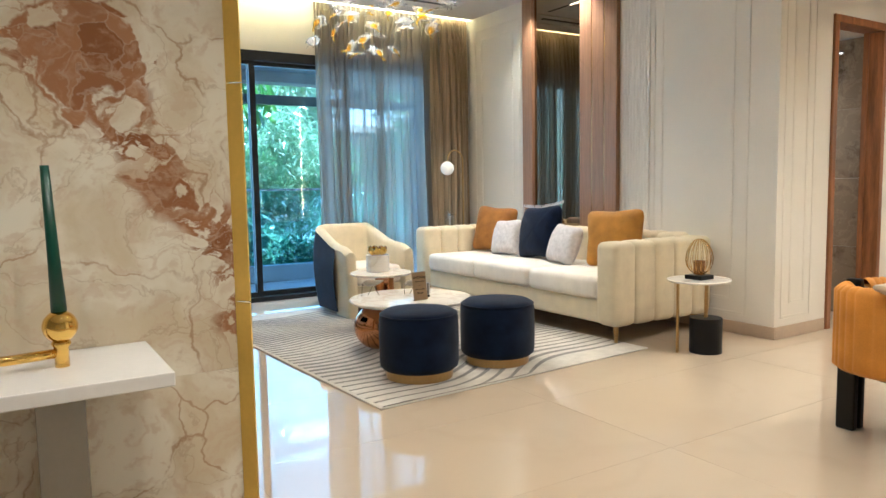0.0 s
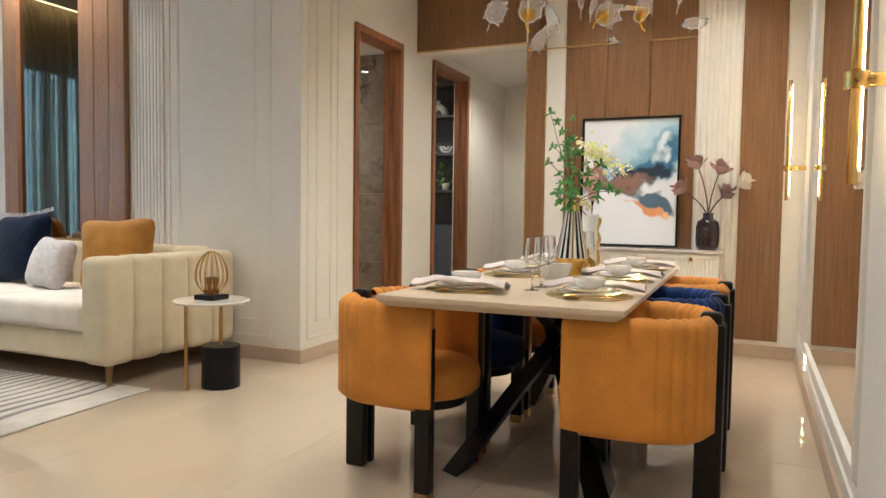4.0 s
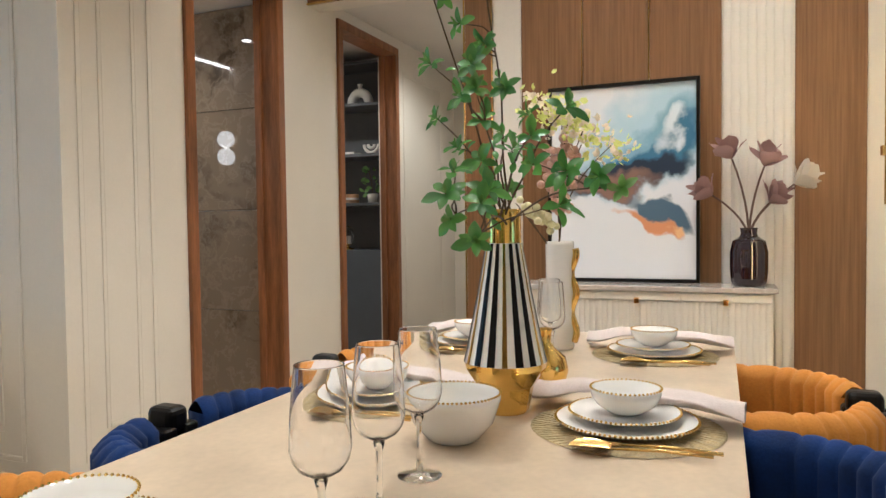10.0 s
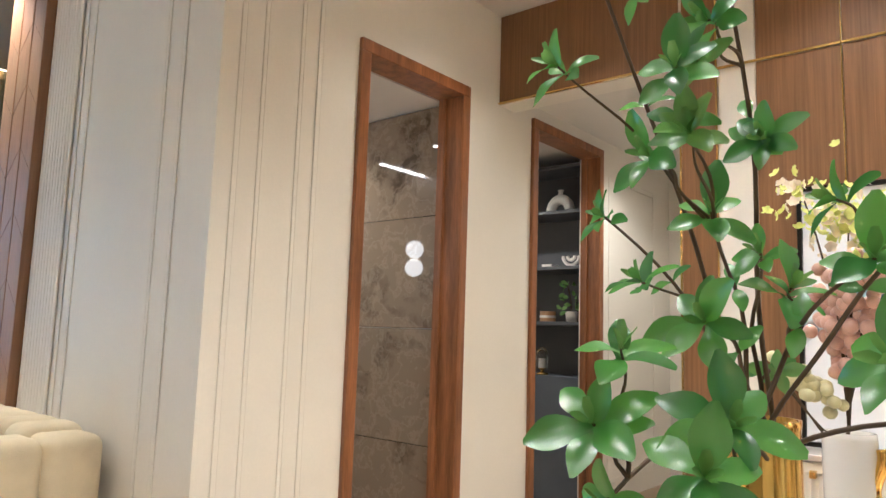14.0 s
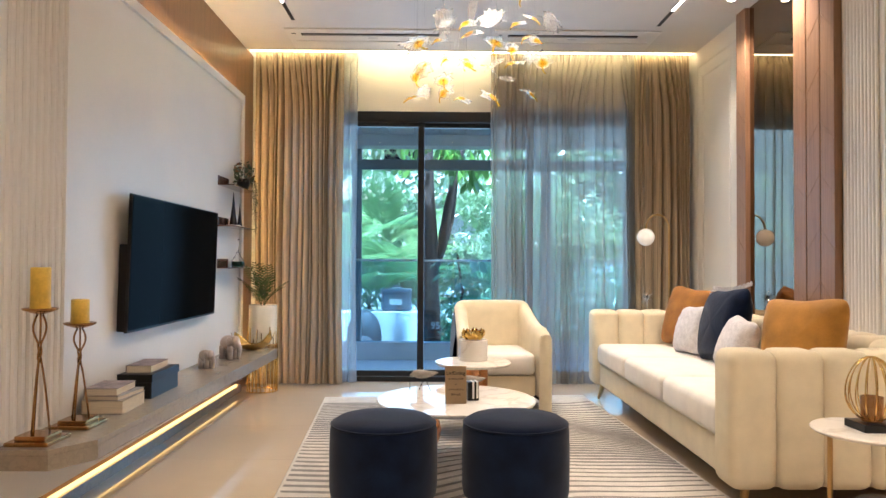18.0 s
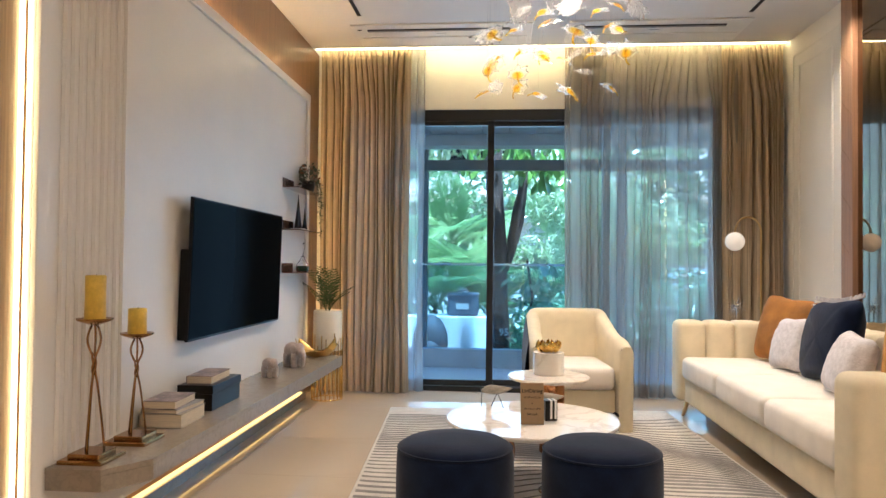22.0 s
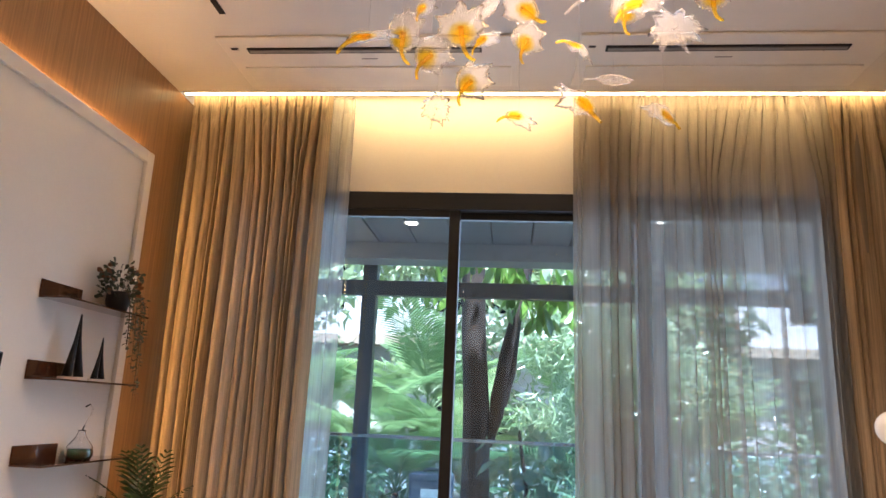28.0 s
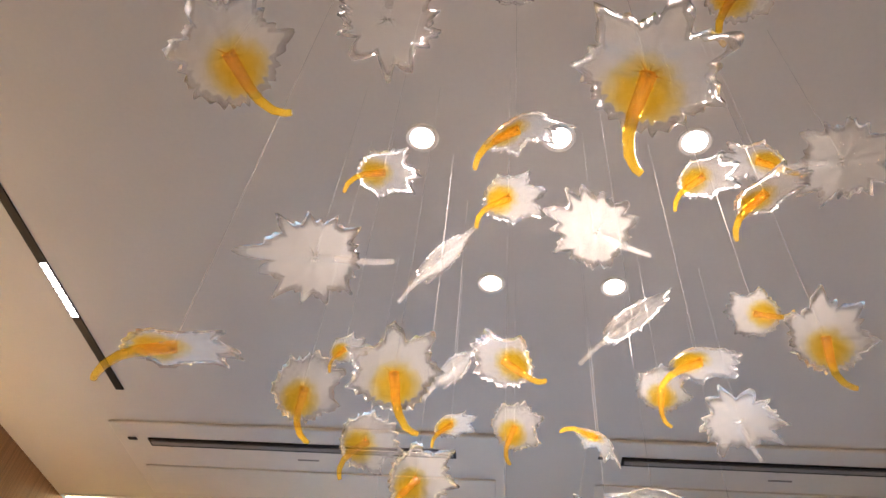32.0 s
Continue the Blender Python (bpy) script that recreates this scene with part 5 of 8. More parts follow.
def place_setting(x, y, turn, nap, first):
    """Mat, plates, bowl, napkin and cutlery: each a thing of its own."""
    c = pose(x, y, TZ, 0, 0, turn)
    off = [(0, 0, 0.0005), (0, 0, 0.0045), (0.004, 0.003, 0.0175), (0.0, 0.0, 0.0255)]
    if first:
        for o, p, q in zip(first[:4], off, SIZES):
            copy_thing(o, c @ pose(*p))
        copy_thing(first[4], c @ pose(nap[0], nap[1], 0.024, 0, 0, nap[2]))
        copy_thing(first[5], c @ pose(-0.118, -0.05, 0.0065))
        copy_thing(first[6], c @ pose(-0.139, -0.038, 0.0065, 0, 0, 4))
        return first
    m = thing("placemat", 0, 0, 0, "round gold woven placemat with curving ribs", "placemat", group="placemats")
    bm = lathe([(0.0, 0.0), (0.189, 0.0), (0.192, 0.0015), (0.189, 0.003), (0.0, 0.003)], 48)
    part("disc", bm, MATW, m)
    bm = bmesh.new()
    for k in range(72):
        a = 2 * math.pi * k / 72
        w = 0.010 * math.sin(k * 1.7)
        tube([(0.05 * math.cos(a), 0.05 * math.sin(a), 0.0034), ((0.13 + w) * math.cos(a + 0.16), (0.13 + w) * math.sin(a + 0.16), 0.0036), (0.188 * math.cos(a + 0.05), 0.188 * math.sin(a + 0.05), 0.0034)], 0.0013, 4, bm)
    tagged(part("strand", bm, MATW, m), "curving gold strands", kind="stuff")
    ch = thing("charger_plate", 0, 0, 0, "white charger plate with a beaded gold rim", "plate", group="charger plates")
    part("dish", lathe([(0, 0.0), (0.085, 0.0), (0.10, 0.004), (0.146, 0.013), (0.15, 0.016), (0.146, 0.018), (0.10, 0.008), (0.0, 0.006)], 48), CERAM, ch, smooth=True)
    part("beading", beads(0.148, 0.017, 92, 0.0036), GOLD, ch, "beaded gold rim")
    pl = thing("dinner_plate", 0, 0, 0, "white plate with a beaded gold rim on the charger", "plate", group="dinner plates")
    part("dish", lathe([(0, 0.0), (0.065, 0.0), (0.08, 0.003), (0.112, 0.011), (0.115, 0.0135), (0.111, 0.015), (0.078, 0.006), (0.0, 0.005)], 44), CERAM, pl, smooth=True)
    part("beading", beads(0.1135, 0.0142, 74, 0.0032), GOLD, pl, "beaded gold rim")
    bo = thing("bowl", 0, 0, 0, "small white porcelain bowl with a beaded gold rim", "bowl", group="small bowls")
    part("body", lathe([(0, 0.0), (0.034, 0.0), (0.040, 0.004), (0.062, 0.018), (0.073, 0.036), (0.076, 0.054), (0.073, 0.054), (0.067, 0.036), (0.04, 0.012), (0, 0.008)], 40), CERAM, bo, smooth=True)
    part("beading", beads(0.0748, 0.0545, 50, 0.0030), GOLD, bo, "beaded gold rim")
    na = thing("napkin", 0, 0, 0, "blush cloth napkin pinched and laid on the plate", "napkin", group="napkins")
    part("cloth", napkin_bm(), NAPKIN, na, smooth=True)
    fk = thing("fork", 0, 0, 0, "polished gold fork beside the plates", "fork", group="forks")
    part("body", cutlery_bm("fork"), BRASS, fk, smooth=True)
    sp = thing("spoon", 0, 0, 0, "polished gold spoon beside the plates", "spoon", group="spoons")
    part("body", cutlery_bm("spoon"), BRASS, sp, smooth=True)
    items = [m, ch, pl, bo, na, fk, sp]
    for o, p, q in zip(items[:4], off, SIZES):
        o.matrix_basis = c @ pose(*p) @ Matrix.Scale(q, 4)
    na.matrix_basis = c @ pose(nap[0], nap[1], 0.024, 0, 0, nap[2]) @ Matrix.Scale(0.95, 4)
    fk.matrix_basis = c @ pose(-0.118, -0.05, 0.0065)
    sp.matrix_basis = c @ pose(-0.139, -0.038, 0.0065, 0, 0, 4)
    return items


first_set = None
for x, y, nap in ((4.488, 1.423, (0.085, 0.0, 4)), (5.097, 1.432, (0.085, 0.0, -3)), (5.745, 1.454, (0.085, 0.0, 6)),
                  (4.460, 1.866, (-0.072, -0.005, 6)), (5.120, 1.890, (0.080, 0.0, 5)), (5.745, 1.920, (0.080, 0.0, -6))):
    got = place_setting(x, y, 0, nap, first_set)
    first_set = first_set or got


def wine_glass(x, y, first=None):
    if first:
        return copy_thing(first, pose(x, y, TZ + 0.0005))
    th = thing("wine_glass", x, y, TZ + 0.0005, "clear stemmed wine glass standing on the table", "glass", group="wine glasses")
    part("foot", lathe([(0, 0.0), (0.0325, 0.0), (0.034, 0.001), (0.0325, 0.002), (0.02, 0.004), (0.008, 0.008), (0.0, 0.009)], 32), CLEAR, th, smooth=True)
    part("stem", lathe([(0.0, 0.0092), (0.0055, 0.0095), (0.0042, 0.03), (0.0045, 0.08), (0.008, 0.0925), (0.0, 0.0935)], 16), CLEAR, th, smooth=True)
    part("cup", lathe([(0.0, 0.0940), (0.010, 0.096), (0.026, 0.106), (0.033, 0.117), (0.036, 0.130), (0.0345, 0.165), (0.0315, 0.20), (0.0290, 0.224), (0.0288, 0.2252), (0.0282, 0.2256), (0.0276, 0.2252), (0.0277, 0.224),
                       (0.0302, 0.20), (0.0332, 0.165), (0.0347, 0.130), (0.0318, 0.118), (0.025, 0.1075), (0.009, 0.0985), (0.0, 0.0975)], 36), CLEAR, th, smooth=True)
    return th


wg = wine_glass(4.545, 1.643)
wg.matrix_basis = pose(4.545, 1.643, TZ + 0.0005) @ Matrix.Scale(0.85, 4)
for x, y in ((4.670, 1.646), (4.788, 1.650), (5.55, 1.66), (5.63, 1.685)):
    wine_glass(x, y, wg)

big = thing("serving_bowl", 4.945, 1.665, TZ + 0.0005, "large white porcelain bowl with a beaded gold rim", "bowl")
part("body", lathe([(0, 0), (0.045, 0), (0.055, 0.006), (0.084, 0.04), (0.099, 0.085), (0.101, 0.10), (0.097, 0.10), (0.092, 0.08), (0.07, 0.03), (0, 0.012)], 48), CERAM, big, smooth=True)
part("beading", beads(0.099, 0.1005, 70, 0.0032), GOLD, big, "beaded gold rim")
big.matrix_basis = pose(4.945, 1.665, TZ + 0.0005) @ Matrix.Scale(0.72, 4)

# striped vase
STRIPE = mat("black_vase_glaze", (0.008, 0.008, 0.009), 0.3, vary=0.05, spec=0.2)
VX, VY = 5.130, 1.641
sv = thing("striped_vase", VX, VY, TZ + 0.0005, "tall black and white striped vase with gold base and neck", "vase")
def vase_r(h):
    return 0.0715 + (0.0305 - 0.0715) * ((h - 0.088) / 0.204) ** 0.92
part("base", lathe([(0, 0), (0.037, 0), (0.040, 0.004), (0.049, 0.045), (0.070, 0.077), (0.0725, 0.088), (0.045, 0.089)], 14), GOLD, sv, "faceted mirror gold base")
prof = [(vase_r(0.088 + 0.204 * k / 12), 0.088 + 0.204 * k / 12) for k in range(13)]
part("body", lathe(prof, 48), CERAM, sv, smooth=True)
for k in range(6):
    # a gold line on each edge of the six faces and two black stripes between
    for mid, width, mm in ((0, 7, GOLD), (20, 11, STRIPE), (41, 11, STRIPE)):
        def at(u, v, mid=mid + 60 * k + 197, width=width):
            h = 0.0885 + 0.203 * v
            r = vase_r(h) + 0.0009
            a = radians(mid + (u - 0.5) * width)
            return (r * math.cos(a), r * math.sin(a), h)
        part("stripe", grid(4, 12, at), mm, sv, smooth=True)
part("neck", lathe([(0.0305, 0.290), (0.0300, 0.297), (0.0295, 0.343), (0.0305, 0.350), (0.0275, 0.350), (0.026, 0.30), (0.0, 0.295)], 32), GOLD, sv, "mirror gold neck", smooth=True)

gb = thing("ball_vase", 5.295, 1.613, TZ + 0.0005, "small round mirror gold bud vase", "vase")
part("body", lathe([(0, 0), (0.022, 0), (0.038, 0.014), (0.046, 0.042), (0.040, 0.068), (0.020, 0.084), (0.012, 0.096), (0.014, 0.118), (0.016, 0.122), (0.012, 0.122), (0.009, 0.10), (0, 0.09)], 32), GOLD, gb, smooth=True)

wv = thing("tall_vase", 5.770, 1.692, TZ + 0.0005, "tall white ceramic vase with a gold wavy ornament", "vase")
part("body", lathe([(0, 0), (0.033, 0), (0.036, 0.006), (0.036, 0.15), (0.037, 0.27), (0.036, 0.279), (0.032, 0.279), (0.032, 0.26), (0, 0.24)], 36), CERAM, wv, smooth=True)
part("ornament", tube([((0.038 + 0.007 * math.sin(h * 62)) * math.cos(-1.75), (0.038 + 0.007 * math.sin(h * 62)) * math.sin(-1.75), 0.02 + h) for h in [k * 0.005 for k in range(49)]], 0.009, 8), GOLD, wv, "gold wavy ribbon", smooth=True)

# ---------------------------------------------------------------- leafy branches in the striped vase
BRZ = TZ + 0.335
br = thing("leafy_branches", VX, VY, BRZ, "artificial green leafy branches standing in the striped vase", "plant")
LEAFL = leafy("light_leaf", (0.20, 0.36, 0.08), (0.10, 0.26, 0.05), 0.08)
leaf_kinds = [leaf_mesh("leaf", 0.031, 0.0155, LEAF, 0.28, 0.22, 1.35, 9, 0.58), leaf_mesh("leaf", 0.028, 0.014, LEAF, 0.2, 0.45, 1.35, 9, 0.60), leaf_mesh("leaf", 0.026, 0.0125, LEAFL, 0.3, 0.2, 1.3, 9, 0.55)]
bud = leaf_mesh("leaf", 0.015, 0.006, LEAFL, 0.3, 0.05, 1.3, 6)
rnd = random.Random(21)
# leaf rosettes: the high branch, then the spreading low ones, as x, y, z
HIGH = [(4.95, 1.696, 1.41), (4.95, 1.668, 1.374), (4.95, 1.603, 1.381), (4.95, 1.646, 1.332), (4.95, 1.608, 1.30), (4.886, 1.665, 1.265), (4.922, 1.615, 1.265), (4.946, 1.640, 1.226),
        (5.012, 1.628, 1.203), (4.936, 1.613, 1.233), (5.074, 1.733, 1.218), (4.993, 1.666, 1.158), (5.03, 1.60, 1.25), (4.98, 1.625, 1.29)]
LOW = [(4.911, 1.527, 1.159), (4.895, 1.633, 1.117), (4.874, 1.637, 1.083), (4.869, 1.584, 1.067), (4.865, 1.591, 1.018), (4.879, 1.633, 1.047), (4.883, 1.475, 1.108), (4.898, 1.484, 1.064), (4.927, 1.481, 1.195),
       (4.876, 1.517, 1.117), (4.908, 1.438, 1.10), (4.907, 1.407, 1.083), (4.953, 1.613, 1.133), (4.90, 1.583, 1.085), (5.142, 1.625, 1.102), (4.99, 1.555, 1.200), (5.02, 1.585, 1.155), (5.05, 1.61, 1.18)]
WHORLS = [Vector(p) - Vector((VX + 0.018, VY, BRZ)) for p in HIGH + LOW]
MAIN = (0, 2, 8, 10, 18, 19, 22, 25, 26, 14, 31)
stems = []
for i in list(MAIN) + [i for i in range(len(WHORLS)) if i not in MAIN]:
    p = WHORLS[i]
    if i in MAIN:
        root, r0 = Vector((rnd.uniform(-0.012, 0.012), rnd.uniform(-0.012, 0.012), -0.02)), 0.0021
        mid = root.lerp(p, 0.35) + Vector((0, 0, 0.055))
    else:
        root, r0 = min([q for q in stems if q.z < p.z + 0.02] or stems, key=lambda q: (q - p).length + 0.5 * max(0.0, 0.04 - (p.z - q.z))), 0.0013
        mid = root.lerp(p, 0.5) + Vector((0, 0, 0.010))
    pts = []
    for k in range(13):
        t = k / 12
        q = root * (1 - t) ** 2 + mid * 2 * t * (1 - t) + p * t * t
        pts.append(q + Vector((0.004 * math.sin(9 * t + i), 0.004 * math.cos(7 * t + i * 2.3), 0)) * math.sin(math.pi * t))
    if i in MAIN:
        stems += pts[3:12]
    part("twig", tube(pts, r0, 6, taper=0.5), STEM, br, smooth=True)
    way = (pts[-1] - pts[-3]).normalized()
    way = (way * 0.7 + Vector((-0.45 + rnd.uniform(-.4, .4), rnd.uniform(-.5, .5), 0.25))).normalized()
    n = rnd.choice((5, 6, 6, 7))
    size = rnd.uniform(0.85, 1.12) * (0.8 if i < 6 else 1.0)
    pale = rnd.random() < 0.22
    for k in range(n):
        a = 2 * math.pi * k / n + rnd.uniform(-0.25, 0.25)
        tilt = rnd.uniform(0.95, 1.5) if k % 3 else rnd.uniform(0.45, 0.9)
        m = Matrix.Translation(p - way * rnd.uniform(0, 0.008)) @ aim_z(way) @ Matrix.Rotation(a, 4, "Z") @ Matrix.Rotation(-tilt, 4, "X") @ Matrix.Scale(size * rnd.uniform(0.75, 1.15), 4)
        share("leaf", leaf_kinds[2] if pale else leaf_kinds[k % 2], br, m)
    for k in range(3):
        share("leaf", bud, br, Matrix.Translation(p) @ aim_z(way) @ Matrix.Rotation(2.1 * k, 4, "Z") @ Matrix.Rotation(-0.4, 4, "X"))
    # a pair of smaller leaves part way down the twig
    if i % 2 == 0:
        q = pts[8]
        for sgn in (-1, 1):
            share("leaf", leaf_kinds[1], br, Matrix.Translation(q) @ aim_z(way) @ Matrix.Rotation(1.57 * sgn + i, 4, "Z") @ Matrix.Rotation(-1.0, 4, "X") @ Matrix.Scale(0.75, 4))

# berry and blossom sprays in the white vase
sp = thing("blossom_spray", 5.770, 1.692, TZ + 0.29, "artificial pink berries and cream blossoms in the white vase", "flowers")
BERRY = mat("pink_berry", (0.90, 0.56, 0.44), 0.35, vary=0.15, scale=30)
PALEB = mat("cream_berry", (0.85, 0.80, 0.46), 0.4, vary=0.1, scale=30)
PETAL = leafy("cream_petal", (0.93, 0.88, 0.70), (0.90, 0.80, 0.68), 0.03)
PETALG = leafy("lime_petal", (0.86, 0.88, 0.34), (0.74, 0.80, 0.24), 0.03)
rnd = random.Random(8)
berry_me = {m.name: wire_mesh("berry", ball(0, 0, 0, 1.0, sub=2), m) for m in (BERRY, PALEB)}
def blossom_bm():
    bm = bmesh.new()
    for k in range(5):
        a = 2 * math.pi * k / 5
        grid(3, 4, lambda u, v: (math.cos(a) * v - math.sin(a) * (u - 0.5) * 1.1 * math.sin(math.pi * (0.15 + 0.75 * v)), math.sin(a) * v + math.cos(a) * (u - 0.5) * 1.1 * math.sin(math.pi * (0.15 + 0.75 * v)), 0.35 * v * v + 0.1 * abs(u - 0.5)), bm)
    return bm
bloom_me = [wire_mesh("blossom", blossom_bm(), PETAL), wire_mesh("blossom", blossom_bm(), PETALG)]
for i in range(11):
    # sprays fan out along y, towards and away from the mirror wall
    kind = "bloom" if i < 5 else ("berry" if i < 9 else "pale")
    tip = {"bloom": Vector((rnd.uniform(-.1, .08), 0.02 - 0.034 * i + rnd.uniform(-.02, .02), 0.335 - 0.024 * i)), "berry": Vector((rnd.uniform(-.08, .05), 0.05 - 0.040 * (i - 5), 0.25 - 0.02 * abs(i - 7))),
           "pale": Vector((-0.06, 0.07 + 0.03 * (i - 9), 0.06 + 0.03 * (i - 9)))}[kind]
    pts = [Vector((tip.x * s * s, tip.y * s * s, tip.z * s - (0.06 * math.sin(math.pi * s) if kind == "pale" else 0))) for s in [k / 7 for k in range(8)]]
    part("stalk", tube(pts, 0.0026, 5, taper=0.5), STEM, sp, smooth=True)
    if kind == "bloom":
        for k in range(70):
            c = tip + Vector((rnd.gauss(0, .026), rnd.gauss(0, .028), rnd.gauss(0, .024)))
            m = place(c, (rnd.uniform(-1, .4), rnd.uniform(-1, 1), rnd.uniform(-.3, 1)), rnd.uniform(0, 6), rnd.uniform(0.006, 0.0105))
            share("blossom", bloom_me[0 if rnd.random() < 0.5 else 1], sp, m)
    else:
        for k in range(26 if kind == "berry" else 11):
            s = 0.30 + 0.70 * k / 25 if kind == "berry" else 0.5 + 0.5 * k / 11
            c = pts[0].lerp(pts[-1], 0) + Vector((tip.x * s * s, tip.y * s * s, tip.z * s)) + Vector((rnd.gauss(0, .012), rnd.gauss(0, .014), rnd.gauss(0, .008)))
            share("berry", berry_me[(BERRY if kind == "berry" else PALEB).name], sp, place(c, size=rnd.uniform(0.0095, 0.0125)))

# ---------------------------------------------------------------- console, painting and vase on the end wall
con = thing("console_cabinet", 7.22, 1.11, 0, "white fluted console cabinet with a grey marble top", "console")
part("top", box(-0.012, -0.012, 0.735, 0.255, 1.152, 0.757, 0.003), marble("grey_marble_top", (0.46, 0.42, 0.39), (0.66, 0.62, 0.58), (0.36, 0.32, 0.30), 0.1, 5.0, 0.5, False, 0.6), con, "grey marble top")
part("body", box(0.012, 0.01, 0.36, 0.25, 1.13, 0.734, 0.003), WHITE, con)
for k, (a, b) in enumerate(((0.012, 0.375), (0.382, 0.752), (0.759, 1.128))):
    n = 15
    dr = part("drawer_front", grid(n * 6 + 1, 2, lambda u, v: (0.010 - 0.0045 * abs(math.sin(math.pi * u * n)) ** 0.6, a + (b - a) * u, 0.365 + 0.325 * v)), WHITE, con, "fluted white drawer front")
    part("rail", box(0.0, a, 0.694, 0.012, b, 0.730, 0.002), WHITE, con)
    part("knob", box(-0.028, (a + b) / 2 - 0.011, 0.680, 0.0, (a + b) / 2 + 0.011, 0.706, 0.004), BRASS, con, "square brass knob")
for y in (0.06, 1.07):
    for x in (0.04, 0.21):
        part("leg", tube([(x, y, 0.36), (x, y, 0.0)], 0.022, 8, taper=0.55), BROWNV, con, "tapered brown wooden leg")


def painting_material():
    m = bpy.data.materials.new("abstract_painting")
    m.use_nodes = True
    nt = m.node_tree
    p = nt.nodes["Principled BSDF"]
    p.inputs["Roughness"].default_value = 0.5
    tc = nt.nodes.new("ShaderNodeTexCoord")
    warp = nt.nodes.new("ShaderNodeTexNoise")
    warp.inputs["Scale"].default_value, warp.inputs["Detail"].default_value = 4.0, 9
    link(nt, tc.outputs["Object"], warp.inputs["Vector"])
    vm = nt.nodes.new("ShaderNodeVectorMath")
    vm.operation = "MULTIPLY_ADD"
    vm.inputs[1].default_value = (0.3, 0.42, 0.42)
    link(nt, warp.outputs["Color"], vm.inputs[0])
    link(nt, tc.outputs["Object"], vm.inputs[2])
    sep = nt.nodes.new("ShaderNodeSeparateXYZ")
    link(nt, vm.outputs[0], sep.inputs[0])
    def blob(cy, cz, ry, rz, slope, soft):
        """A soft slanted patch."""
        def math_node(op, a, b):
            nd = nt.nodes.new("ShaderNodeMath")
            nd.operation = op
            for i, v in enumerate((a, b)):
                if isinstance(v, (int, float)):
                    nd.inputs[i].default_value = v
                else:
                    link(nt, v, nd.inputs[i])
            return nd.outputs[0]
        y = math_node("SUBTRACT", sep.outputs[1], cy + 0.21)
        z = math_node("SUBTRACT", sep.outputs[2], cz + 0.21)
        z = math_node("SUBTRACT", z, math_node("MULTIPLY", y, slope))
        d = math_node("ADD", math_node("POWER", math_node("MULTIPLY", y, 1 / ry), 2.0), math_node("POWER", math_node("MULTIPLY", z, 1 / rz), 2.0))
        mr = nt.nodes.new("ShaderNodeMapRange")
        mr.inputs[1].default_value, mr.inputs[2].default_value = 1.0 + soft, 1.0 - soft
        mr.clamp = True
        link(nt, d, mr.inputs[0])
        return mr.outputs[0]
    last = None
    layers = [((0.70, 0.72, 0.78), None), ((0.42, 0.57, 0.68), (-0.12, 0.72, 0.40, 0.20, -0.55, 0.7)), ((0.20, 0.36, 0.50), (-0.16, 0.66, 0.34, 0.13, -0.60, 0.5)),
              ((0.045, 0.15, 0.27), (-0.10, 0.60, 0.32, 0.075, -0.62, 0.4)), ((0.010, 0.022, 0.05), (-0.02, 0.52, 0.30, 0.060, -0.45, 0.35)),
              ((0.62, 0.68, 0.74), (-0.24, 0.74, 0.10, 0.05, -0.5, 0.6)), ((0.22, 0.13, 0.10), (0.10, 0.46, 0.20, 0.045, -0.25, 0.5)), ((0.075, 0.13, 0.20), (-0.16, 0.36, 0.16, 0.05, 0.5, 0.5)),
              ((0.62, 0.27, 0.12), (-0.13, 0.30, 0.13, 0.04, 0.5, 0.5)), ((0.76, 0.46, 0.22), (-0.21, 0.265, 0.05, 0.03, 0.2, 0.5))]
    for col, spec in layers:
        if last is None:
            rgb = nt.nodes.new("ShaderNodeRGB")
            rgb.outputs[0].default_value = (*col, 1)
            last = rgb.outputs[0]
            continue
        mx = nt.nodes.new("ShaderNodeMix")
        mx.data_type = "RGBA"
        link(nt, blob(*spec), mx.inputs[0])
        link(nt, last, mx.inputs[6])
        mx.inputs[7].default_value = (*col, 1)
        last = mx.outputs[2]
    link(nt, last, p.inputs["Base Color"])
    return m


pt = thing("painting", 7.432, 1.775, 0.7575, "framed abstract painting in blue and white leaning on the console", "painting")
pt.matrix_basis = pose(7.432, 1.775, 0.7575, 0, 1.6, 0)
PW, PH = 0.358, 0.962
for a, b, c, d in ((-PW, 0, -PW + 0.016, PH), (PW - 0.016, 0, PW, PH), (-PW + 0.016, 0, PW - 0.016, 0.016), (-PW + 0.016, PH - 0.016, PW - 0.016, PH)):
    part("frame_bar", box(-0.022, a, b, 0.006, c, d, 0.002), BLACKW, pt, "slim black frame")
part("canvas", box(-0.008, -PW + 0.017, 0.017, 0.004, PW - 0.017, PH - 0.017), painting_material(), pt)

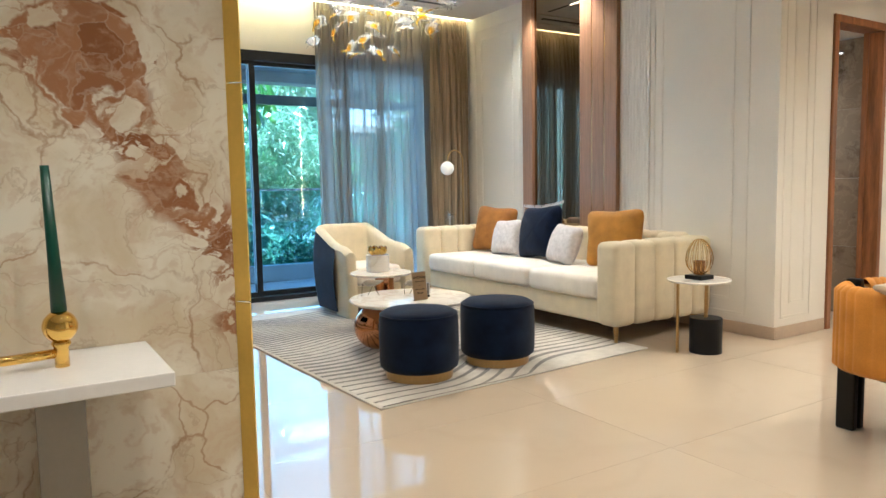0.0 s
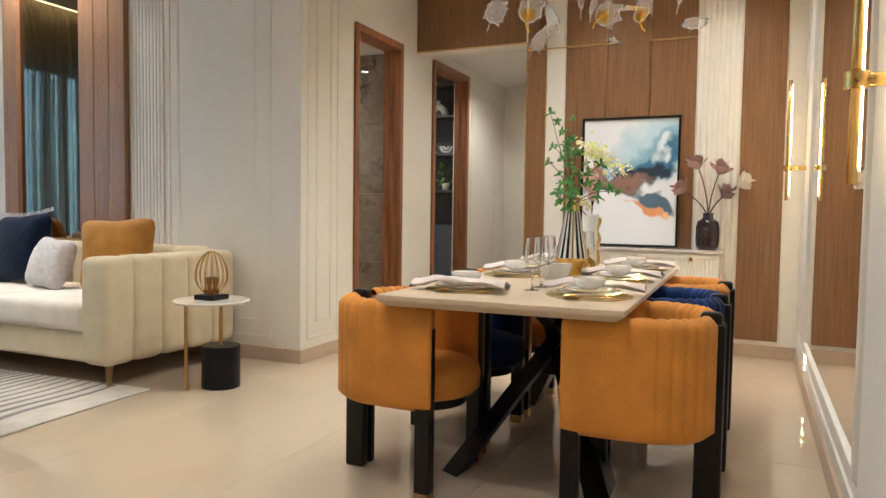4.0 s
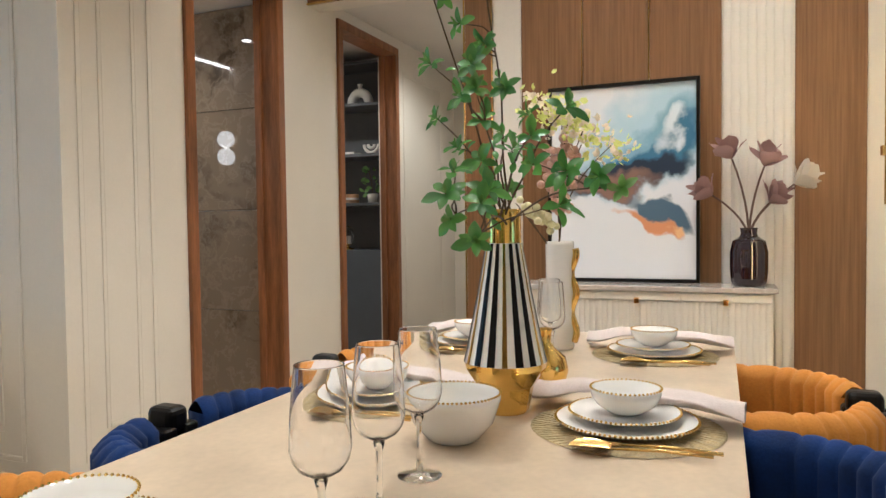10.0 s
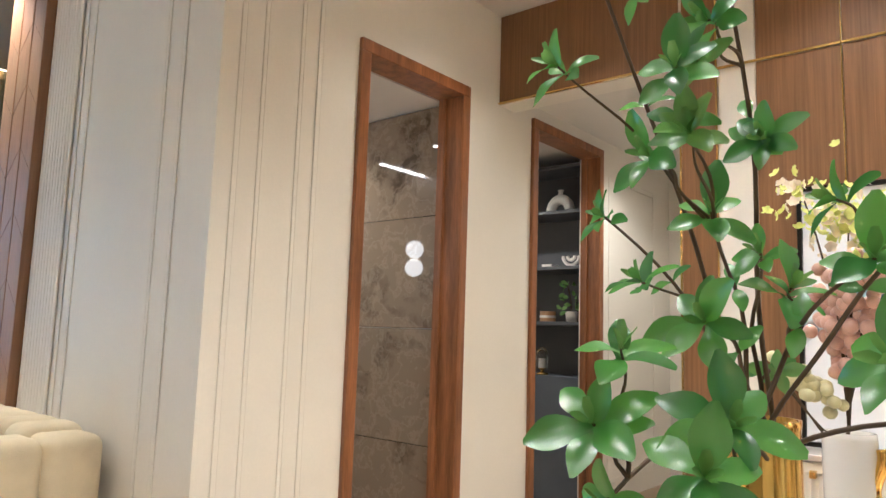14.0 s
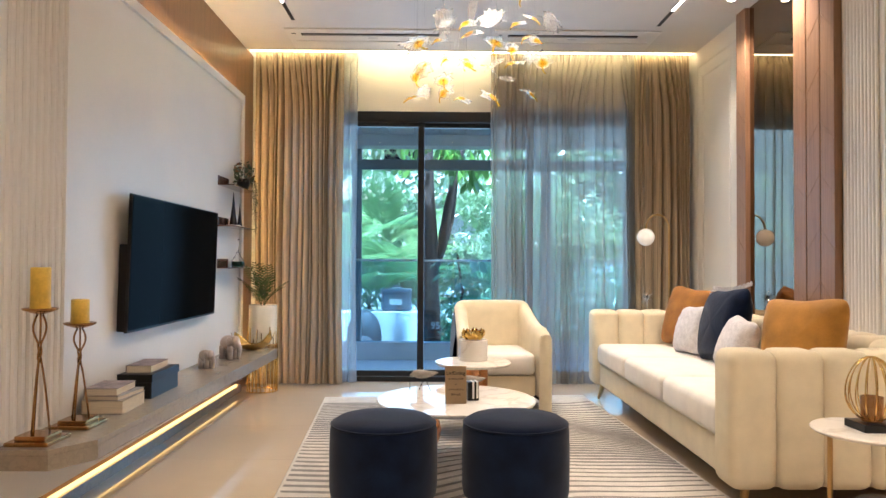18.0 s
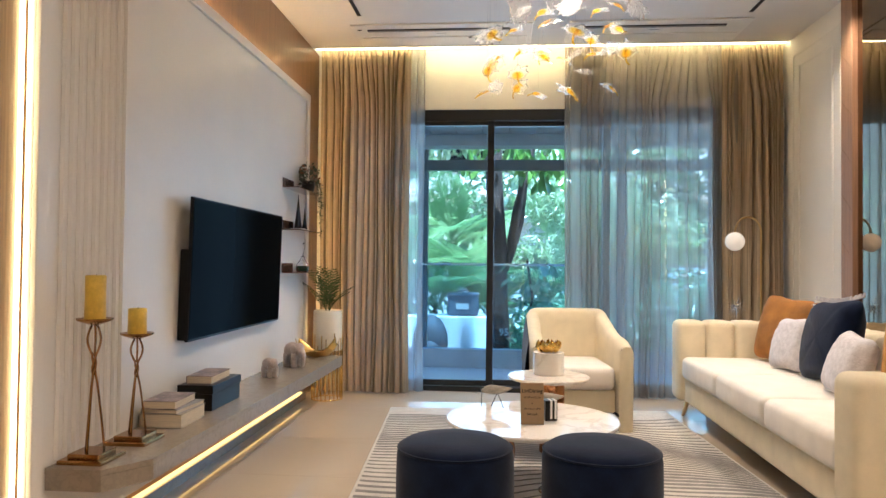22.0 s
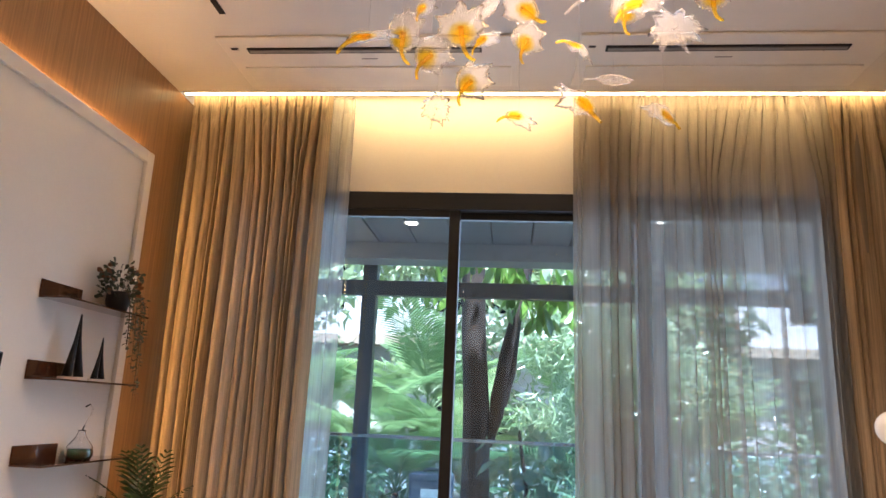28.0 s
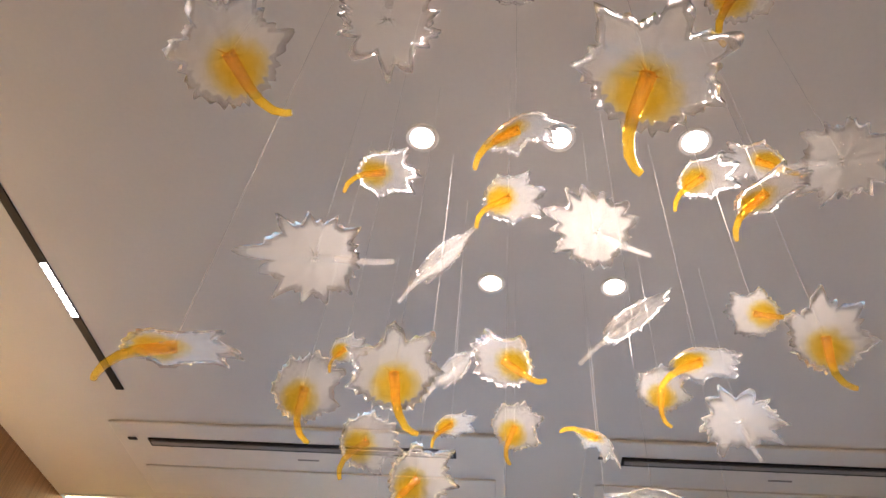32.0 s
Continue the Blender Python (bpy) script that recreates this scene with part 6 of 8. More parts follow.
IRID = mat("iridescent_dark_glass", (0.012, 0.016, 0.024), 0.04, 0.3, vary=0.3, scale=9, coat=1.0, second=(0.04, 0.010, 0.022), stretch=(0.6, 0.6, 3.0))
dv = thing("glass_vase", 7.36, 1.21, 0.7575, "dark ribbed iridescent glass vase on the console", "vase")
bm = bmesh.new()
def dark(u, v):
    prof = [(0.0, 0.0), (0.062, 0.0), (0.074, 0.018), (0.079, 0.07), (0.079, 0.15), (0.068, 0.198), (0.040, 0.218), (0.034, 0.230), (0.036, 0.250), (0.039, 0.256)]
    s = v * (len(prof) - 1)
    i = min(len(prof) - 2, int(s))
    f = s - i
    r, h = prof[i][0] * (1 - f) + prof[i + 1][0] * f, prof[i][1] * (1 - f) + prof[i + 1][1] * f
    r *= 1 + 0.016 * math.cos(14 * 2 * math.pi * u) * (1 if 0.01 < h < 0.2 else 0)
    return (r * math.cos(2 * math.pi * u), r * math.sin(2 * math.pi * u), h)
part("body", grid(84, 28, dark, wrap=True), IRID, dv, smooth=True)
mg = thing("magnolia_stems", 7.36, 1.21, 0.99, "dusty mauve magnolia flowers and one white one", "flowers")
MAUVE = leafy("mauve_petal", (0.46, 0.31, 0.29), (0.24, 0.14, 0.14), 0.04)
IVORY = leafy("ivory_petal", (0.78, 0.72, 0.62), (0.66, 0.60, 0.50), 0.04)
pet = {m.name: leaf_mesh("petal", 0.128, 0.090, m, 0.1, 0.1, 1.6) for m in (MAUVE, IVORY)}
rnd = random.Random(4)
for dy, dz, m in ((0.15, 0.17, MAUVE), (0.07, 0.33, MAUVE), (-0.06, 0.29, MAUVE), (-0.18, 0.21, IVORY), (-0.08, 0.13, MAUVE)):
    dx = rnd.uniform(-0.05, 0.03)
    tip = Vector((dx, dy, dz))
    pts = [Vector((dx * s * s, dy * s * s, -0.04 + (dz + 0.04) * s)) for s in [k / 6 for k in range(7)]]
    part("stalk", tube(pts, 0.006, 6, taper=0.7), mat("dark_stalk", (0.16, 0.10, 0.08), 0.7), mg, smooth=True)
    way = (pts[-1] - pts[-2]).normalized()
    n = 9
    for k in range(n):
        a = 2 * math.pi * k / n
        tilt = (0.85, 0.48, 0.2)[k % 3]
        share("petal", pet[m.name], mg, Matrix.Translation(tip) @ aim_z(way) @ Matrix.Rotation(a, 4, "Z") @ Matrix.Rotation(-tilt, 4, "X") @ Matrix.Scale(rnd.uniform(0.75, 1.0), 4))

# ---------------------------------------------------------------- bar sconces on the mirror wall
def sconce(x, y, z0, z1, wall):
    th = thing("wall_light", x, y, 0, "tall slim brass bar wall light on a short bracket", "wall light", group="bar wall lights")
    part("lit_strip", box(-0.005, -0.0145, z0 + 0.03, 0.005, -0.0125, z1 - 0.03), LEDSOFT, th, "light strip on the wall side of the bar")
    part("bar", tube([(0, 0, z0), (0, 0, z1)], 0.012, 14), BRASS, th, smooth=True)
    zb = z0 + 0.27 * (z1 - z0)
    part("bracket", tube([(0, 0, zb), (0, wall - y + 0.004, zb)], 0.016, 12), BRASS, th, smooth=True)
    part("ring", lathe([(0.016, -0.02), (0.026, -0.018), (0.026, 0.018), (0.016, 0.02)], 20, 0, 0, zb), BRASS, th)
    part("cross_pin", tube([(-0.05, 0, zb), (0.05, 0, zb)], 0.009, 10), BRASS, th)
    return th


sconce(7.09, 0.73, 1.10, 1.86, MIRY)
sconce(3.90, 0.72, 1.07, 1.92, MIRY + 0.02)
wash = thing("wall_strip_light", 0, 0, 0, "slim upright light strip in the mirror wall corner", "strip light")
part("strip", box(6.475, MIRY + 0.003, 0.14, 6.49, MIRY + 0.010, 2.70), LEDSOFT, wash)

# ---------------------------------------------------------------- dark shelf unit in the side room
DKGREY = mat("dark_grey_laminate", (0.085, 0.088, 0.095), 0.5, vary=0.06)
BLUEGR = mat("slate_blue_laminate", (0.10, 0.115, 0.14), 0.5, vary=0.05)
su = thing("shelf_unit", 8.69, 3.72, 0, "dark grey open shelf unit over a slate blue cupboard", "shelf unit")
part("back", box(0.30, 0, 0.861, 0.32, 1.1, 2.28), DKGREY, su)
part("side", box(0.0, 1.08, 0.861, 0.30, 1.1, 2.28), DKGREY, su)
part("side", box(0.0, 0.0, 0.861, 0.30, 0.016, 2.28), DKGREY, su)
part("cupboard", box(0.0, 0, 0.0, 0.32, 1.1, 0.86, 0.002), BLUEGR, su, "slate blue cupboard base")
for zz in (1.225, 1.60, 1.985):
    part("shelf_board", box(-0.004, 0.016, zz - 0.024, 0.30, 1.08, zz, 0.002), DKGREY, su)
part("top_board", box(0.0, 0, 2.28, 0.32, 1.1, 2.30), DKGREY, su)
structure("wall_side_room", box(7.46, DOORY + 0.14, 0, 7.6, 5.5, 2.5), CREAM, "cream wall of the side room", "wall")
structure("wall_side_room_back", box(7.6, 5.3, 0, 9.9, 5.42, 2.5), CREAM, "cream back wall of the side room", "wall")
structure("wall_side_room_end", box(9.02, DOORY + 0.14, 0, 9.14, 5.3, 2.5), CREAM, "cream end wall of the side room", "wall")
structure("ceiling_side_room", box(7.46, DOORY + 0.14, 2.40, 9.14, 5.42, 2.48), CEILP, "white ceiling of the side room", "ceiling")
MATT = mat("matt_white_ceramic", (0.78, 0.75, 0.70), 0.75, vary=0.06, scale=20, bump=0.3, bscale=160)
av = thing("arch_vase", 8.80, 3.96, 1.9855, "matt white arched vase on the upper shelf", "vase")
part("body", tube([(0, 0.075 * math.cos(math.pi * k / 14), 0.012 + 0.085 * math.sin(math.pi * k / 14)) for k in range(15)], 0.036, 14), MATT, av, smooth=True)
part("mouth", lathe([(0.03, 0.10), (0.018, 0.128), (0.016, 0.15), (0.022, 0.165), (0.014, 0.165), (0.010, 0.13)], 20), MATT, av, smooth=True)
uh = thing("candle_holder", 8.78, 3.86, 1.6005, "matt white curved candle holder with open cups", "candle holder")
for r in (0.028, 0.062):
    part("arch", tube([(0, r * math.cos(math.pi * k / 12), 0.076 - r * math.sin(math.pi * k / 12)) for k in range(13)], 0.012, 10), MATT, uh, smooth=True)
bk = thing("book", 8.79, 4.03, 1.6005, "small white book lying flat", "book")
part("cover", box(-0.05, -0.04, 0, 0.05, 0.04, 0.022, 0.002), MATT, bk)
cp = thing("shelf_plant", 8.79, 3.86, 1.2255, "small leafy green plant in a pale pot", "plant")
part("pot", lathe([(0, 0), (0.035, 0), (0.042, 0.07), (0.038, 0.07), (0.03, 0.01), (0, 0.01)], 24), MATT, cp, smooth=True)
rnd = random.Random(2)
lf = leaf_mesh("leaf", 0.05, 0.03, LEAFL, 0.2, 0.4)
for k in range(26):
    a, h = rnd.uniform(0, 6.28), rnd.uniform(0.06, 0.26)
    share("leaf", lf, cp, place((0.045 * math.cos(a) * rnd.random() * 1.6, 0.07 * math.sin(a) * rnd.random(), h), (math.cos(a), math.sin(a), rnd.uniform(-.4, .8)), rnd.uniform(0, 6)))
part("stalk", tube([(0, 0, 0.02), (0.01, 0.01, 0.15), (0, 0.03, 0.25)], 0.003, 5), STEM, cp)
wb = thing("wooden_box", 8.78, 4.04, 1.2255, "small round tan box with a pale band", "box")
part("body", cyl(0, 0, 0, 0.07, 0.055, seg=28, bevel=0.004), mat("tan_wood_box", (0.45, 0.26, 0.13), 0.5), wb)
part("band", cyl(0, 0, 0.025, 0.042, 0.0565, seg=28), MATT, wb, "pale band")
ln = thing("glass_lantern", 8.78, 4.08, 0.8605, "glass dome lantern on a gold foot", "lantern")
part("foot", lathe([(0, 0), (0.045, 0), (0.045, 0.008), (0.012, 0.02), (0.012, 0.035), (0.04, 0.045), (0, 0.046)], 24), BRASS, ln, smooth=True)
part("dome", lathe([(0.038, 0.046), (0.044, 0.10), (0.036, 0.16), (0.012, 0.185), (0, 0.19)], 24), CLEAR, ln, smooth=True)
part("candle", cyl(0, 0, 0.046, 0.11, 0.018, seg=16), CERAM, ln)

# lights of the small stone room, mirrored in its polished wall
tg = thing("globe_pendant", 6.35, 4.65, 2.29, "hanging lamp of two stacked opal glass globes", "pendant light")
part("cord", tube([(0, 0, 0), (0, 0, -0.55)], 0.003, 6), BLACK, tg)
part("globe", ball(0, 0, -0.61, 0.062), GLOBEON, tg, "opal glass globe", smooth=True)
part("globe", ball(0, 0, -0.735, 0.062), GLOBEON, tg, "opal glass globe", smooth=True)
lt = thing("linear_light", 6.0, 4.9, 2.29, "slim lit strip on the small room ceiling", "strip light")
for a, b in ((0.0, 0.18), (0.2, 0.38), (0.40, 0.46)):
    part("strip", box(a, -0.012, -0.012, b, 0.012, -0.0005), LAMPON, lt)
rd = thing("downlight", 6.58, 4.27, 2.29, "round lit downlight in the small room", "downlight")
part("rim", lathe([(0.033, -0.001), (0.045, -0.004), (0.048, -0.001), (0.048, 0.0)], 24), PLASTIC, rd)
part("lens", cyl(0, 0, -0.003, -0.0005, 0.033, seg=24), LAMPON, rd, "bright lamp lens")

# ---------------------------------------------------------------- glass leaf chandeliers
def leaf_glass(name, heart):
    """Hand-blown glass, slightly milky with ribs and bubbles; heart: how far the amber reaches from the stalk."""
    m = bpy.data.materials.new(name)
    m.use_nodes = True
    nt = m.node_tree
    nt.nodes.remove(nt.nodes["Principled BSDF"])
    tc = nt.nodes.new("ShaderNodeTexCoord")
    n = nt.nodes.new("ShaderNodeTexNoise")
    n.inputs["Scale"].default_value, n.inputs["Detail"].default_value = 60.0, 5
    link(nt, tc.outputs["Object"], n.inputs["Vector"])
    bub = nt.nodes.new("ShaderNodeTexVoronoi")
    bub.inputs["Scale"].default_value = 160.0
    link(nt, tc.outputs["Object"], bub.inputs["Vector"])
    dots = nt.nodes.new("ShaderNodeMapRange")
    for i, q in enumerate((0.08, 0.22, 0.6, 0.0)):
        dots.inputs[i + 1].default_value = q
    link(nt, bub.outputs["Distance"], dots.inputs[0])
    height = nt.nodes.new("ShaderNodeMath")
    link(nt, n.outputs[0], height.inputs[0])
    link(nt, dots.outputs[0], height.inputs[1])
    bump = nt.nodes.new("ShaderNodeBump")
    bump.inputs["Strength"].default_value, bump.inputs["Distance"].default_value = 1.0, 0.006
    link(nt, height.outputs[0], bump.inputs["Height"])
    clear_, amber_ = (0.985, 0.98, 0.965), (0.99, 0.79, 0.12)
    cm = nt.nodes.new("ShaderNodeMix")
    cm.data_type = "RGBA"
    cm.inputs[6].default_value, cm.inputs[7].default_value = (*clear_, 1), (*amber_, 1)
    if heart > 0:
        sub = nt.nodes.new("ShaderNodeVectorMath")
        sub.operation = "SUBTRACT"
        sub.inputs[1].default_value = (0, 0, -0.022)
        link(nt, tc.outputs["Object"], sub.inputs[0])
        ln_ = nt.nodes.new("ShaderNodeVectorMath")
        ln_.operation = "LENGTH"
        link(nt, sub.outputs[0], ln_.inputs[0])
        wob = nt.nodes.new("ShaderNodeMath")
        wob.operation = "MULTIPLY_ADD"
        wob.inputs[1].default_value = 0.022
        link(nt, n.outputs[0], wob.inputs[0])
        link(nt, ln_.outputs["Value"], wob.inputs[2])
        mr = nt.nodes.new("ShaderNodeMapRange")
        mr.interpolation_type = "SMOOTHSTEP"
        for i, q in enumerate((heart * 0.55, heart * 1.35, 1.0, 0.0)):
            mr.inputs[i + 1].default_value = q
        link(nt, wob.outputs[0], mr.inputs[0])
        link(nt, mr.outputs[0], cm.inputs[0])
    else:
        cm.inputs[0].default_value = 0.0 if heart == 0 else 1.0
    t = nt.nodes.new("ShaderNodeBsdfTranslucent")
    d = nt.nodes.new("ShaderNodeBsdfDiffuse")
    c = nt.nodes.new("ShaderNodeBsdfTransparent")
    g = nt.nodes.new("ShaderNodeBsdfGlossy")
    g.inputs["Roughness"].default_value = 0.06
    for sh in (t, d, c):
        link(nt, cm.outputs[2], sh.inputs[0])
    for sh in (t, d, g):
        link(nt, bump.outputs[0], sh.inputs["Normal"])

    def mixed(a, b, f):
        mx = nt.nodes.new("ShaderNodeMixShader")
        mx.inputs[0].default_value = f
        link(nt, a, mx.inputs[1])
        link(nt, b, mx.inputs[2])
        return mx.outputs[0]

    body = mixed(c.outputs[0], mixed(t.outputs[0], d.outputs[0], 0.35), 0.08 if heart == 0 else 0.075 if heart > 0 else 0.2)
    link(nt, mixed(body, g.outputs[0], 0.11), nt.nodes["Material Output"].inputs[0])
    MATS[name] = m
    return m


LEAFGLASS = leaf_glass("clear_leaf_glass", 0)
RIMGLASS = mat("thick_glass_rim", (0.93, 0.92, 0.90), 0.04, vary=0.03, scale=40, bump=0.6, bscale=120, trans=0.8, ior=1.25)
HEARTGLASS = leaf_glass("amber_hearted_leaf_glass", 0.050)
AMBGLASS = leaf_glass("amber_leaf_glass", -1)
CORD = mat("thin_steel_cord", (0.34, 0.32, 0.30), 0.6)


def glass_leaf_meshes(kind, seed):
    """A blown glass leaf and its stalk. g: maple leaf with an amber heart; b: broad holly leaf; n: slim toothed leaf."""
    r = random.Random(seed)
    half, bend, side, ph = 0.100, r.uniform(0.10, 0.32), r.uniform(-0.2, 0.2), r.uniform(0, 6)
    if kind == "g":
        spikes = [(0.06, 1.0), (0.30, 0.74), (-0.34, 0.70), (0.80, 0.98), (-0.86, 0.92), (1.12, 0.72), (1.62, 0.84), (-1.30, 0.70), (-1.74, 0.80), (2.45, 0.60), (-2.5, 0.56)]
        long, wide, fat, base = 1.0, 1.0, 0.20, 0.64
    elif kind == "b":
        spikes = [(0.0, 1.28), (0.42, 0.98), (-0.42, 0.98), (0.85, 0.82), (-0.85, 0.82), (1.35, 0.72), (-1.35, 0.72), (1.9, 0.76), (-1.9, 0.76), (2.45, 0.84), (-2.45, 0.84)]
        long, wide, fat, base = 0.95, 0.84, 0.12, 0.50
    else:
        spikes = [(0.0, 1.30), (0.16, 0.95), (-0.16, 0.95), (0.38, 0.74), (-0.38, 0.74), (0.8, 0.58), (-0.8, 0.58), (1.5, 0.50), (-1.5, 0.50), (2.2, 0.56), (-2.2, 0.56), (2.7, 0.76), (-2.7, 0.76)]
        long, wide, fat, base = 0.95, 0.50, 0.095, 0.50
    spikes = [(la + r.uniform(-.09, .09), h * r.uniform(0.86, 1.12)) for la, h in spikes]

    def edge(a):
        e = base
        if kind != "g":
            e = 1.45 * base / math.sqrt((math.cos(a) / (long * 0.9)) ** 2 + (math.sin(a) / (wide * 0.9)) ** 2)
        for la, h in spikes:
            d = (a - la + math.pi) % (2 * math.pi) - math.pi
            tip = h if kind == "g" else h * (0.72 if kind == "n" else 0.92)
            k = max(0.0, 1 - abs(d) / (fat * 1.9))
            e = max(e, e + (tip - e) * k ** 1.25)
        return e * (1 + 0.045 * math.sin(a * 23 + ph) + 0.05 * math.sin(a * 37 + 2 * ph) * math.sin(a * 3 + ph))

    def at(u, v):
        a = 2 * math.pi * u - math.pi
        q = edge(a) * (0.02 + 0.98 * v)
        x, z = q * math.sin(a), q * math.cos(a)
        if kind == "n":
            x *= 0.62
        rib = 0.030 * math.cos(a * (9 if kind == "g" else 7)) * v * (1.2 - v) - 0.05 * math.exp(-(x / 0.05) ** 2) * (1 - v * 0.5)
        y = -bend * (z - 0.1) ** 2 + side * x * abs(x) + rib + 0.05 * math.sin(4.5 * x + ph) * v + 0.045 * math.sin(5 * z + ph) - 0.16 * abs(x) ** 1.5
        return (x * half, y * half, z * half)

    bm = grid(132, 7, at, wrap=True)
    solid(bm, 0.0030)
    for fc_ in bm.faces:
        c = fc_.calc_center_median() / half
        cx = c.x / 0.62 if kind == "n" else c.x
        fc_.material_index = 1 if math.hypot(cx, c.z) > 0.87 * edge(math.atan2(cx, c.z)) else 0
    blade = wire_mesh("blade", bm, HEARTGLASS if kind == "g" else LEAFGLASS)
    blade.materials.append(RIMGLASS)
    if kind == "g":
        hook = [(0, -0.05, 0.05), (0, -0.10, -0.20), (0.0, -0.15, -0.45), (0.03, -0.22, -0.66), (0.12, -0.33, -0.84), (0.25, -0.42, -0.93), (0.33, -0.44, -0.95)]
        rad, tap = 0.095, 0.5
    else:
        z0 = -0.46 if kind == "b" else -0.52
        hook = [(0, -0.02, z0 + 0.2), (0, -0.04, z0 - 0.1), (0.02, -0.06, z0 - 0.4), (0.06, -0.08, z0 - 0.66)]
        rad, tap = 0.055, 0.75
    stalk = wire_mesh("stalk", tube([tuple(half * c for c in p) for p in hook], rad * half, 10, taper=tap), AMBGLASS if kind == "g" else LEAFGLASS)
    return blade, stalk


LEAFSET = {k: [glass_leaf_meshes(k, sd) for sd in (1, 2, 3, 4)] for k in "gbn"}


def hang(th, k, x, y, z, rx, ry, rz, size, top):
    """One glass leaf on its cord."""
    blade, stalk = LEAFSET[k][int(x * 100 + y * 100) % 4]
    leaf_ = share("glass_leaf", blade, th, pose(x, y, z, rx, ry, rz) @ Matrix.Scale(size, 4))
    share("stalk", stalk, leaf_, Matrix.Identity(4))
    part("cord", tube([(x, y, z), (x, y, top)], 0.0004, 4), CORD, th)


chand = thing("leaf_chandelier", 0, 0, 0, "clear and amber blown glass leaves hanging on thin cords", "chandelier")
hang(chand, "g", 3.39, 4.98, 2.33, 91, -30, -17, 0.80, CEIL)
hang(chand, "b", 3.54, 5.01, 2.47, 163, 5, -171, 1.01, CEIL)
hang(chand, "g", 3.84, 5.02, 2.35, 88, 18, 11, 0.97, CEIL)
hang(chand, "g", 3.52, 5.20, 2.42, 82, 4, 95, 0.55, CEIL)
hang(chand, "g", 3.70, 5.15, 2.45, 81, -27, 81, 0.70, CEIL)
hang(chand, "g", 3.69, 5.37, 2.58, 80, 1, 78, 0.67, CEIL)
hang(chand, "g", 3.99, 5.31, 2.56, 85, -7, 62, 0.60, CEIL)
hang(chand, "g", 4.05, 5.27, 2.47, 81, -16, 54, 0.70, CEIL)
hang(chand, "g", 4.08, 5.30, 2.59, 68, 16, -100, 0.63, CEIL)
hang(chand, "b", 4.19, 5.28, 2.56, 138, 39, 84, 0.97, CEIL)
hang(chand, "b", 3.38, 5.40, 2.46, 99, -28, -80, 1.14, CEIL)
hang(chand, "n", 3.56, 5.58, 2.65, 74, 28, 39, 1.08, CEIL)
hang(chand, "b", 3.85, 5.51, 2.66, 94, -34, -57, 1.16, CEIL)
hang(chand, "n", 3.87, 5.40, 2.34, 64, 30, 43, 0.84, CEIL)
hang(chand, "g", 4.14, 5.61, 2.55, 73, -27, -94, 0.63, CEIL)
hang(chand, "g", 4.17, 5.48, 2.38, 37, 4, -15, 0.77, CEIL)
hang(chand, "g", 4.00, 5.55, 2.39, 90, -15, 71, 0.74, CEIL)
hang(chand, "g", 4.02, 5.89, 2.58, 60, 9, -8, 0.71, CEIL)
hang(chand, "b", 4.18, 5.93, 2.54, 85, -9, -26, 1.27, CEIL)
hang(chand, "g", 3.37, 5.15, 2.07, 76, -10, 114, 0.70, CEIL)
hang(chand, "g", 3.37, 5.54, 2.30, 32, -12, 51, 0.76, CEIL)
hang(chand, "g", 3.54, 5.40, 2.23, 60, -11, 3, 0.78, CEIL)
hang(chand, "g", 3.43, 5.51, 2.36, 58, 1, 78, 0.39, CEIL)
hang(chand, "g", 3.40, 5.91, 2.44, 54, 24, 64, 0.84, CEIL)
hang(chand, "g", 3.55, 5.66, 2.22, 42, 30, 43, 0.71, CEIL)
hang(chand, "n", 3.59, 5.71, 2.48, 94, 35, 36, 0.97, CEIL)
hang(chand, "g", 3.69, 5.54, 2.37, 69, -14, -68, 0.72, CEIL)
hang(chand, "g", 3.57, 5.97, 2.53, 69, -2, 82, 0.60, CEIL)
hang(chand, "g", 3.71, 5.96, 2.52, 48, 20, 12, 0.72, CEIL)
hang(chand, "g", 3.87, 5.86, 2.44, 124, -10, 99, 0.65, CEIL)
hang(chand, "n", 4.00, 6.03, 2.41, 124, 61, 95, 0.86, CEIL)
hang(chand, "b", 3.41, 6.06, 2.32, 63, 14, 15, 0.79, CEIL)
hang(chand, "g", 3.69, 5.97, 2.25, 106, 2, 97, 0.66, CEIL)
hang(chand, "g", 4.18, 6.11, 2.33, 59, 6, -95, 0.77, CEIL)
hang(chand, "g", 3.87, 5.83, 2.24, 61, 0, -83, 0.91, CEIL)
hang(chand, "n", 3.70, 4.99, 2.53, 174, -5, -170, 1.15, CEIL)
hang(chand, "g", 4.00, 5.04, 2.63, 78, 9, 28, 0.74, CEIL)
leaf_pend = thing("leaf_pendant", 0, 0, 0, "white and amber glass leaves hanging over the dining table", "chandelier")
rnd = random.Random(31)
DIN = [(5.6, 2.19, 2.04, 0), (5.6, 2.00, 2.03, 1), (5.6, 1.88, 1.99, 0), (5.6, 1.68, 2.03, 0), (5.6, 1.61, 1.97, 1), (5.6, 1.44, 1.98, 1), (5.6, 1.95, 1.88, 0), (5.6, 1.575, 1.85, 0), (5.6, 1.20, 1.895, 0),
       (5.55, 2.28, 2.19, 1), (5.65, 1.98, 2.19, 1), (5.55, 1.72, 2.05, 0), (5.65, 1.64, 2.12, 0), (5.55, 1.47, 1.98, 1), (5.65, 1.30, 2.08, 1), (5.55, 1.25, 2.03, 0), (5.65, 1.43, 2.12, 1),
       (5.45, 1.62, 2.28, 0), (5.7, 1.85, 2.25, 1), (5.5, 2.05, 2.22, 0)]
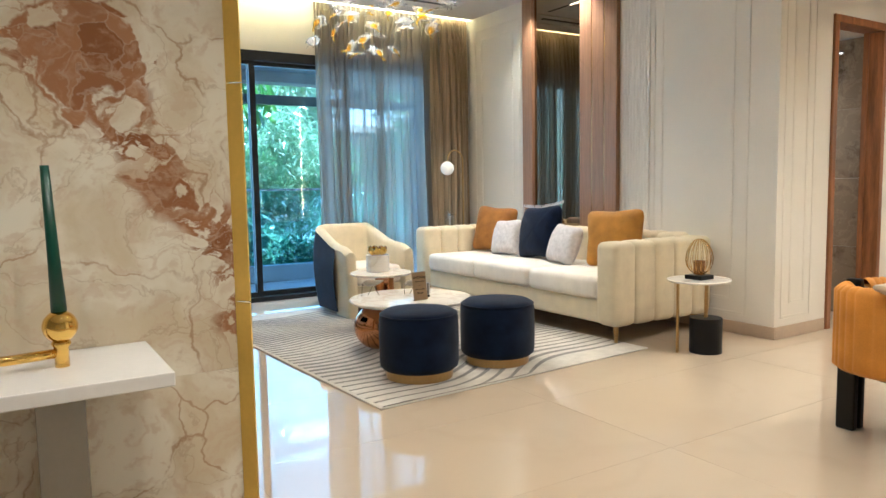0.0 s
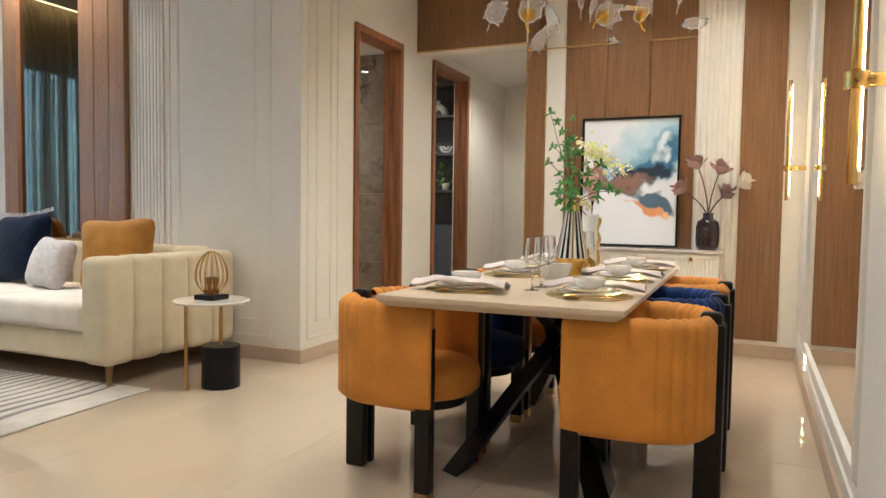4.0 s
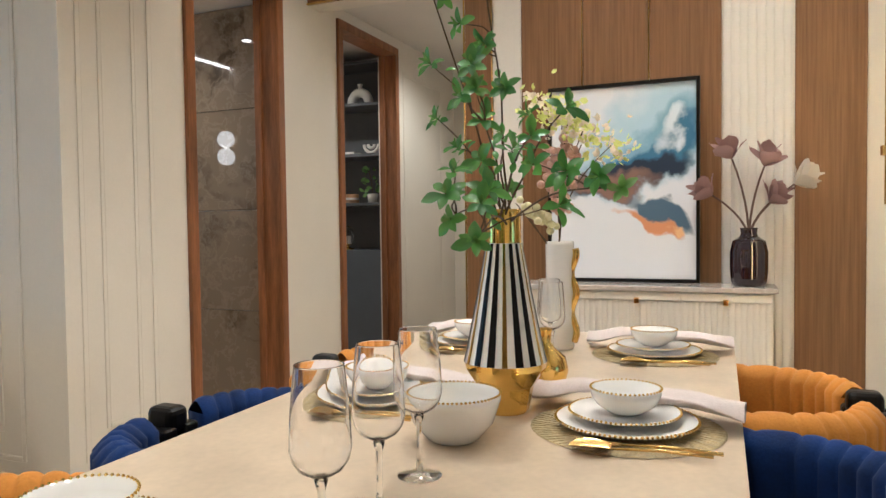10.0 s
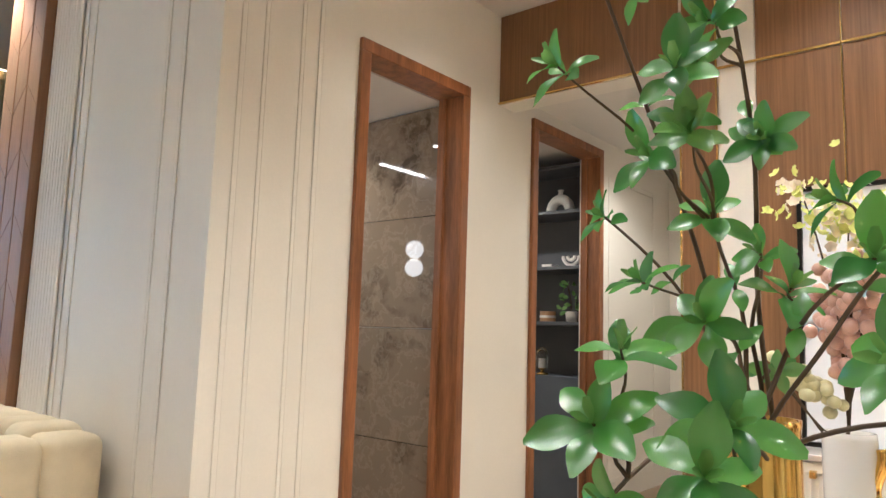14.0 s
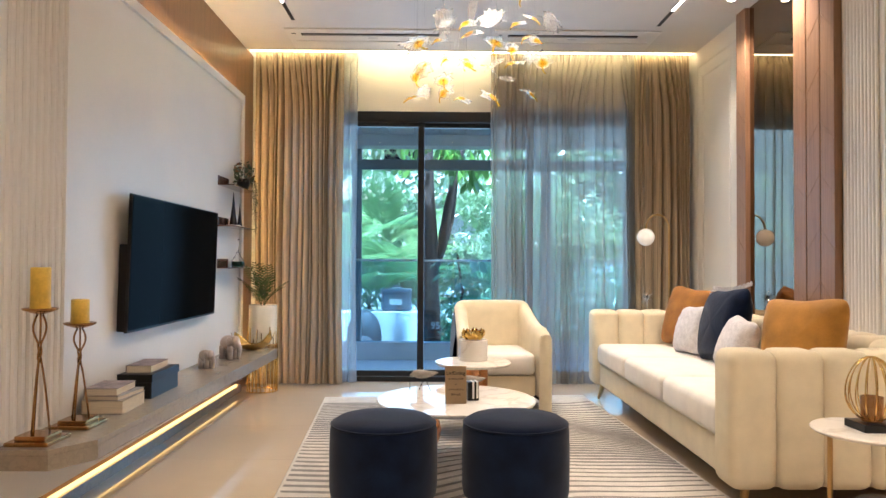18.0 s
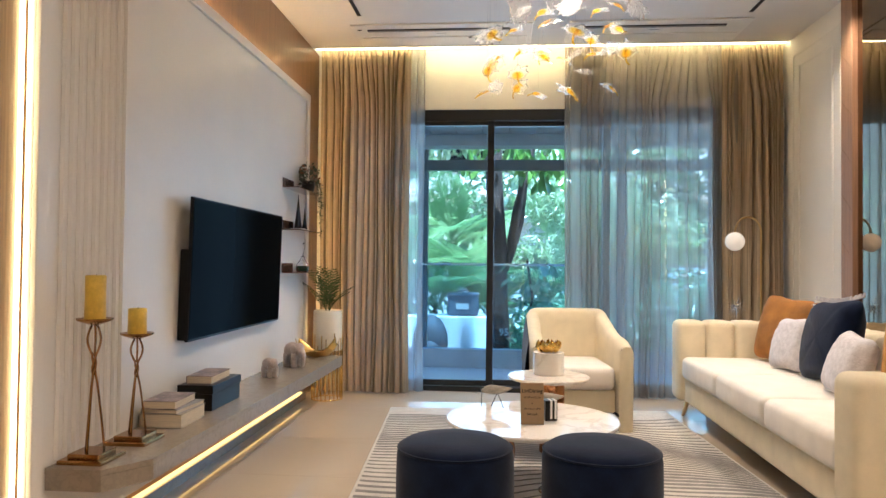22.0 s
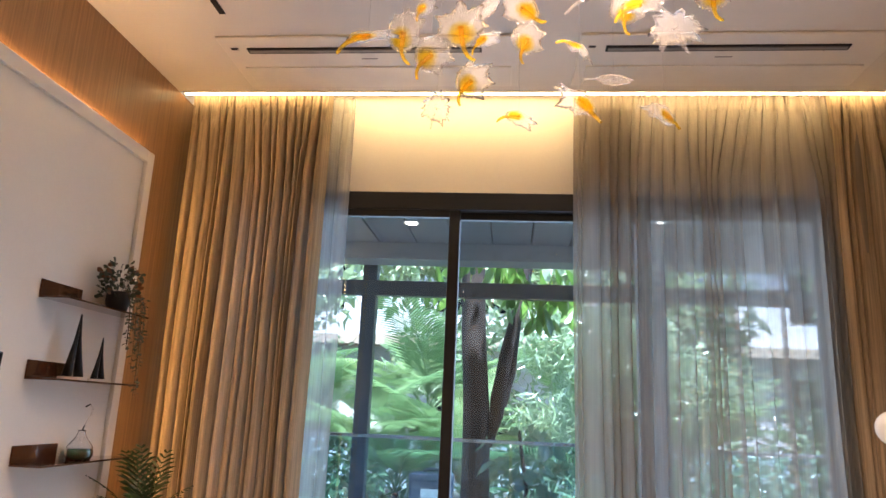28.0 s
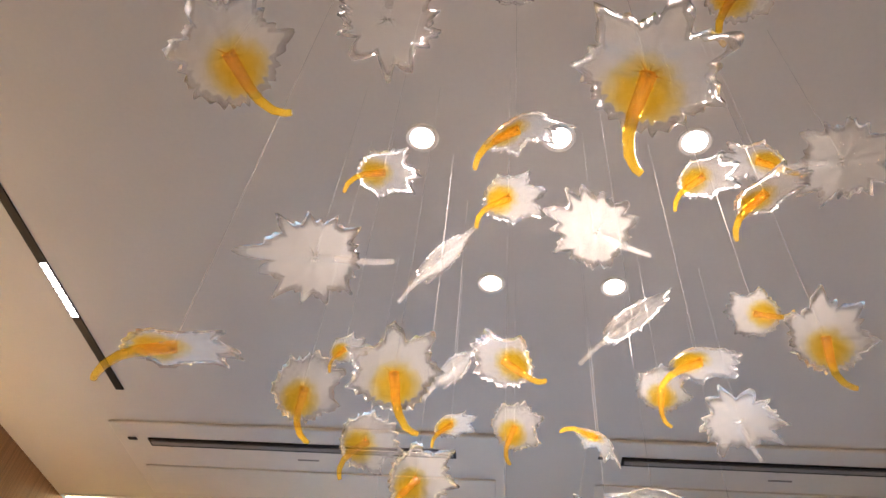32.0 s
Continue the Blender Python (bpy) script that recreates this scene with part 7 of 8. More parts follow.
for i, (x, y, z, g) in enumerate(DIN):
    hang(leaf_pend, "g" if g else "bn"[i % 2], x, y, z, rnd.uniform(20, 95), rnd.gauss(0, 25), -70 + rnd.gauss(0, 45), rnd.uniform(0.75, 1.0), CEIL)

# ---------------------------------------------------------------- things on the stone ledge
LZ = 0.3855
WAX = mat("yellow_wax", (0.86, 0.57, 0.07), 0.45, vary=0.12, scale=25, bump=0.3, bscale=90)


DARKBRASS = mat("aged_copper_brass", (0.52, 0.27, 0.085), 0.2, 1.0, vary=0.15, rvary=0.08)


def candlestick(x, y, dish, top, label):
    th = thing("candlestick", x, y, LZ, label, "candlestick", group="candlesticks on the ledge")
    d = dish - LZ
    part("plinth", box(-0.085, -0.085, 0, 0.085, 0.085, 0.016, 0.003), DARKBRASS, th, "stepped square brass foot")
    part("step", box(-0.06, -0.06, 0.016, 0.06, 0.06, 0.034, 0.003), DARKBRASS, th)
    for k in range(3):
        def pt(s, k=k):
            a = 2 * math.pi * (k / 3) + 0.6
            if s < 0.60:
                r = 0.006 + 0.034 * (1 - s / 0.60) ** 0.8
            elif s < 0.76:
                r, a = 0.006, a + 22 * (s - 0.60)
            else:
                r, a = 0.006 + 0.020 * math.sin(math.pi * (s - 0.76) / 0.26), a + 3.5
            return (r * math.cos(a), r * math.sin(a), 0.034 + (d - 0.05) * s)
        part("wire", tube([pt(i / 30) for i in range(31)], 0.0042, 6), DARKBRASS, th, "bent brass wire", smooth=True)
    part("dish", lathe([(0, -0.016), (0.02, -0.014), (0.036, -0.008), (0.062, 0.002), (0.066, 0.010), (0.062, 0.010), (0.05, 0.003), (0, 0.0)], 24, 0, 0, d), DARKBRASS, th, "brass drip dish", smooth=True)
    cnd = thing("pillar_candle", x, y, dish + 0.0005, "yellow pillar candle on the brass dish", "candle", group="pillar candles")
    h = top - dish
    part("wax", lathe([(0, 0), (0.035, 0), (0.0375, 0.006), (0.036, h * 0.5), (0.0365, h - 0.004), (0.032, h), (0.02, h - 0.010), (0, h - 0.012)], 24), WAX, cnd, smooth=True)
    part("wick", tube([(0, 0, h - 0.013), (0.002, 0, h + 0.004)], 0.0012, 5), BLACK, cnd)


candlestick(1.945, 3.86, 0.90, 1.07, "tall twisted brass wire candlestick on the stone ledge")
candlestick(1.965, 4.13, 0.82, 0.93, "shorter twisted brass wire candlestick on the stone ledge")

PAGES = mat("aged_pages", (0.80, 0.68, 0.48), 0.85, vary=0.12, scale=6, stretch=(2, 2, 90))
def book(x, y, z, w, l, h, rz, cover, label):
    th = thing("book", x, y, z, label, "book", rz=rz, group="books on the ledge")
    part("page_block", box(-w / 2 + 0.003, -l / 2 + 0.003, 0.0035, w / 2 - 0.004, l / 2 - 0.003, h - 0.0035), PAGES, th, "cream page edges")
    part("front_cover", box(-w / 2, -l / 2, h - 0.003, w / 2, l / 2, h, 0.001, 1), cover, th)
    part("back_cover", box(-w / 2, -l / 2, 0.0, w / 2, l / 2, 0.003, 0.001, 1), cover, th)
    part("spine", box(-w / 2 - 0.002, -l / 2, 0.0, -w / 2 + 0.002, l / 2, h, 0.001, 1), cover, th)
    return th


COV1 = mat("cream_cover", (0.62, 0.52, 0.38), 0.5, vary=0.2, scale=12)
COV2 = mat("grey_cover", (0.42, 0.40, 0.37), 0.5, vary=0.15, scale=12)
COV3 = mat("patterned_cover", (0.62, 0.46, 0.40), 0.45, vary=0.45, scale=18, second=(0.18, 0.14, 0.15))
book(1.955, 4.49, LZ, 0.19, 0.27, 0.062, 2, COV1, "thick cream paged book at the bottom of a stack")
book(1.96, 4.48, LZ + 0.0625, 0.17, 0.25, 0.022, -4, COV2, "thin grey book in a stack")
book(1.95, 4.46, LZ + 0.085, 0.15, 0.23, 0.036, 3, COV3, "book with a pale patterned cover on top of a stack")
bx = thing("black_box", 1.955, 4.91, LZ, "matt black lidded storage box on the ledge", "box")
part("body", box(-0.092, -0.185, 0, 0.082, 0.185, 0.095, 0.003), BLACKW, bx)
part("lid", box(-0.096, -0.19, 0.083, 0.087, 0.19, 0.126, 0.003), BLACKW, bx, "overlapping lid")
book(1.95, 4.89, LZ + 0.1265, 0.13, 0.27, 0.040, 3, COV3, "cream paged book with a pale patterned cover on the box")

STONEW = mat("pink_grey_stone", (0.66, 0.55, 0.49), 0.35, vary=0.18, scale=22, bump=0.15, bscale=60)
def elephant(x, y, h, rz):
    th = thing("elephant_figurine", x, y, LZ, "smooth pinkish stone elephant figurine on the ledge", "figurine", rz=rz, group="stone elephants")
    bm = bmesh.new()
    ball(0, 0, 0.66, 0.36, bm, 3, (1.15, 0.72, 0.92))
    ball(0.33, 0, 0.72, 0.25, bm, 3, (0.9, 0.85, 1.05))
    for sx in (-0.22, 0.20):
        for sy in (-0.13, 0.13):
            tube([(sx, sy, 0.55), (sx, sy, 0.0)], 0.125, 12, bm, 0.95)
    tube([(0.45, 0, 0.72), (0.56, 0, 0.5), (0.55, 0, 0.2), (0.50, 0, 0.02)], 0.12, 10, bm, 0.55)
    for sy in (-1, 1):
        ball(0.24, sy * 0.23, 0.74, 0.19, bm, 2, (0.8, 0.3, 1.1))
    bmesh.ops.scale(bm, vec=(h, h, h), verts=bm.verts)
    part("body", bm, STONEW, th, smooth=True)
elephant(1.97, 5.77, 0.125, -25)
elephant(1.985, 6.24, 0.175, -25)

lb = thing("leaf_bowl", 2.04, 6.70, LZ, "crumpled brass leaf shaped bowl on the ledge end", "bowl", rz=72)
def crum(u, v):
    a = (u - 0.5) * 2
    w = 0.085 * math.sin(math.pi * (0.08 + 0.86 * v)) ** 0.7
    x = a * w
    y = (v - 0.5) * 0.37
    z = 0.006 + 0.052 * abs(a) ** 2.2 + 0.26 * abs(v - 0.5) ** 2.4 * (1.4 if v < 0.5 else 1.0) * 1.6 + 0.012 * math.sin(11 * v + 4 * a) * abs(a) + 0.006 * noise.noise((u * 6, v * 9, 1.0))
    return (x, y, max(0.004, z))
part("sheet", solid(grid(15, 25, crum), 0.003), BRASS, lb, smooth=True)

# things on the small shelves
sz = 0.0085
tp = thing("trailing_plant", 1.915, 6.83, 1.68 + sz, "trailing grey green plant in a dark pot", "plant")
part("pot", lathe([(0, 0), (0.042, 0), (0.052, 0.04), (0.05, 0.085), (0.045, 0.085), (0.043, 0.06), (0, 0.06)], 20), BLACK, tp, smooth=True)
rnd = random.Random(3)
sl = leaf_mesh("leaf", 0.026, 0.018, LEAFB, 0.1, 0.2, 1.2)
sr = leaf_mesh("leaf", 0.040, 0.020, mat("rust_leaf", (0.36, 0.13, 0.04), 0.5, vary=0.3, scale=20), 0.1, 0.2)
for k in range(190):
    a, rr, h = rnd.uniform(0, 6.28), rnd.random() ** 0.5, rnd.uniform(0.06, 0.18)
    share("leaf", sr if k % 7 == 0 else sl, tp, place((0.060 * rr * math.cos(a) + 0.008, 0.125 * rr * math.sin(a), h * 1.15 - 0.05 * rr * rr + 0.02), (math.cos(a), math.sin(a), rnd.uniform(-.5, 1)), rnd.uniform(0, 6), rnd.uniform(0.8, 1.3)))
for k in range(8):
    y0, x0 = -0.05 + 0.022 * k, 0.062 + rnd.uniform(-0.004, 0.02)
    drop = rnd.uniform(0.10, 0.32) * (0.6 if k < 3 else 1.15)
    pts = [(0.02, y0 * 0.6, 0.085), (x0 * 0.8, y0, 0.09), (x0 + 0.008, y0, 0.04), (x0 + 0.012, y0 + 0.01, -drop * 0.5), (x0 + 0.008, y0 + 0.02, -drop)]
    part("trail", tube(pts, 0.0012, 4), STEM, tp, smooth=True)
    n = int(6 + drop * 60)
    for i in range(n):
        s = i / n
        p = Vector((x0 + 0.01, y0 + 0.015 * s, 0.07 - (drop + 0.07) * s))
        a = rnd.uniform(0, 6.28)
        share("leaf", sl, tp, place(p, (math.cos(a), math.sin(a), -0.35), a, rnd.uniform(0.6, 1.0)))


def cone_sculpture(y, h):
    th = thing("cone_sculpture", 1.905, y, 1.365 + sz, "tall pointed black sculpture on a pale foot", "sculpture", group="pointed sculptures")
    part("foot", cyl(0, 0, 0, 0.012, 0.055 * h / 0.27, seg=24), MATT, th, "pale round foot")
    bm = bmesh.new()
    q = h / 0.27
    for s in (-1, 1):
        pts = [(0, s * 0.040 * q, 0.012), (0, s * 0.026 * q, 0.3 * h), (0, s * 0.012 * q, 0.6 * h), (0, s * 0.002, h)]
        tube(pts, 0.021 * q, 8, bm, 0.06)
    part("spire", bm, BLACKW, th, smooth=True)
cone_sculpture(6.60, 0.27)
cone_sculpture(6.78, 0.19)
cf = thing("carafe", 1.91, 6.72, 1.045 + sz, "clear glass carafe with green liquid and a curved neck", "carafe")
part("body", lathe([(0, 0), (0.045, 0), (0.055, 0.02), (0.050, 0.055), (0.020, 0.095), (0.014, 0.115), (0.016, 0.12), (0.012, 0.115), (0.018, 0.093), (0.047, 0.054), (0.051, 0.021), (0.042, 0.004), (0, 0.004)], 24), CLEAR, cf, smooth=True)
part("liquid", lathe([(0, 0.005), (0.041, 0.005), (0.0495, 0.021), (0.0465, 0.045), (0, 0.045)], 24), mat("green_liquid", (0.02, 0.10, 0.055), 0.05, vary=0.05), cf, "dark green liquid", smooth=True)
part("handle", tube([(0, 0, 0.118), (0, 0.02, 0.15), (0, 0.05, 0.18), (0, 0.055, 0.21), (0, 0.03, 0.225), (0, 0.0, 0.215)], 0.003, 6), CLEAR, cf, smooth=True)

# potted palm in a brass rod stand
pp = thing("plant_pot", 2.03, 7.07, 0.0, "cream cylinder planter held in a tall brass rod stand", "planter")
part("pot", lathe([(0, 0.40), (0.112, 0.40), (0.118, 0.41), (0.118, 0.725), (0.114, 0.733), (0.106, 0.733), (0.106, 0.70), (0, 0.69)], 40), mat("cream_glaze", (0.80, 0.74, 0.60), 0.3, vary=0.04), pp, "cream planter", smooth=True)
part("soil", cyl(0, 0, 0.69, 0.70, 0.104, seg=28), mat("dark_soil", (0.03, 0.022, 0.016), 0.95, vary=0.3, scale=40, bump=1.0, bscale=90), pp)
for zz in (0.006, 0.40):
    part("ring", tube([(0.124 * math.cos(math.pi * k / 20), 0.124 * math.sin(math.pi * k / 20), zz) for k in range(40)], 0.005, 6, closed=True), BRASS, pp, smooth=True)
for k in range(22):
    a = 2 * math.pi * k / 22
    part("rod", tube([(0.125 * math.cos(a), 0.125 * math.sin(a), 0.0), (0.125 * math.cos(a), 0.125 * math.sin(a), 0.50 + 0.05 * math.sin(k * 2.4))], 0.0042, 6), BRASS, pp, "upright brass rod")


def frond_mesh(name, length, leaflets, width, material, arch=0.5, reach=0.42):
    """A feather palm frond along +z that arches towards +y."""
    bm = bmesh.new()
    spine = [Vector((0, arch * length * (s * s), length * (s - 0.25 * arch * s * s))) for s in [k / 10 for k in range(11)]]
    tube(spine, 0.006 * length, 5, bm, 0.3)
    for k in range(leaflets):
        s = 0.22 + 0.78 * k / (leaflets - 1)
        i = min(9, int(s * 10))
        p = spine[i].lerp(spine[i + 1], s * 10 - i)
        d = (spine[i + 1] - spine[i]).normalized()
        ll = length * reach * math.sin(math.pi * (0.18 + 0.75 * (s - 0.22) / 0.78)) ** 0.8
        for sg in (-1, 1):
            out = (Vector((sg, 0, 0)) * 0.75 + d * 0.75 + Vector((0, 0, -0.05))).normalized()
            w = d * width * length * 0.5
            mid, end = p + out * ll * 0.55, p + out * ll + Vector((0, 0.0, -0.16 * ll))
            v = [bm.verts.new(q) for q in (p - w * 0.5, p + w * 0.5, mid + w, mid - w, end)]
            bm.faces.new((v[0], v[1], v[2], v[3]))
            bm.faces.new((v[3], v[2], v[4]))
    return wire_mesh(name, bm, material)


DKPALM = leafy("dark_palm_leaf", (0.022, 0.062, 0.016), (0.009, 0.030, 0.008), 0.04)
pl2 = thing("potted_palm", 2.03, 7.07, 0.701, "small dark green palm growing in the cream planter", "plant")
fr = frond_mesh("frond", 0.44, 12, 0.040, DKPALM, 0.42, 0.27)
rnd = random.Random(5)
for k in range(11):
    a = 2 * math.pi * k / 11 + rnd.uniform(-.2, .2)
    share("frond", fr, pl2, Matrix.Translation((0.015 * math.cos(a), 0.015 * math.sin(a), 0)) @ Matrix.Rotation(a, 4, "Z") @ Matrix.Rotation(rnd.uniform(-0.42, 0.15), 4, "X") @ Matrix.Scale(rnd.uniform(0.6, 1.0), 4))

# ---------------------------------------------------------------- things on the low tables
CZ = 0.3605
sg = thing("tabletop_sign", 3.61, 4.75, CZ, "small bronze plate sign with the room size", "sign", rz=3)
sg.matrix_basis = pose(3.61, 4.75, CZ, -8, 0, 3)
part("plate", box(-0.056, -0.002, 0, 0.056, 0.002, 0.195, 0.001, 1), mat("bronze_sign_plate", (0.42, 0.30, 0.17), 0.3, 0.6, vary=0.06), sg)
part("foot", box(-0.05, 0.0, 0, 0.05, 0.05, 0.004), BLACK, sg)
INK = mat("dark_lettering", (0.02, 0.015, 0.012), 0.6)
for text, size, h in (("Liv/Dining", 0.0245, 0.150), ("12'.10\" ft x 22'.0 ft", 0.0108, 0.124), ("+", 0.014, 0.094), ("10'.4\" ft x 5'.10\" ft", 0.0108, 0.070), ("354 sq.ft.", 0.0145, 0.044)):
    lettering(text, size, 0, -0.0028, h, sg, INK)
GREYW = mat("weathered_grey_wood", (0.56, 0.49, 0.40), 0.7, vary=0.2, scale=9, bump=0.4, bscale=60, stretch=(1, 6, 6))
def bird(x, y, rz, size):
    """A carved shorebird: plump body with a pointed tail, small head, long wire legs."""
    th = thing("bird_figurine", x, y, CZ, "grey carved wooden shorebird on thin wire legs", "figurine", group="carved birds")
    th.matrix_basis = pose(x, y, CZ, 0, 0, rz) @ Matrix.Scale(size, 4)
    def skin(u, v):
        s = v * 2 - 1
        r = 0.026 * max(0.0, 1 - abs(s) ** 2.2) ** 0.7 * (1 - 0.45 * s)
        return (0.080 * s + 0.012 * max(0.0, s), r * 0.75 * math.cos(2 * math.pi * u), 0.100 + 0.014 * s * s * (1 if s > 0 else 0.2) + r * math.sin(2 * math.pi * u))
    bm = grid(18, 19, skin, wrap=True)
    ball(-0.074, 0, 0.092, 0.017, bm, 2, (1.15, 0.85, 0.8))
    part("body", bm, GREYW, th, smooth=True)
    part("beak", tube([(-0.086, 0, 0.092), (-0.090, 0, 0.04), (-0.090, 0, 0.0)], 0.0018, 6), BLACK, th, "long thin wire beak", smooth=True)
    for a, b in ((-0.035, 0.02), (0.045, -0.02)):
        part("leg", tube([(0.005, b * 0.3, 0.085), (a, b, 0.0)], 0.0018, 6), BLACK, th, "thin wire leg")


bird(3.437, 5.140, -8, 0.92)
bird(3.715, 5.03, -12, 0.80)
bt = thing("striped_box", 3.70, 4.86, CZ, "small black and white striped box behind the sign", "box", rz=12)
part("body", box(-0.03, -0.03, 0, 0.03, 0.03, 0.10, 0.003), BLACKW, bt)
for a in (-0.006, 0.016):
    part("stripe", box(a, -0.031, 0.012, a + 0.010, 0.031, 0.1005), MATT, bt, "white stripe")
mb = thing("marble_jar", 3.75, 5.68, 0.4605, "white marble cylinder box with a gold crown lid", "jar")
part("body", cyl(0, 0, 0, 0.135, 0.093, seg=44, bevel=0.003), WMARBLE, mb)
bm = bmesh.new()
for k in range(9):
    a = 2 * math.pi * k / 9
    def petal(u, v, a=a):
        r = 0.042 + 0.036 * math.sin(math.pi * v * 0.8)
        b = a + (u - 0.5) * 0.75 * math.sin(math.pi * (0.1 + 0.8 * v))
        return (r * math.cos(b), r * math.sin(b), 0.136 + 0.062 * v + 0.010 * math.sin(6 * u + k))
    grid(6, 6, petal, bm)
    ball(0.032 * math.cos(a + .3), 0.032 * math.sin(a + .3), 0.160, 0.024, bm, 2)
part("crown", bm, GOLD, mb, "crumpled gold crown", smooth=True)

# wire lantern on the side table by the sofa
wl = thing("wire_lantern", 5.10, 3.64, 0.4955, "gold wire loop candle lantern with an amber glass", "lantern")
part("plinth", box(-0.065, -0.065, 0, 0.065, 0.065, 0.028, 0.003), BLACKW, wl, "dark square base")
for k in range(8):
    a = math.pi * k / 8
    def loop(i, a=a):
        b = 2 * math.pi * i / 28
        rr = 0.098 * math.sin(b) * (0.75 + 0.25 * math.cos(b / 2) ** 2)
        return (rr * math.cos(a), rr * math.sin(a), 0.148 - 0.118 * math.cos(b))
    part("loop", tube([loop(i) for i in range(28)], 0.0024, 6, closed=True), BRASS, wl, "gold wire loop", smooth=True)
part("glass", lathe([(0.036, 0.03), (0.038, 0.12), (0.036, 0.12), (0.034, 0.032)], 24), mat("amber_glass", (0.60, 0.30, 0.09), 0.05, trans=0.7, vary=0.05), wl, "amber glass cylinder", smooth=True)

# starburst on a slim stand behind the sofa end
sbt = thing("starburst_ornament", 5.30, 7.02, 0.0, "silver starburst ornament on a slim stand", "ornament")
part("foot", cyl(0, 0, 0, 0.012, 0.07, seg=24), CHROME, sbt)
part("pole", tube([(0, 0, 0.012), (0, 0, 0.80)], 0.005, 8), CHROME, sbt)
rnd = random.Random(6)
for k in range(26):
    z = 1 - 2 * (k + 0.5) / 26
    a = k * 2.39996
    rr = math.sqrt(1 - z * z)
    q = 0.085 * rnd.uniform(0.75, 1.1)
    part("spike", tube([(0, 0, 0.82), (q * rr * math.cos(a), q * rr * math.sin(a), 0.82 + q * z)], 0.003, 5, taper=0.3), CHROME, sbt)

# ---------------------------------------------------------------- foyer console on the marble wall
fc = thing("foyer_console", 0, 0, 0, "white stone console shelf on a polished steel leg", "console")
part("slab", box(-0.1, 2.60, 0.61, 1.60, 3.073, 0.65, 0.004), mat("white_quartz", (0.80, 0.78, 0.75), 0.25, vary=0.03), fc)
part("leg", box(1.27, 2.90, 0.0, 1.40, 3.02, 0.609, 0.002), mat("polished_steel", (0.30, 0.30, 0.28), 0.05, 1.0, vary=0.05), fc, "mirror polished leg")
part("leg", box(0.10, 2.90, 0.0, 0.23, 3.02, 0.609, 0.002), MATS["polished_steel"], fc, "mirror polished leg")
cdl = thing("candelabra", 1.345, 2.85, 0.6505, "gold candelabra with a ball cup and dark green taper", "candelabra")
part("stem", lathe([(0, 0), (0.019, 0), (0.019, 0.055), (0.026, 0.065), (0.024, 0.072), (0.015, 0.078), (0, 0.08)], 24), GOLD, cdl, smooth=True)
part("ball_cup", lathe([(0.046 * math.sin(math.pi * k / 14), 0.115 - 0.046 * math.cos(math.pi * k / 14)) for k in range(14)] + [(0.016, 0.162), (0.012, 0.15)], 28), GOLD, cdl, "shiny gold ball cup", smooth=True)
part("arm", tube([(0, 0, 0.04), (-0.12, 0, 0.035), (-0.35, 0, 0.035)], 0.014, 10), GOLD, cdl, smooth=True)
part("far_stem", lathe([(0, 0), (0.019, 0), (0.019, 0.055), (0, 0.056)], 24, -0.36), GOLD, cdl)
part("taper", tube([(0, 0, 0.158), (-0.004, 0, 0.30), (-0.012, 0, 0.565)], 0.021, 14, taper=0.55), mat("dark_green_wax", (0.008, 0.065, 0.04), 0.35, vary=0.1), cdl, "dark green taper candle", smooth=True)
gt = thing("gold_edge_trim", 0, 0, 0, "polished gold trim on the edge of the marble wall", "trim", kind="structure")
for k in range(4):
    part("trim_piece", prism([(1.897, 3.072), (1.934, 3.026), (1.940, 3.030), (1.905, 3.074)], 0.002 + k * 0.75, 0.749 + k * 0.75), mat("gold_leaf_trim", (0.88, 0.60, 0.12), 0.30, 0.4, vary=0.06), gt)

# ---------------------------------------------------------------- balcony and garden
ground = structure("ground", box(-60, 7.9, -0.45, 70, 120, -0.25), mat("garden_soil", (0.20, 0.18, 0.13), 0.95, vary=0.3, scale=1.5, bump=0.6, bscale=20), "bare garden ground behind the balcony", "ground")
structure("balcony_floor", box(1.2, 7.62, -0.12, 6.2, 9.06, 0.0), mat("pale_grey_tile", (0.46, 0.47, 0.46), 0.35, vary=0.05), "pale grey balcony floor", "floor")
bal = thing("balcony_railing", 0, 0, 0, "glass balcony railing with a slim metal top rail", "railing", kind="structure")
part("upstand", box(1.2, 8.96, 0.0, 6.2, 9.10, 0.20, 0.004), mat("grey_render", (0.40, 0.42, 0.42), 0.7, vary=0.06), bal, "low grey upstand")
for k in range(4):
    g = part("pane", box(1.25 + k * 1.23, 9.02, 0.20, 2.46 + k * 1.23, 9.032, 1.11), RAILGLASS, bal, "clear glass panel")
    g.visible_shadow = False
part("top_rail", box(1.2, 9.005, 1.11, 6.2, 9.05, 1.135, 0.003), CHROME, bal)
sof = thing("balcony_soffit", 0, 0, 0, "grey plank soffit over the balcony", "ceiling", kind="structure")
SOFM = mat("grey_soffit_board", (0.30, 0.32, 0.34), 0.5, vary=0.06, scale=3, stretch=(1, 0.3, 1))
part("backing", box(1.0, 7.75, 2.56, 6.4, 9.2, 2.62), BLACK, sof)
for k in range(19):
    part("plank", box(1.02 + k * 0.28, 7.755, 2.525, 1.29 + k * 0.28, 8.9, 2.558, 0.003, 1), SOFM, sof)
FRM = mat("slate_frame_paint", (0.10, 0.125, 0.14), 0.45, vary=0.06)
part("fascia", box(1.0, 8.86, 2.40, 6.4, 9.10, 2.552, 0.003), mat("pale_fascia", (0.44, 0.47, 0.49), 0.5, vary=0.04), sof, "pale front beam")
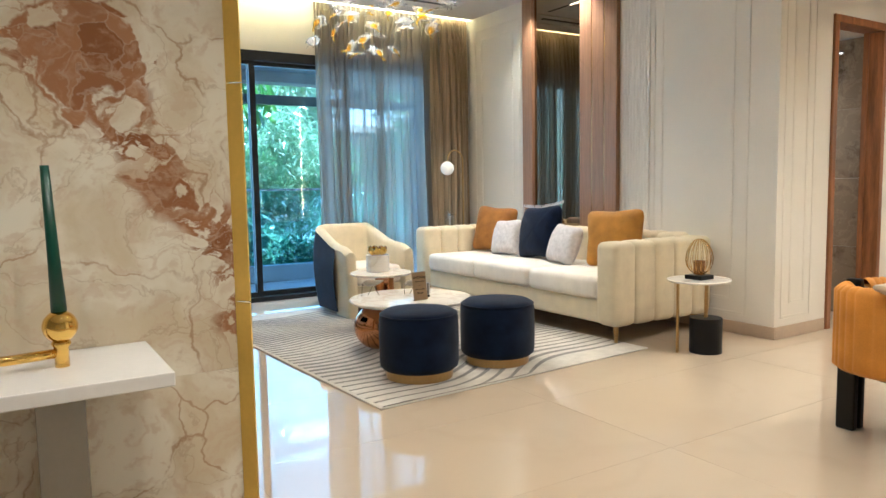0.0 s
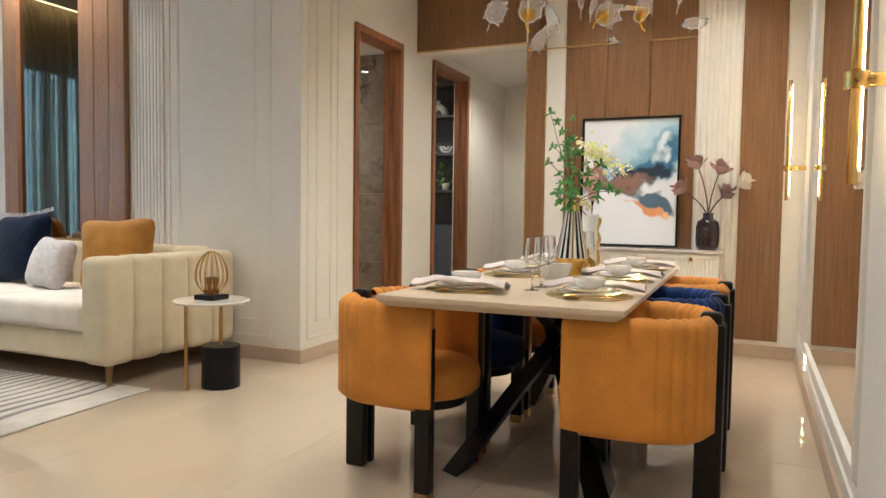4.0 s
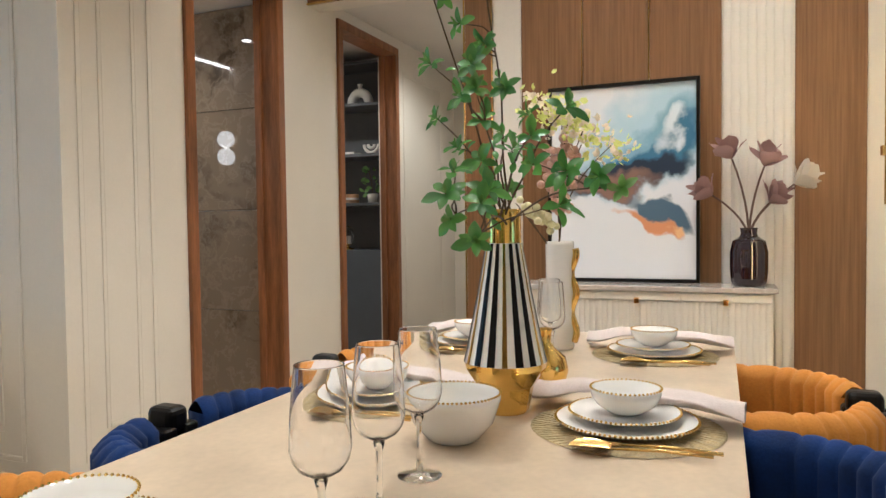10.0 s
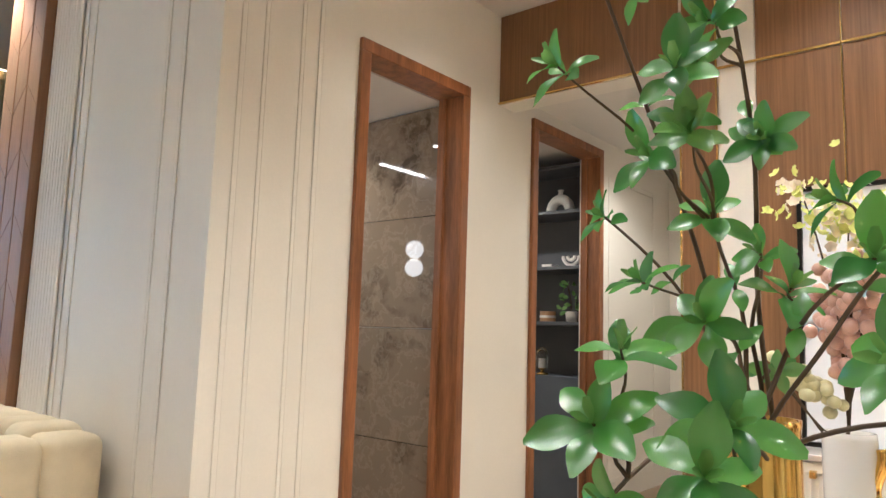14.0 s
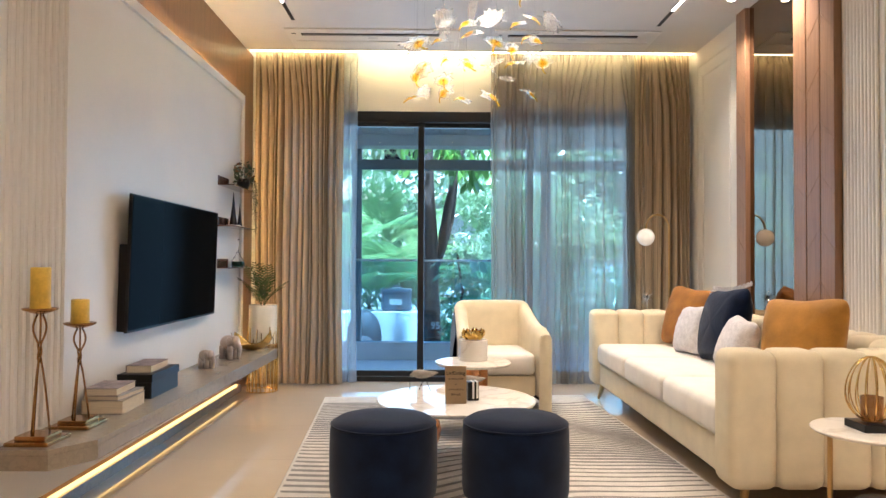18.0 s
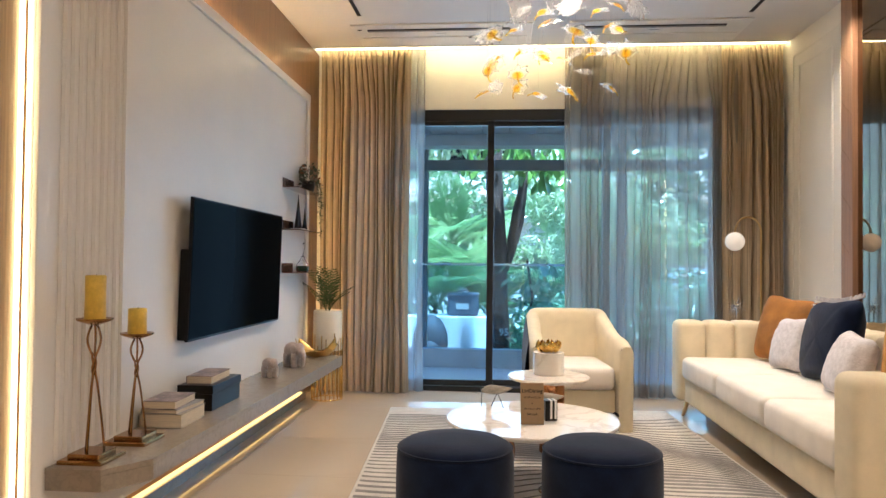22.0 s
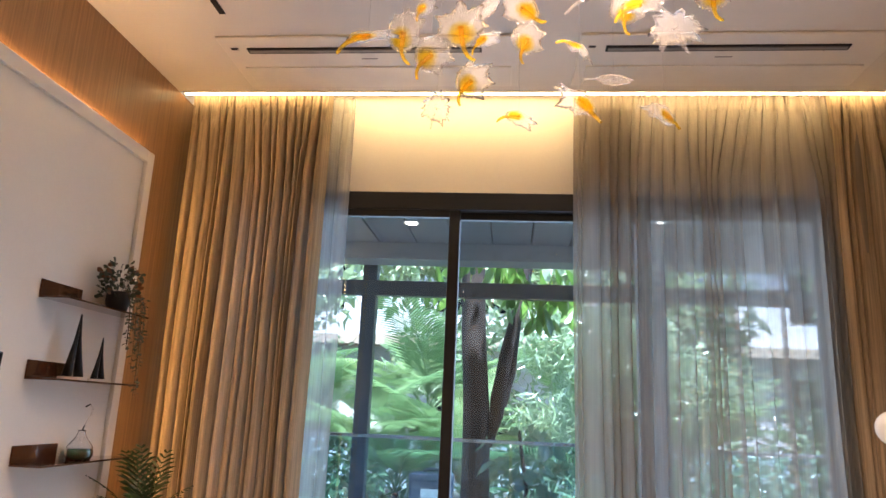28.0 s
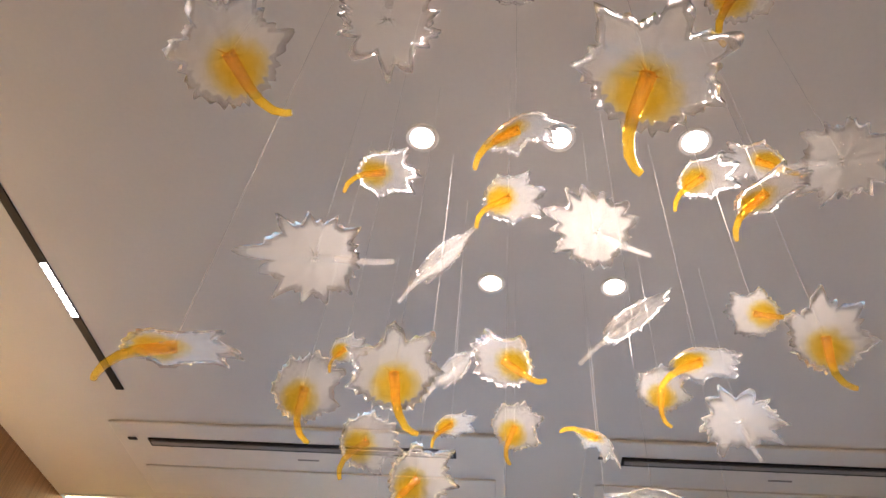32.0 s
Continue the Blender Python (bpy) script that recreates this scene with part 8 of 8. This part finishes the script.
for x, y in ((3.01, 8.30), (4.6, 8.15)):
    d = thing("downlight", x, y, 2.525, "lit round downlight in the balcony soffit", "downlight", group="balcony downlights")
    part("rim", lathe([(0.04, -0.001), (0.052, -0.005), (0.055, -0.001), (0.055, 0.0)], 24), PLASTIC, d)
    part("lens", cyl(0, 0, -0.003, -0.0005, 0.04, seg=24), LAMPON, d, "bright lamp lens")
ofr = thing("outer_frame", 0, 0, 0, "slate grey outer metal frame beyond the balcony", "frame", kind="structure")
part("crossbar", box(1.2, 9.12, 2.17, 6.2, 9.20, 2.285, 0.003), FRM, ofr)
for xx in (1.25, 2.53, 4.72, 6.05):
    part("post", box(xx, 9.12, 0.0, xx + 0.11, 9.22, 2.168, 0.003), FRM, ofr)
    part("post", box(xx, 9.12, 2.287, xx + 0.11, 9.22, 2.56, 0.003), FRM, ofr)

PALMG = [leafy("palm_leaf", (0.26, 0.42, 0.16), (0.06, 0.16, 0.06)), leafy("palm_leaf_deep", (0.16, 0.30, 0.11), (0.04, 0.12, 0.045))]
GL = [leafy("garden_leaf", (0.28, 0.42, 0.23), (0.07, 0.17, 0.08)), leafy("garden_leaf_light", (0.46, 0.56, 0.34), (0.16, 0.30, 0.14)), leafy("garden_leaf_deep", (0.12, 0.23, 0.11), (0.03, 0.09, 0.04))]


def leaf_mass(name, centres, count, size, material, label, category, seed, slim=0.35, hang=0.3, kind="stuff"):
    """Many small bent leaves in uneven clumps, one mesh."""
    r = np.random.default_rng(seed)
    cs = np.array([c[:3] for c in centres], float)
    rs = np.array([c[3:] for c in centres], float)
    pick = r.integers(0, len(cs), count)
    d = r.normal(size=(count, 3))
    d /= np.linalg.norm(d, axis=1)[:, None]
    p = cs[pick] + d * rs[pick] * r.random((count, 1)) ** 0.45
    way = r.normal(size=(count, 3))
    way[:, 2] -= hang * 2
    way /= np.linalg.norm(way, axis=1)[:, None]
    side = np.cross(way, r.normal(size=(count, 3)))
    side /= np.linalg.norm(side, axis=1)[:, None]
    nrm = np.cross(way, side)
    ln_ = size * r.uniform(0.6, 1.3, (count, 1))
    w = ln_ * slim * 0.5
    pts = np.stack([p, p + way * ln_ * 0.45 + side * w + nrm * ln_ * 0.05, p + way * ln_ * 0.45 - side * w + nrm * ln_ * 0.05, p + way * ln_ - nrm * ln_ * 0.12], 1).reshape(-1, 3)
    idx = np.arange(count)[:, None] * 4
    faces = np.concatenate([idx + np.array([[0, 1, 2]]), idx + np.array([[1, 3, 2]])], 0)
    me = bpy.data.meshes.new(name)
    me.from_pydata(pts.tolist(), [], faces.tolist())
    me.materials.append(material)
    return tagged(new(name, me), label, category, kind=kind)


# the tree by the railing
tree = thing("garden_tree", 3.45, 9.62, -0.25, "forked dark garden tree with big hanging leaves", "tree")
def limb(pts, r0, r1, name):
    bm = bmesh.new()
    P = [Vector(p) for p in pts]
    n = len(P)
    def at(u, v):
        s = v * (n - 1)
        i = min(n - 2, int(s))
        f = s - i
        c = P[i].lerp(P[i + 1], f)
        r = r0 + (r1 - r0) * v
        r *= 1 + 0.10 * noise.noise((math.cos(6.283 * u) * 1.6, math.sin(6.283 * u) * 1.6, v * 7)) + 0.03 * math.sin(9 * 6.283 * u)
        return (c.x + r * math.cos(6.283 * u), c.y + r * math.sin(6.283 * u), c.z)
    return part(name, grid(26, 30, at, bm, wrap=True), BARK, tree, smooth=True)
limb([(0.03, 0, 0), (0.0, 0, 0.4), (-0.02, 0, 0.9), (-0.03, 0, 1.5), (-0.07, 0, 2.2), (-0.10, 0, 3.2)], 0.125, 0.095, "trunk")
limb([(0.04, 0.02, 1.30), (0.13, 0.0, 1.55), (0.15, 0, 1.75), (0.20, 0, 2.05), (0.30, 0.02, 2.45), (0.42, 0.05, 3.1)], 0.062, 0.05, "limb")
limb([(0.17, 0.05, 1.62), (0.24, 0.10, 1.9), (0.28, 0.12, 2.3), (0.30, 0.15, 3.0)], 0.042, 0.032, "limb")
lettering("95", 0.11, 0.05, -0.165, 0.56, tree, mat("white_paint_mark", (0.75, 0.75, 0.72), 0.7), name="painted_number")
mango = leaf_mesh("leaf", 0.23, 0.065, leafy("mango_leaf", (0.26, 0.50, 0.09), (0.06, 0.22, 0.035), 0.1), 0.2, 0.12, 1.3)
rnd = random.Random(14)
for cx, cy, cz, n in ((-0.33, -0.25, 2.62, 13), (0.28, -0.28, 2.62, 26), (0.50, -0.2, 2.60, 24), (0.62, -0.1, 2.55, 18), (0.15, -0.3, 2.70, 16), (0.42, -0.25, 2.40, 14), (-0.1, -0.3, 2.8, 10)):
    for k in range(n):
        p = (cx + rnd.gauss(0, 0.09), cy + rnd.gauss(0, 0.09), cz + rnd.gauss(0, 0.07))
        share("leaf", mango, tree, place(p, (rnd.gauss(0, 0.45), rnd.gauss(0, 0.45), -1), rnd.uniform(0, 6.3), rnd.uniform(0.7, 1.2)))

# climbing plant at the trunk
cl = thing("climbing_plant", 3.78, 9.60, -0.25, "climbing plant with large heart leaves at the tree foot", "plant")
heart = leaf_mesh("leaf", 0.20, 0.13, GL[0], 0.15, 0.3, 1.2, wide=0.35)
rnd = random.Random(9)
part("stalk", tube([(0, 0, 0), (-0.05, 0, 0.5), (0.05, 0, 1.0), (-0.02, 0, 1.45)], 0.015, 6), STEM, cl)
for k in range(85):
    z = rnd.uniform(0.1, 1.5)
    p = (rnd.gauss(0.08, 0.13), rnd.gauss(-0.05, 0.1), z)
    share("leaf", heart, cl, place(p, (rnd.gauss(0, 0.6), -0.4 + rnd.gauss(0, 0.4), rnd.gauss(-0.5, 0.5)), rnd.uniform(0, 6.3), rnd.uniform(0.5, 1.0)))


def palm(x, y, h, n, seed, size=1.5):
    th = thing("garden_palm", x, y, -0.25, "feathery garden palm with arching bright fronds", "palm", group="garden palms")
    r = random.Random(seed)
    part("trunk", tube([(0, 0, 0), (0.03, 0, h * 0.5), (0, 0, h)], 0.05, 8, taper=0.7), BARK, th)
    for k in range(n):
        a = 2 * math.pi * k / n + r.uniform(-.3, .3)
        share("frond", PALMF[k % 2], th, Matrix.Translation((0, 0, h)) @ Matrix.Rotation(a, 4, "Z") @ Matrix.Rotation(r.uniform(-0.7, 0.1), 4, "X") @ Matrix.Scale(size * r.uniform(0.7, 1.1), 4))
    return th


PALMF = [frond_mesh("frond", 1.0, 42, 0.017, PALMG[0], 0.6), frond_mesh("frond", 1.0, 40, 0.017, PALMG[1], 0.75)]
for i, (x, y, h, sz_) in enumerate(((2.5, 11.6, 0.7, 1.3), (3.0, 12.2, 0.9, 1.5), (2.0, 12.0, 1.0, 1.5), (3.3, 11.9, 0.5, 1.1), (1.2, 12.4, 1.1, 1.6), (4.6, 12.8, 1.2, 1.5), (2.6, 13.4, 1.5, 1.6), (5.6, 12.5, 0.9, 1.4), (0.2, 12.6, 1.2, 1.6))):
    palm(x, y, h, 11, 40 + i, sz_)

leaf_mass("bamboo_hedge", [(4.3 + 0.5 * (k % 4), 11.2 + 0.4 * (k % 3), 0.3 + 0.45 * (k // 2), 0.6, 0.5, 0.45) for k in range(10)], 9000, 0.20, GL[1], "dense slender bamboo leaves behind the railing", "bamboo", 2, 0.13, 0.3)
leaf_mass("shrubs", [(1.0 + 0.75 * k, 10.6 + 0.5 * math.sin(k * 2.1), 0.2 + 0.18 * math.sin(k), 0.5, 0.4, 0.45) for k in range(8) if k not in (2, 3)], 5200, 0.13, GL[2], "low dark shrubs along the garden bed", "shrub", 3, 0.4, 0.1)
leaf_mass("far_hedge", [(-5 + 1.3 * k, 16.0 + 0.8 * math.sin(k * 1.7), 1.1 + 0.9 * math.sin(k * 2.3), 1.2, 0.8, 1.4) for k in range(14)], 16000, 0.22, GL[0], "far hedge of mixed foliage", "hedge", 4, 0.4, 0.2)

leaf_mass("tree_canopy", [(-7 + 1.25 * k, 15.2 + 0.9 * math.sin(k * 1.9), 4.2 + 1.1 * math.sin(k * 2.7), 1.1, 0.9, 1.3) for k in range(18)], 17000, 0.30, GL[1], "light green crowns of the trees behind the hedge", "tree", 6, 0.4, 0.4)
# white garden ledge with bags on it
gl = structure("garden_ledge", box(0.5, 10.75, -0.25, 3.42, 11.25, 0.42, 0.02), mat("white_masonry", (0.70, 0.72, 0.72), 0.6, vary=0.08, scale=4), "low white garden ledge", "wall")
BAG = mat("slate_bag_cloth", (0.09, 0.115, 0.15), 0.7, vary=0.15, scale=12, bump=0.4, bscale=120)
cb2 = thing("cooler_bag", 2.95, 10.95, 0.4205, "slate blue box shaped bag on the garden ledge", "bag")
part("body", box(-0.21, -0.12, 0, 0.21, 0.12, 0.30, 0.04, 4), BAG, cb2, smooth=False)
part("flap", box(-0.215, -0.125, 0.22, 0.215, 0.125, 0.315, 0.035, 3), BAG, cb2)
part("patch", box(-0.09, -0.128, 0.09, 0.08, -0.121, 0.17), MATT, cb2, "pale label patch")
part("handle", tube([(-0.08, 0, 0.31), (-0.06, 0, 0.345), (0.06, 0, 0.345), (0.08, 0, 0.31)], 0.012, 6), BAG, cb2)
bp = thing("backpack", 2.55, 10.45, -0.25, "dark rounded backpack leaning at the ledge", "backpack")
part("body", ball(0, 0, 0.36, 0.30, None, 3, (0.78, 0.55, 1.18)), mat("dark_bag_cloth", (0.03, 0.035, 0.045), 0.7, vary=0.2, scale=12, bump=0.4, bscale=120), bp, smooth=True)
part("pocket", ball(0, -0.13, 0.24, 0.19, None, 3, (0.8, 0.4, 0.85)), MATS["dark_bag_cloth"], bp, smooth=True)

# pale house beyond the garden
hs = thing("neighbour_house", 0, 0, -0.25, "pale house front behind the garden trees", "house")
HW = mat("pale_house_paint", (0.62, 0.64, 0.64), 0.8, vary=0.05, scale=1)
part("wall", box(-10, 19.0, 0, 17, 19.6, 7.5), HW, hs)
part("roof", box(-10.4, 18.6, 7.5, 17.4, 19.8, 7.8), HW, hs)
for k in range(2):
    part("balcony_slab", box(-10.2, 18.5, 2.9 + 2.6 * k, 17.2, 19.0, 3.1 + 2.6 * k), mat("tan_slab_edge", (0.50, 0.40, 0.30), 0.8), hs)
for i in range(7):
    for k in range(2):
        w = part("window", box(-9 + i * 3.7, 18.97, 1.0 + k * 2.7, -7.4 + i * 3.7, 18.995, 2.5 + k * 2.7), SCREEN, hs)

# ---------------------------------------------------------------- floor slabs
slab_me = {}
def slab(x0, y0, x1, y1, parent):
    key = (round(x1 - x0, 3), round(y1 - y0, 3))
    if key not in slab_me:
        bm = box(0, 0, -0.0055, x1 - x0, y1 - y0, 0.0)
        me = bpy.data.meshes.new("slab")
        bm.to_mesh(me)
        bm.free()
        me.materials.append(FLOORM)
        slab_me[key] = me
    share("slab", slab_me[key], parent, Matrix.Translation((x0, y0, 0.0)))


J = 0.0007
for i in range(7):
    for j in range(12):
        x0, y0 = -1.2 + i * 1.6, -1.4 + j * 0.8
        x1, y1 = min(9.9, x0 + 1.6), min(7.55, y0 + 0.8)
        if y1 - y0 > 0.05 and x1 > x0:
            slab(x0 + J, y0 + J, x1 - J, y1 - J, floor)
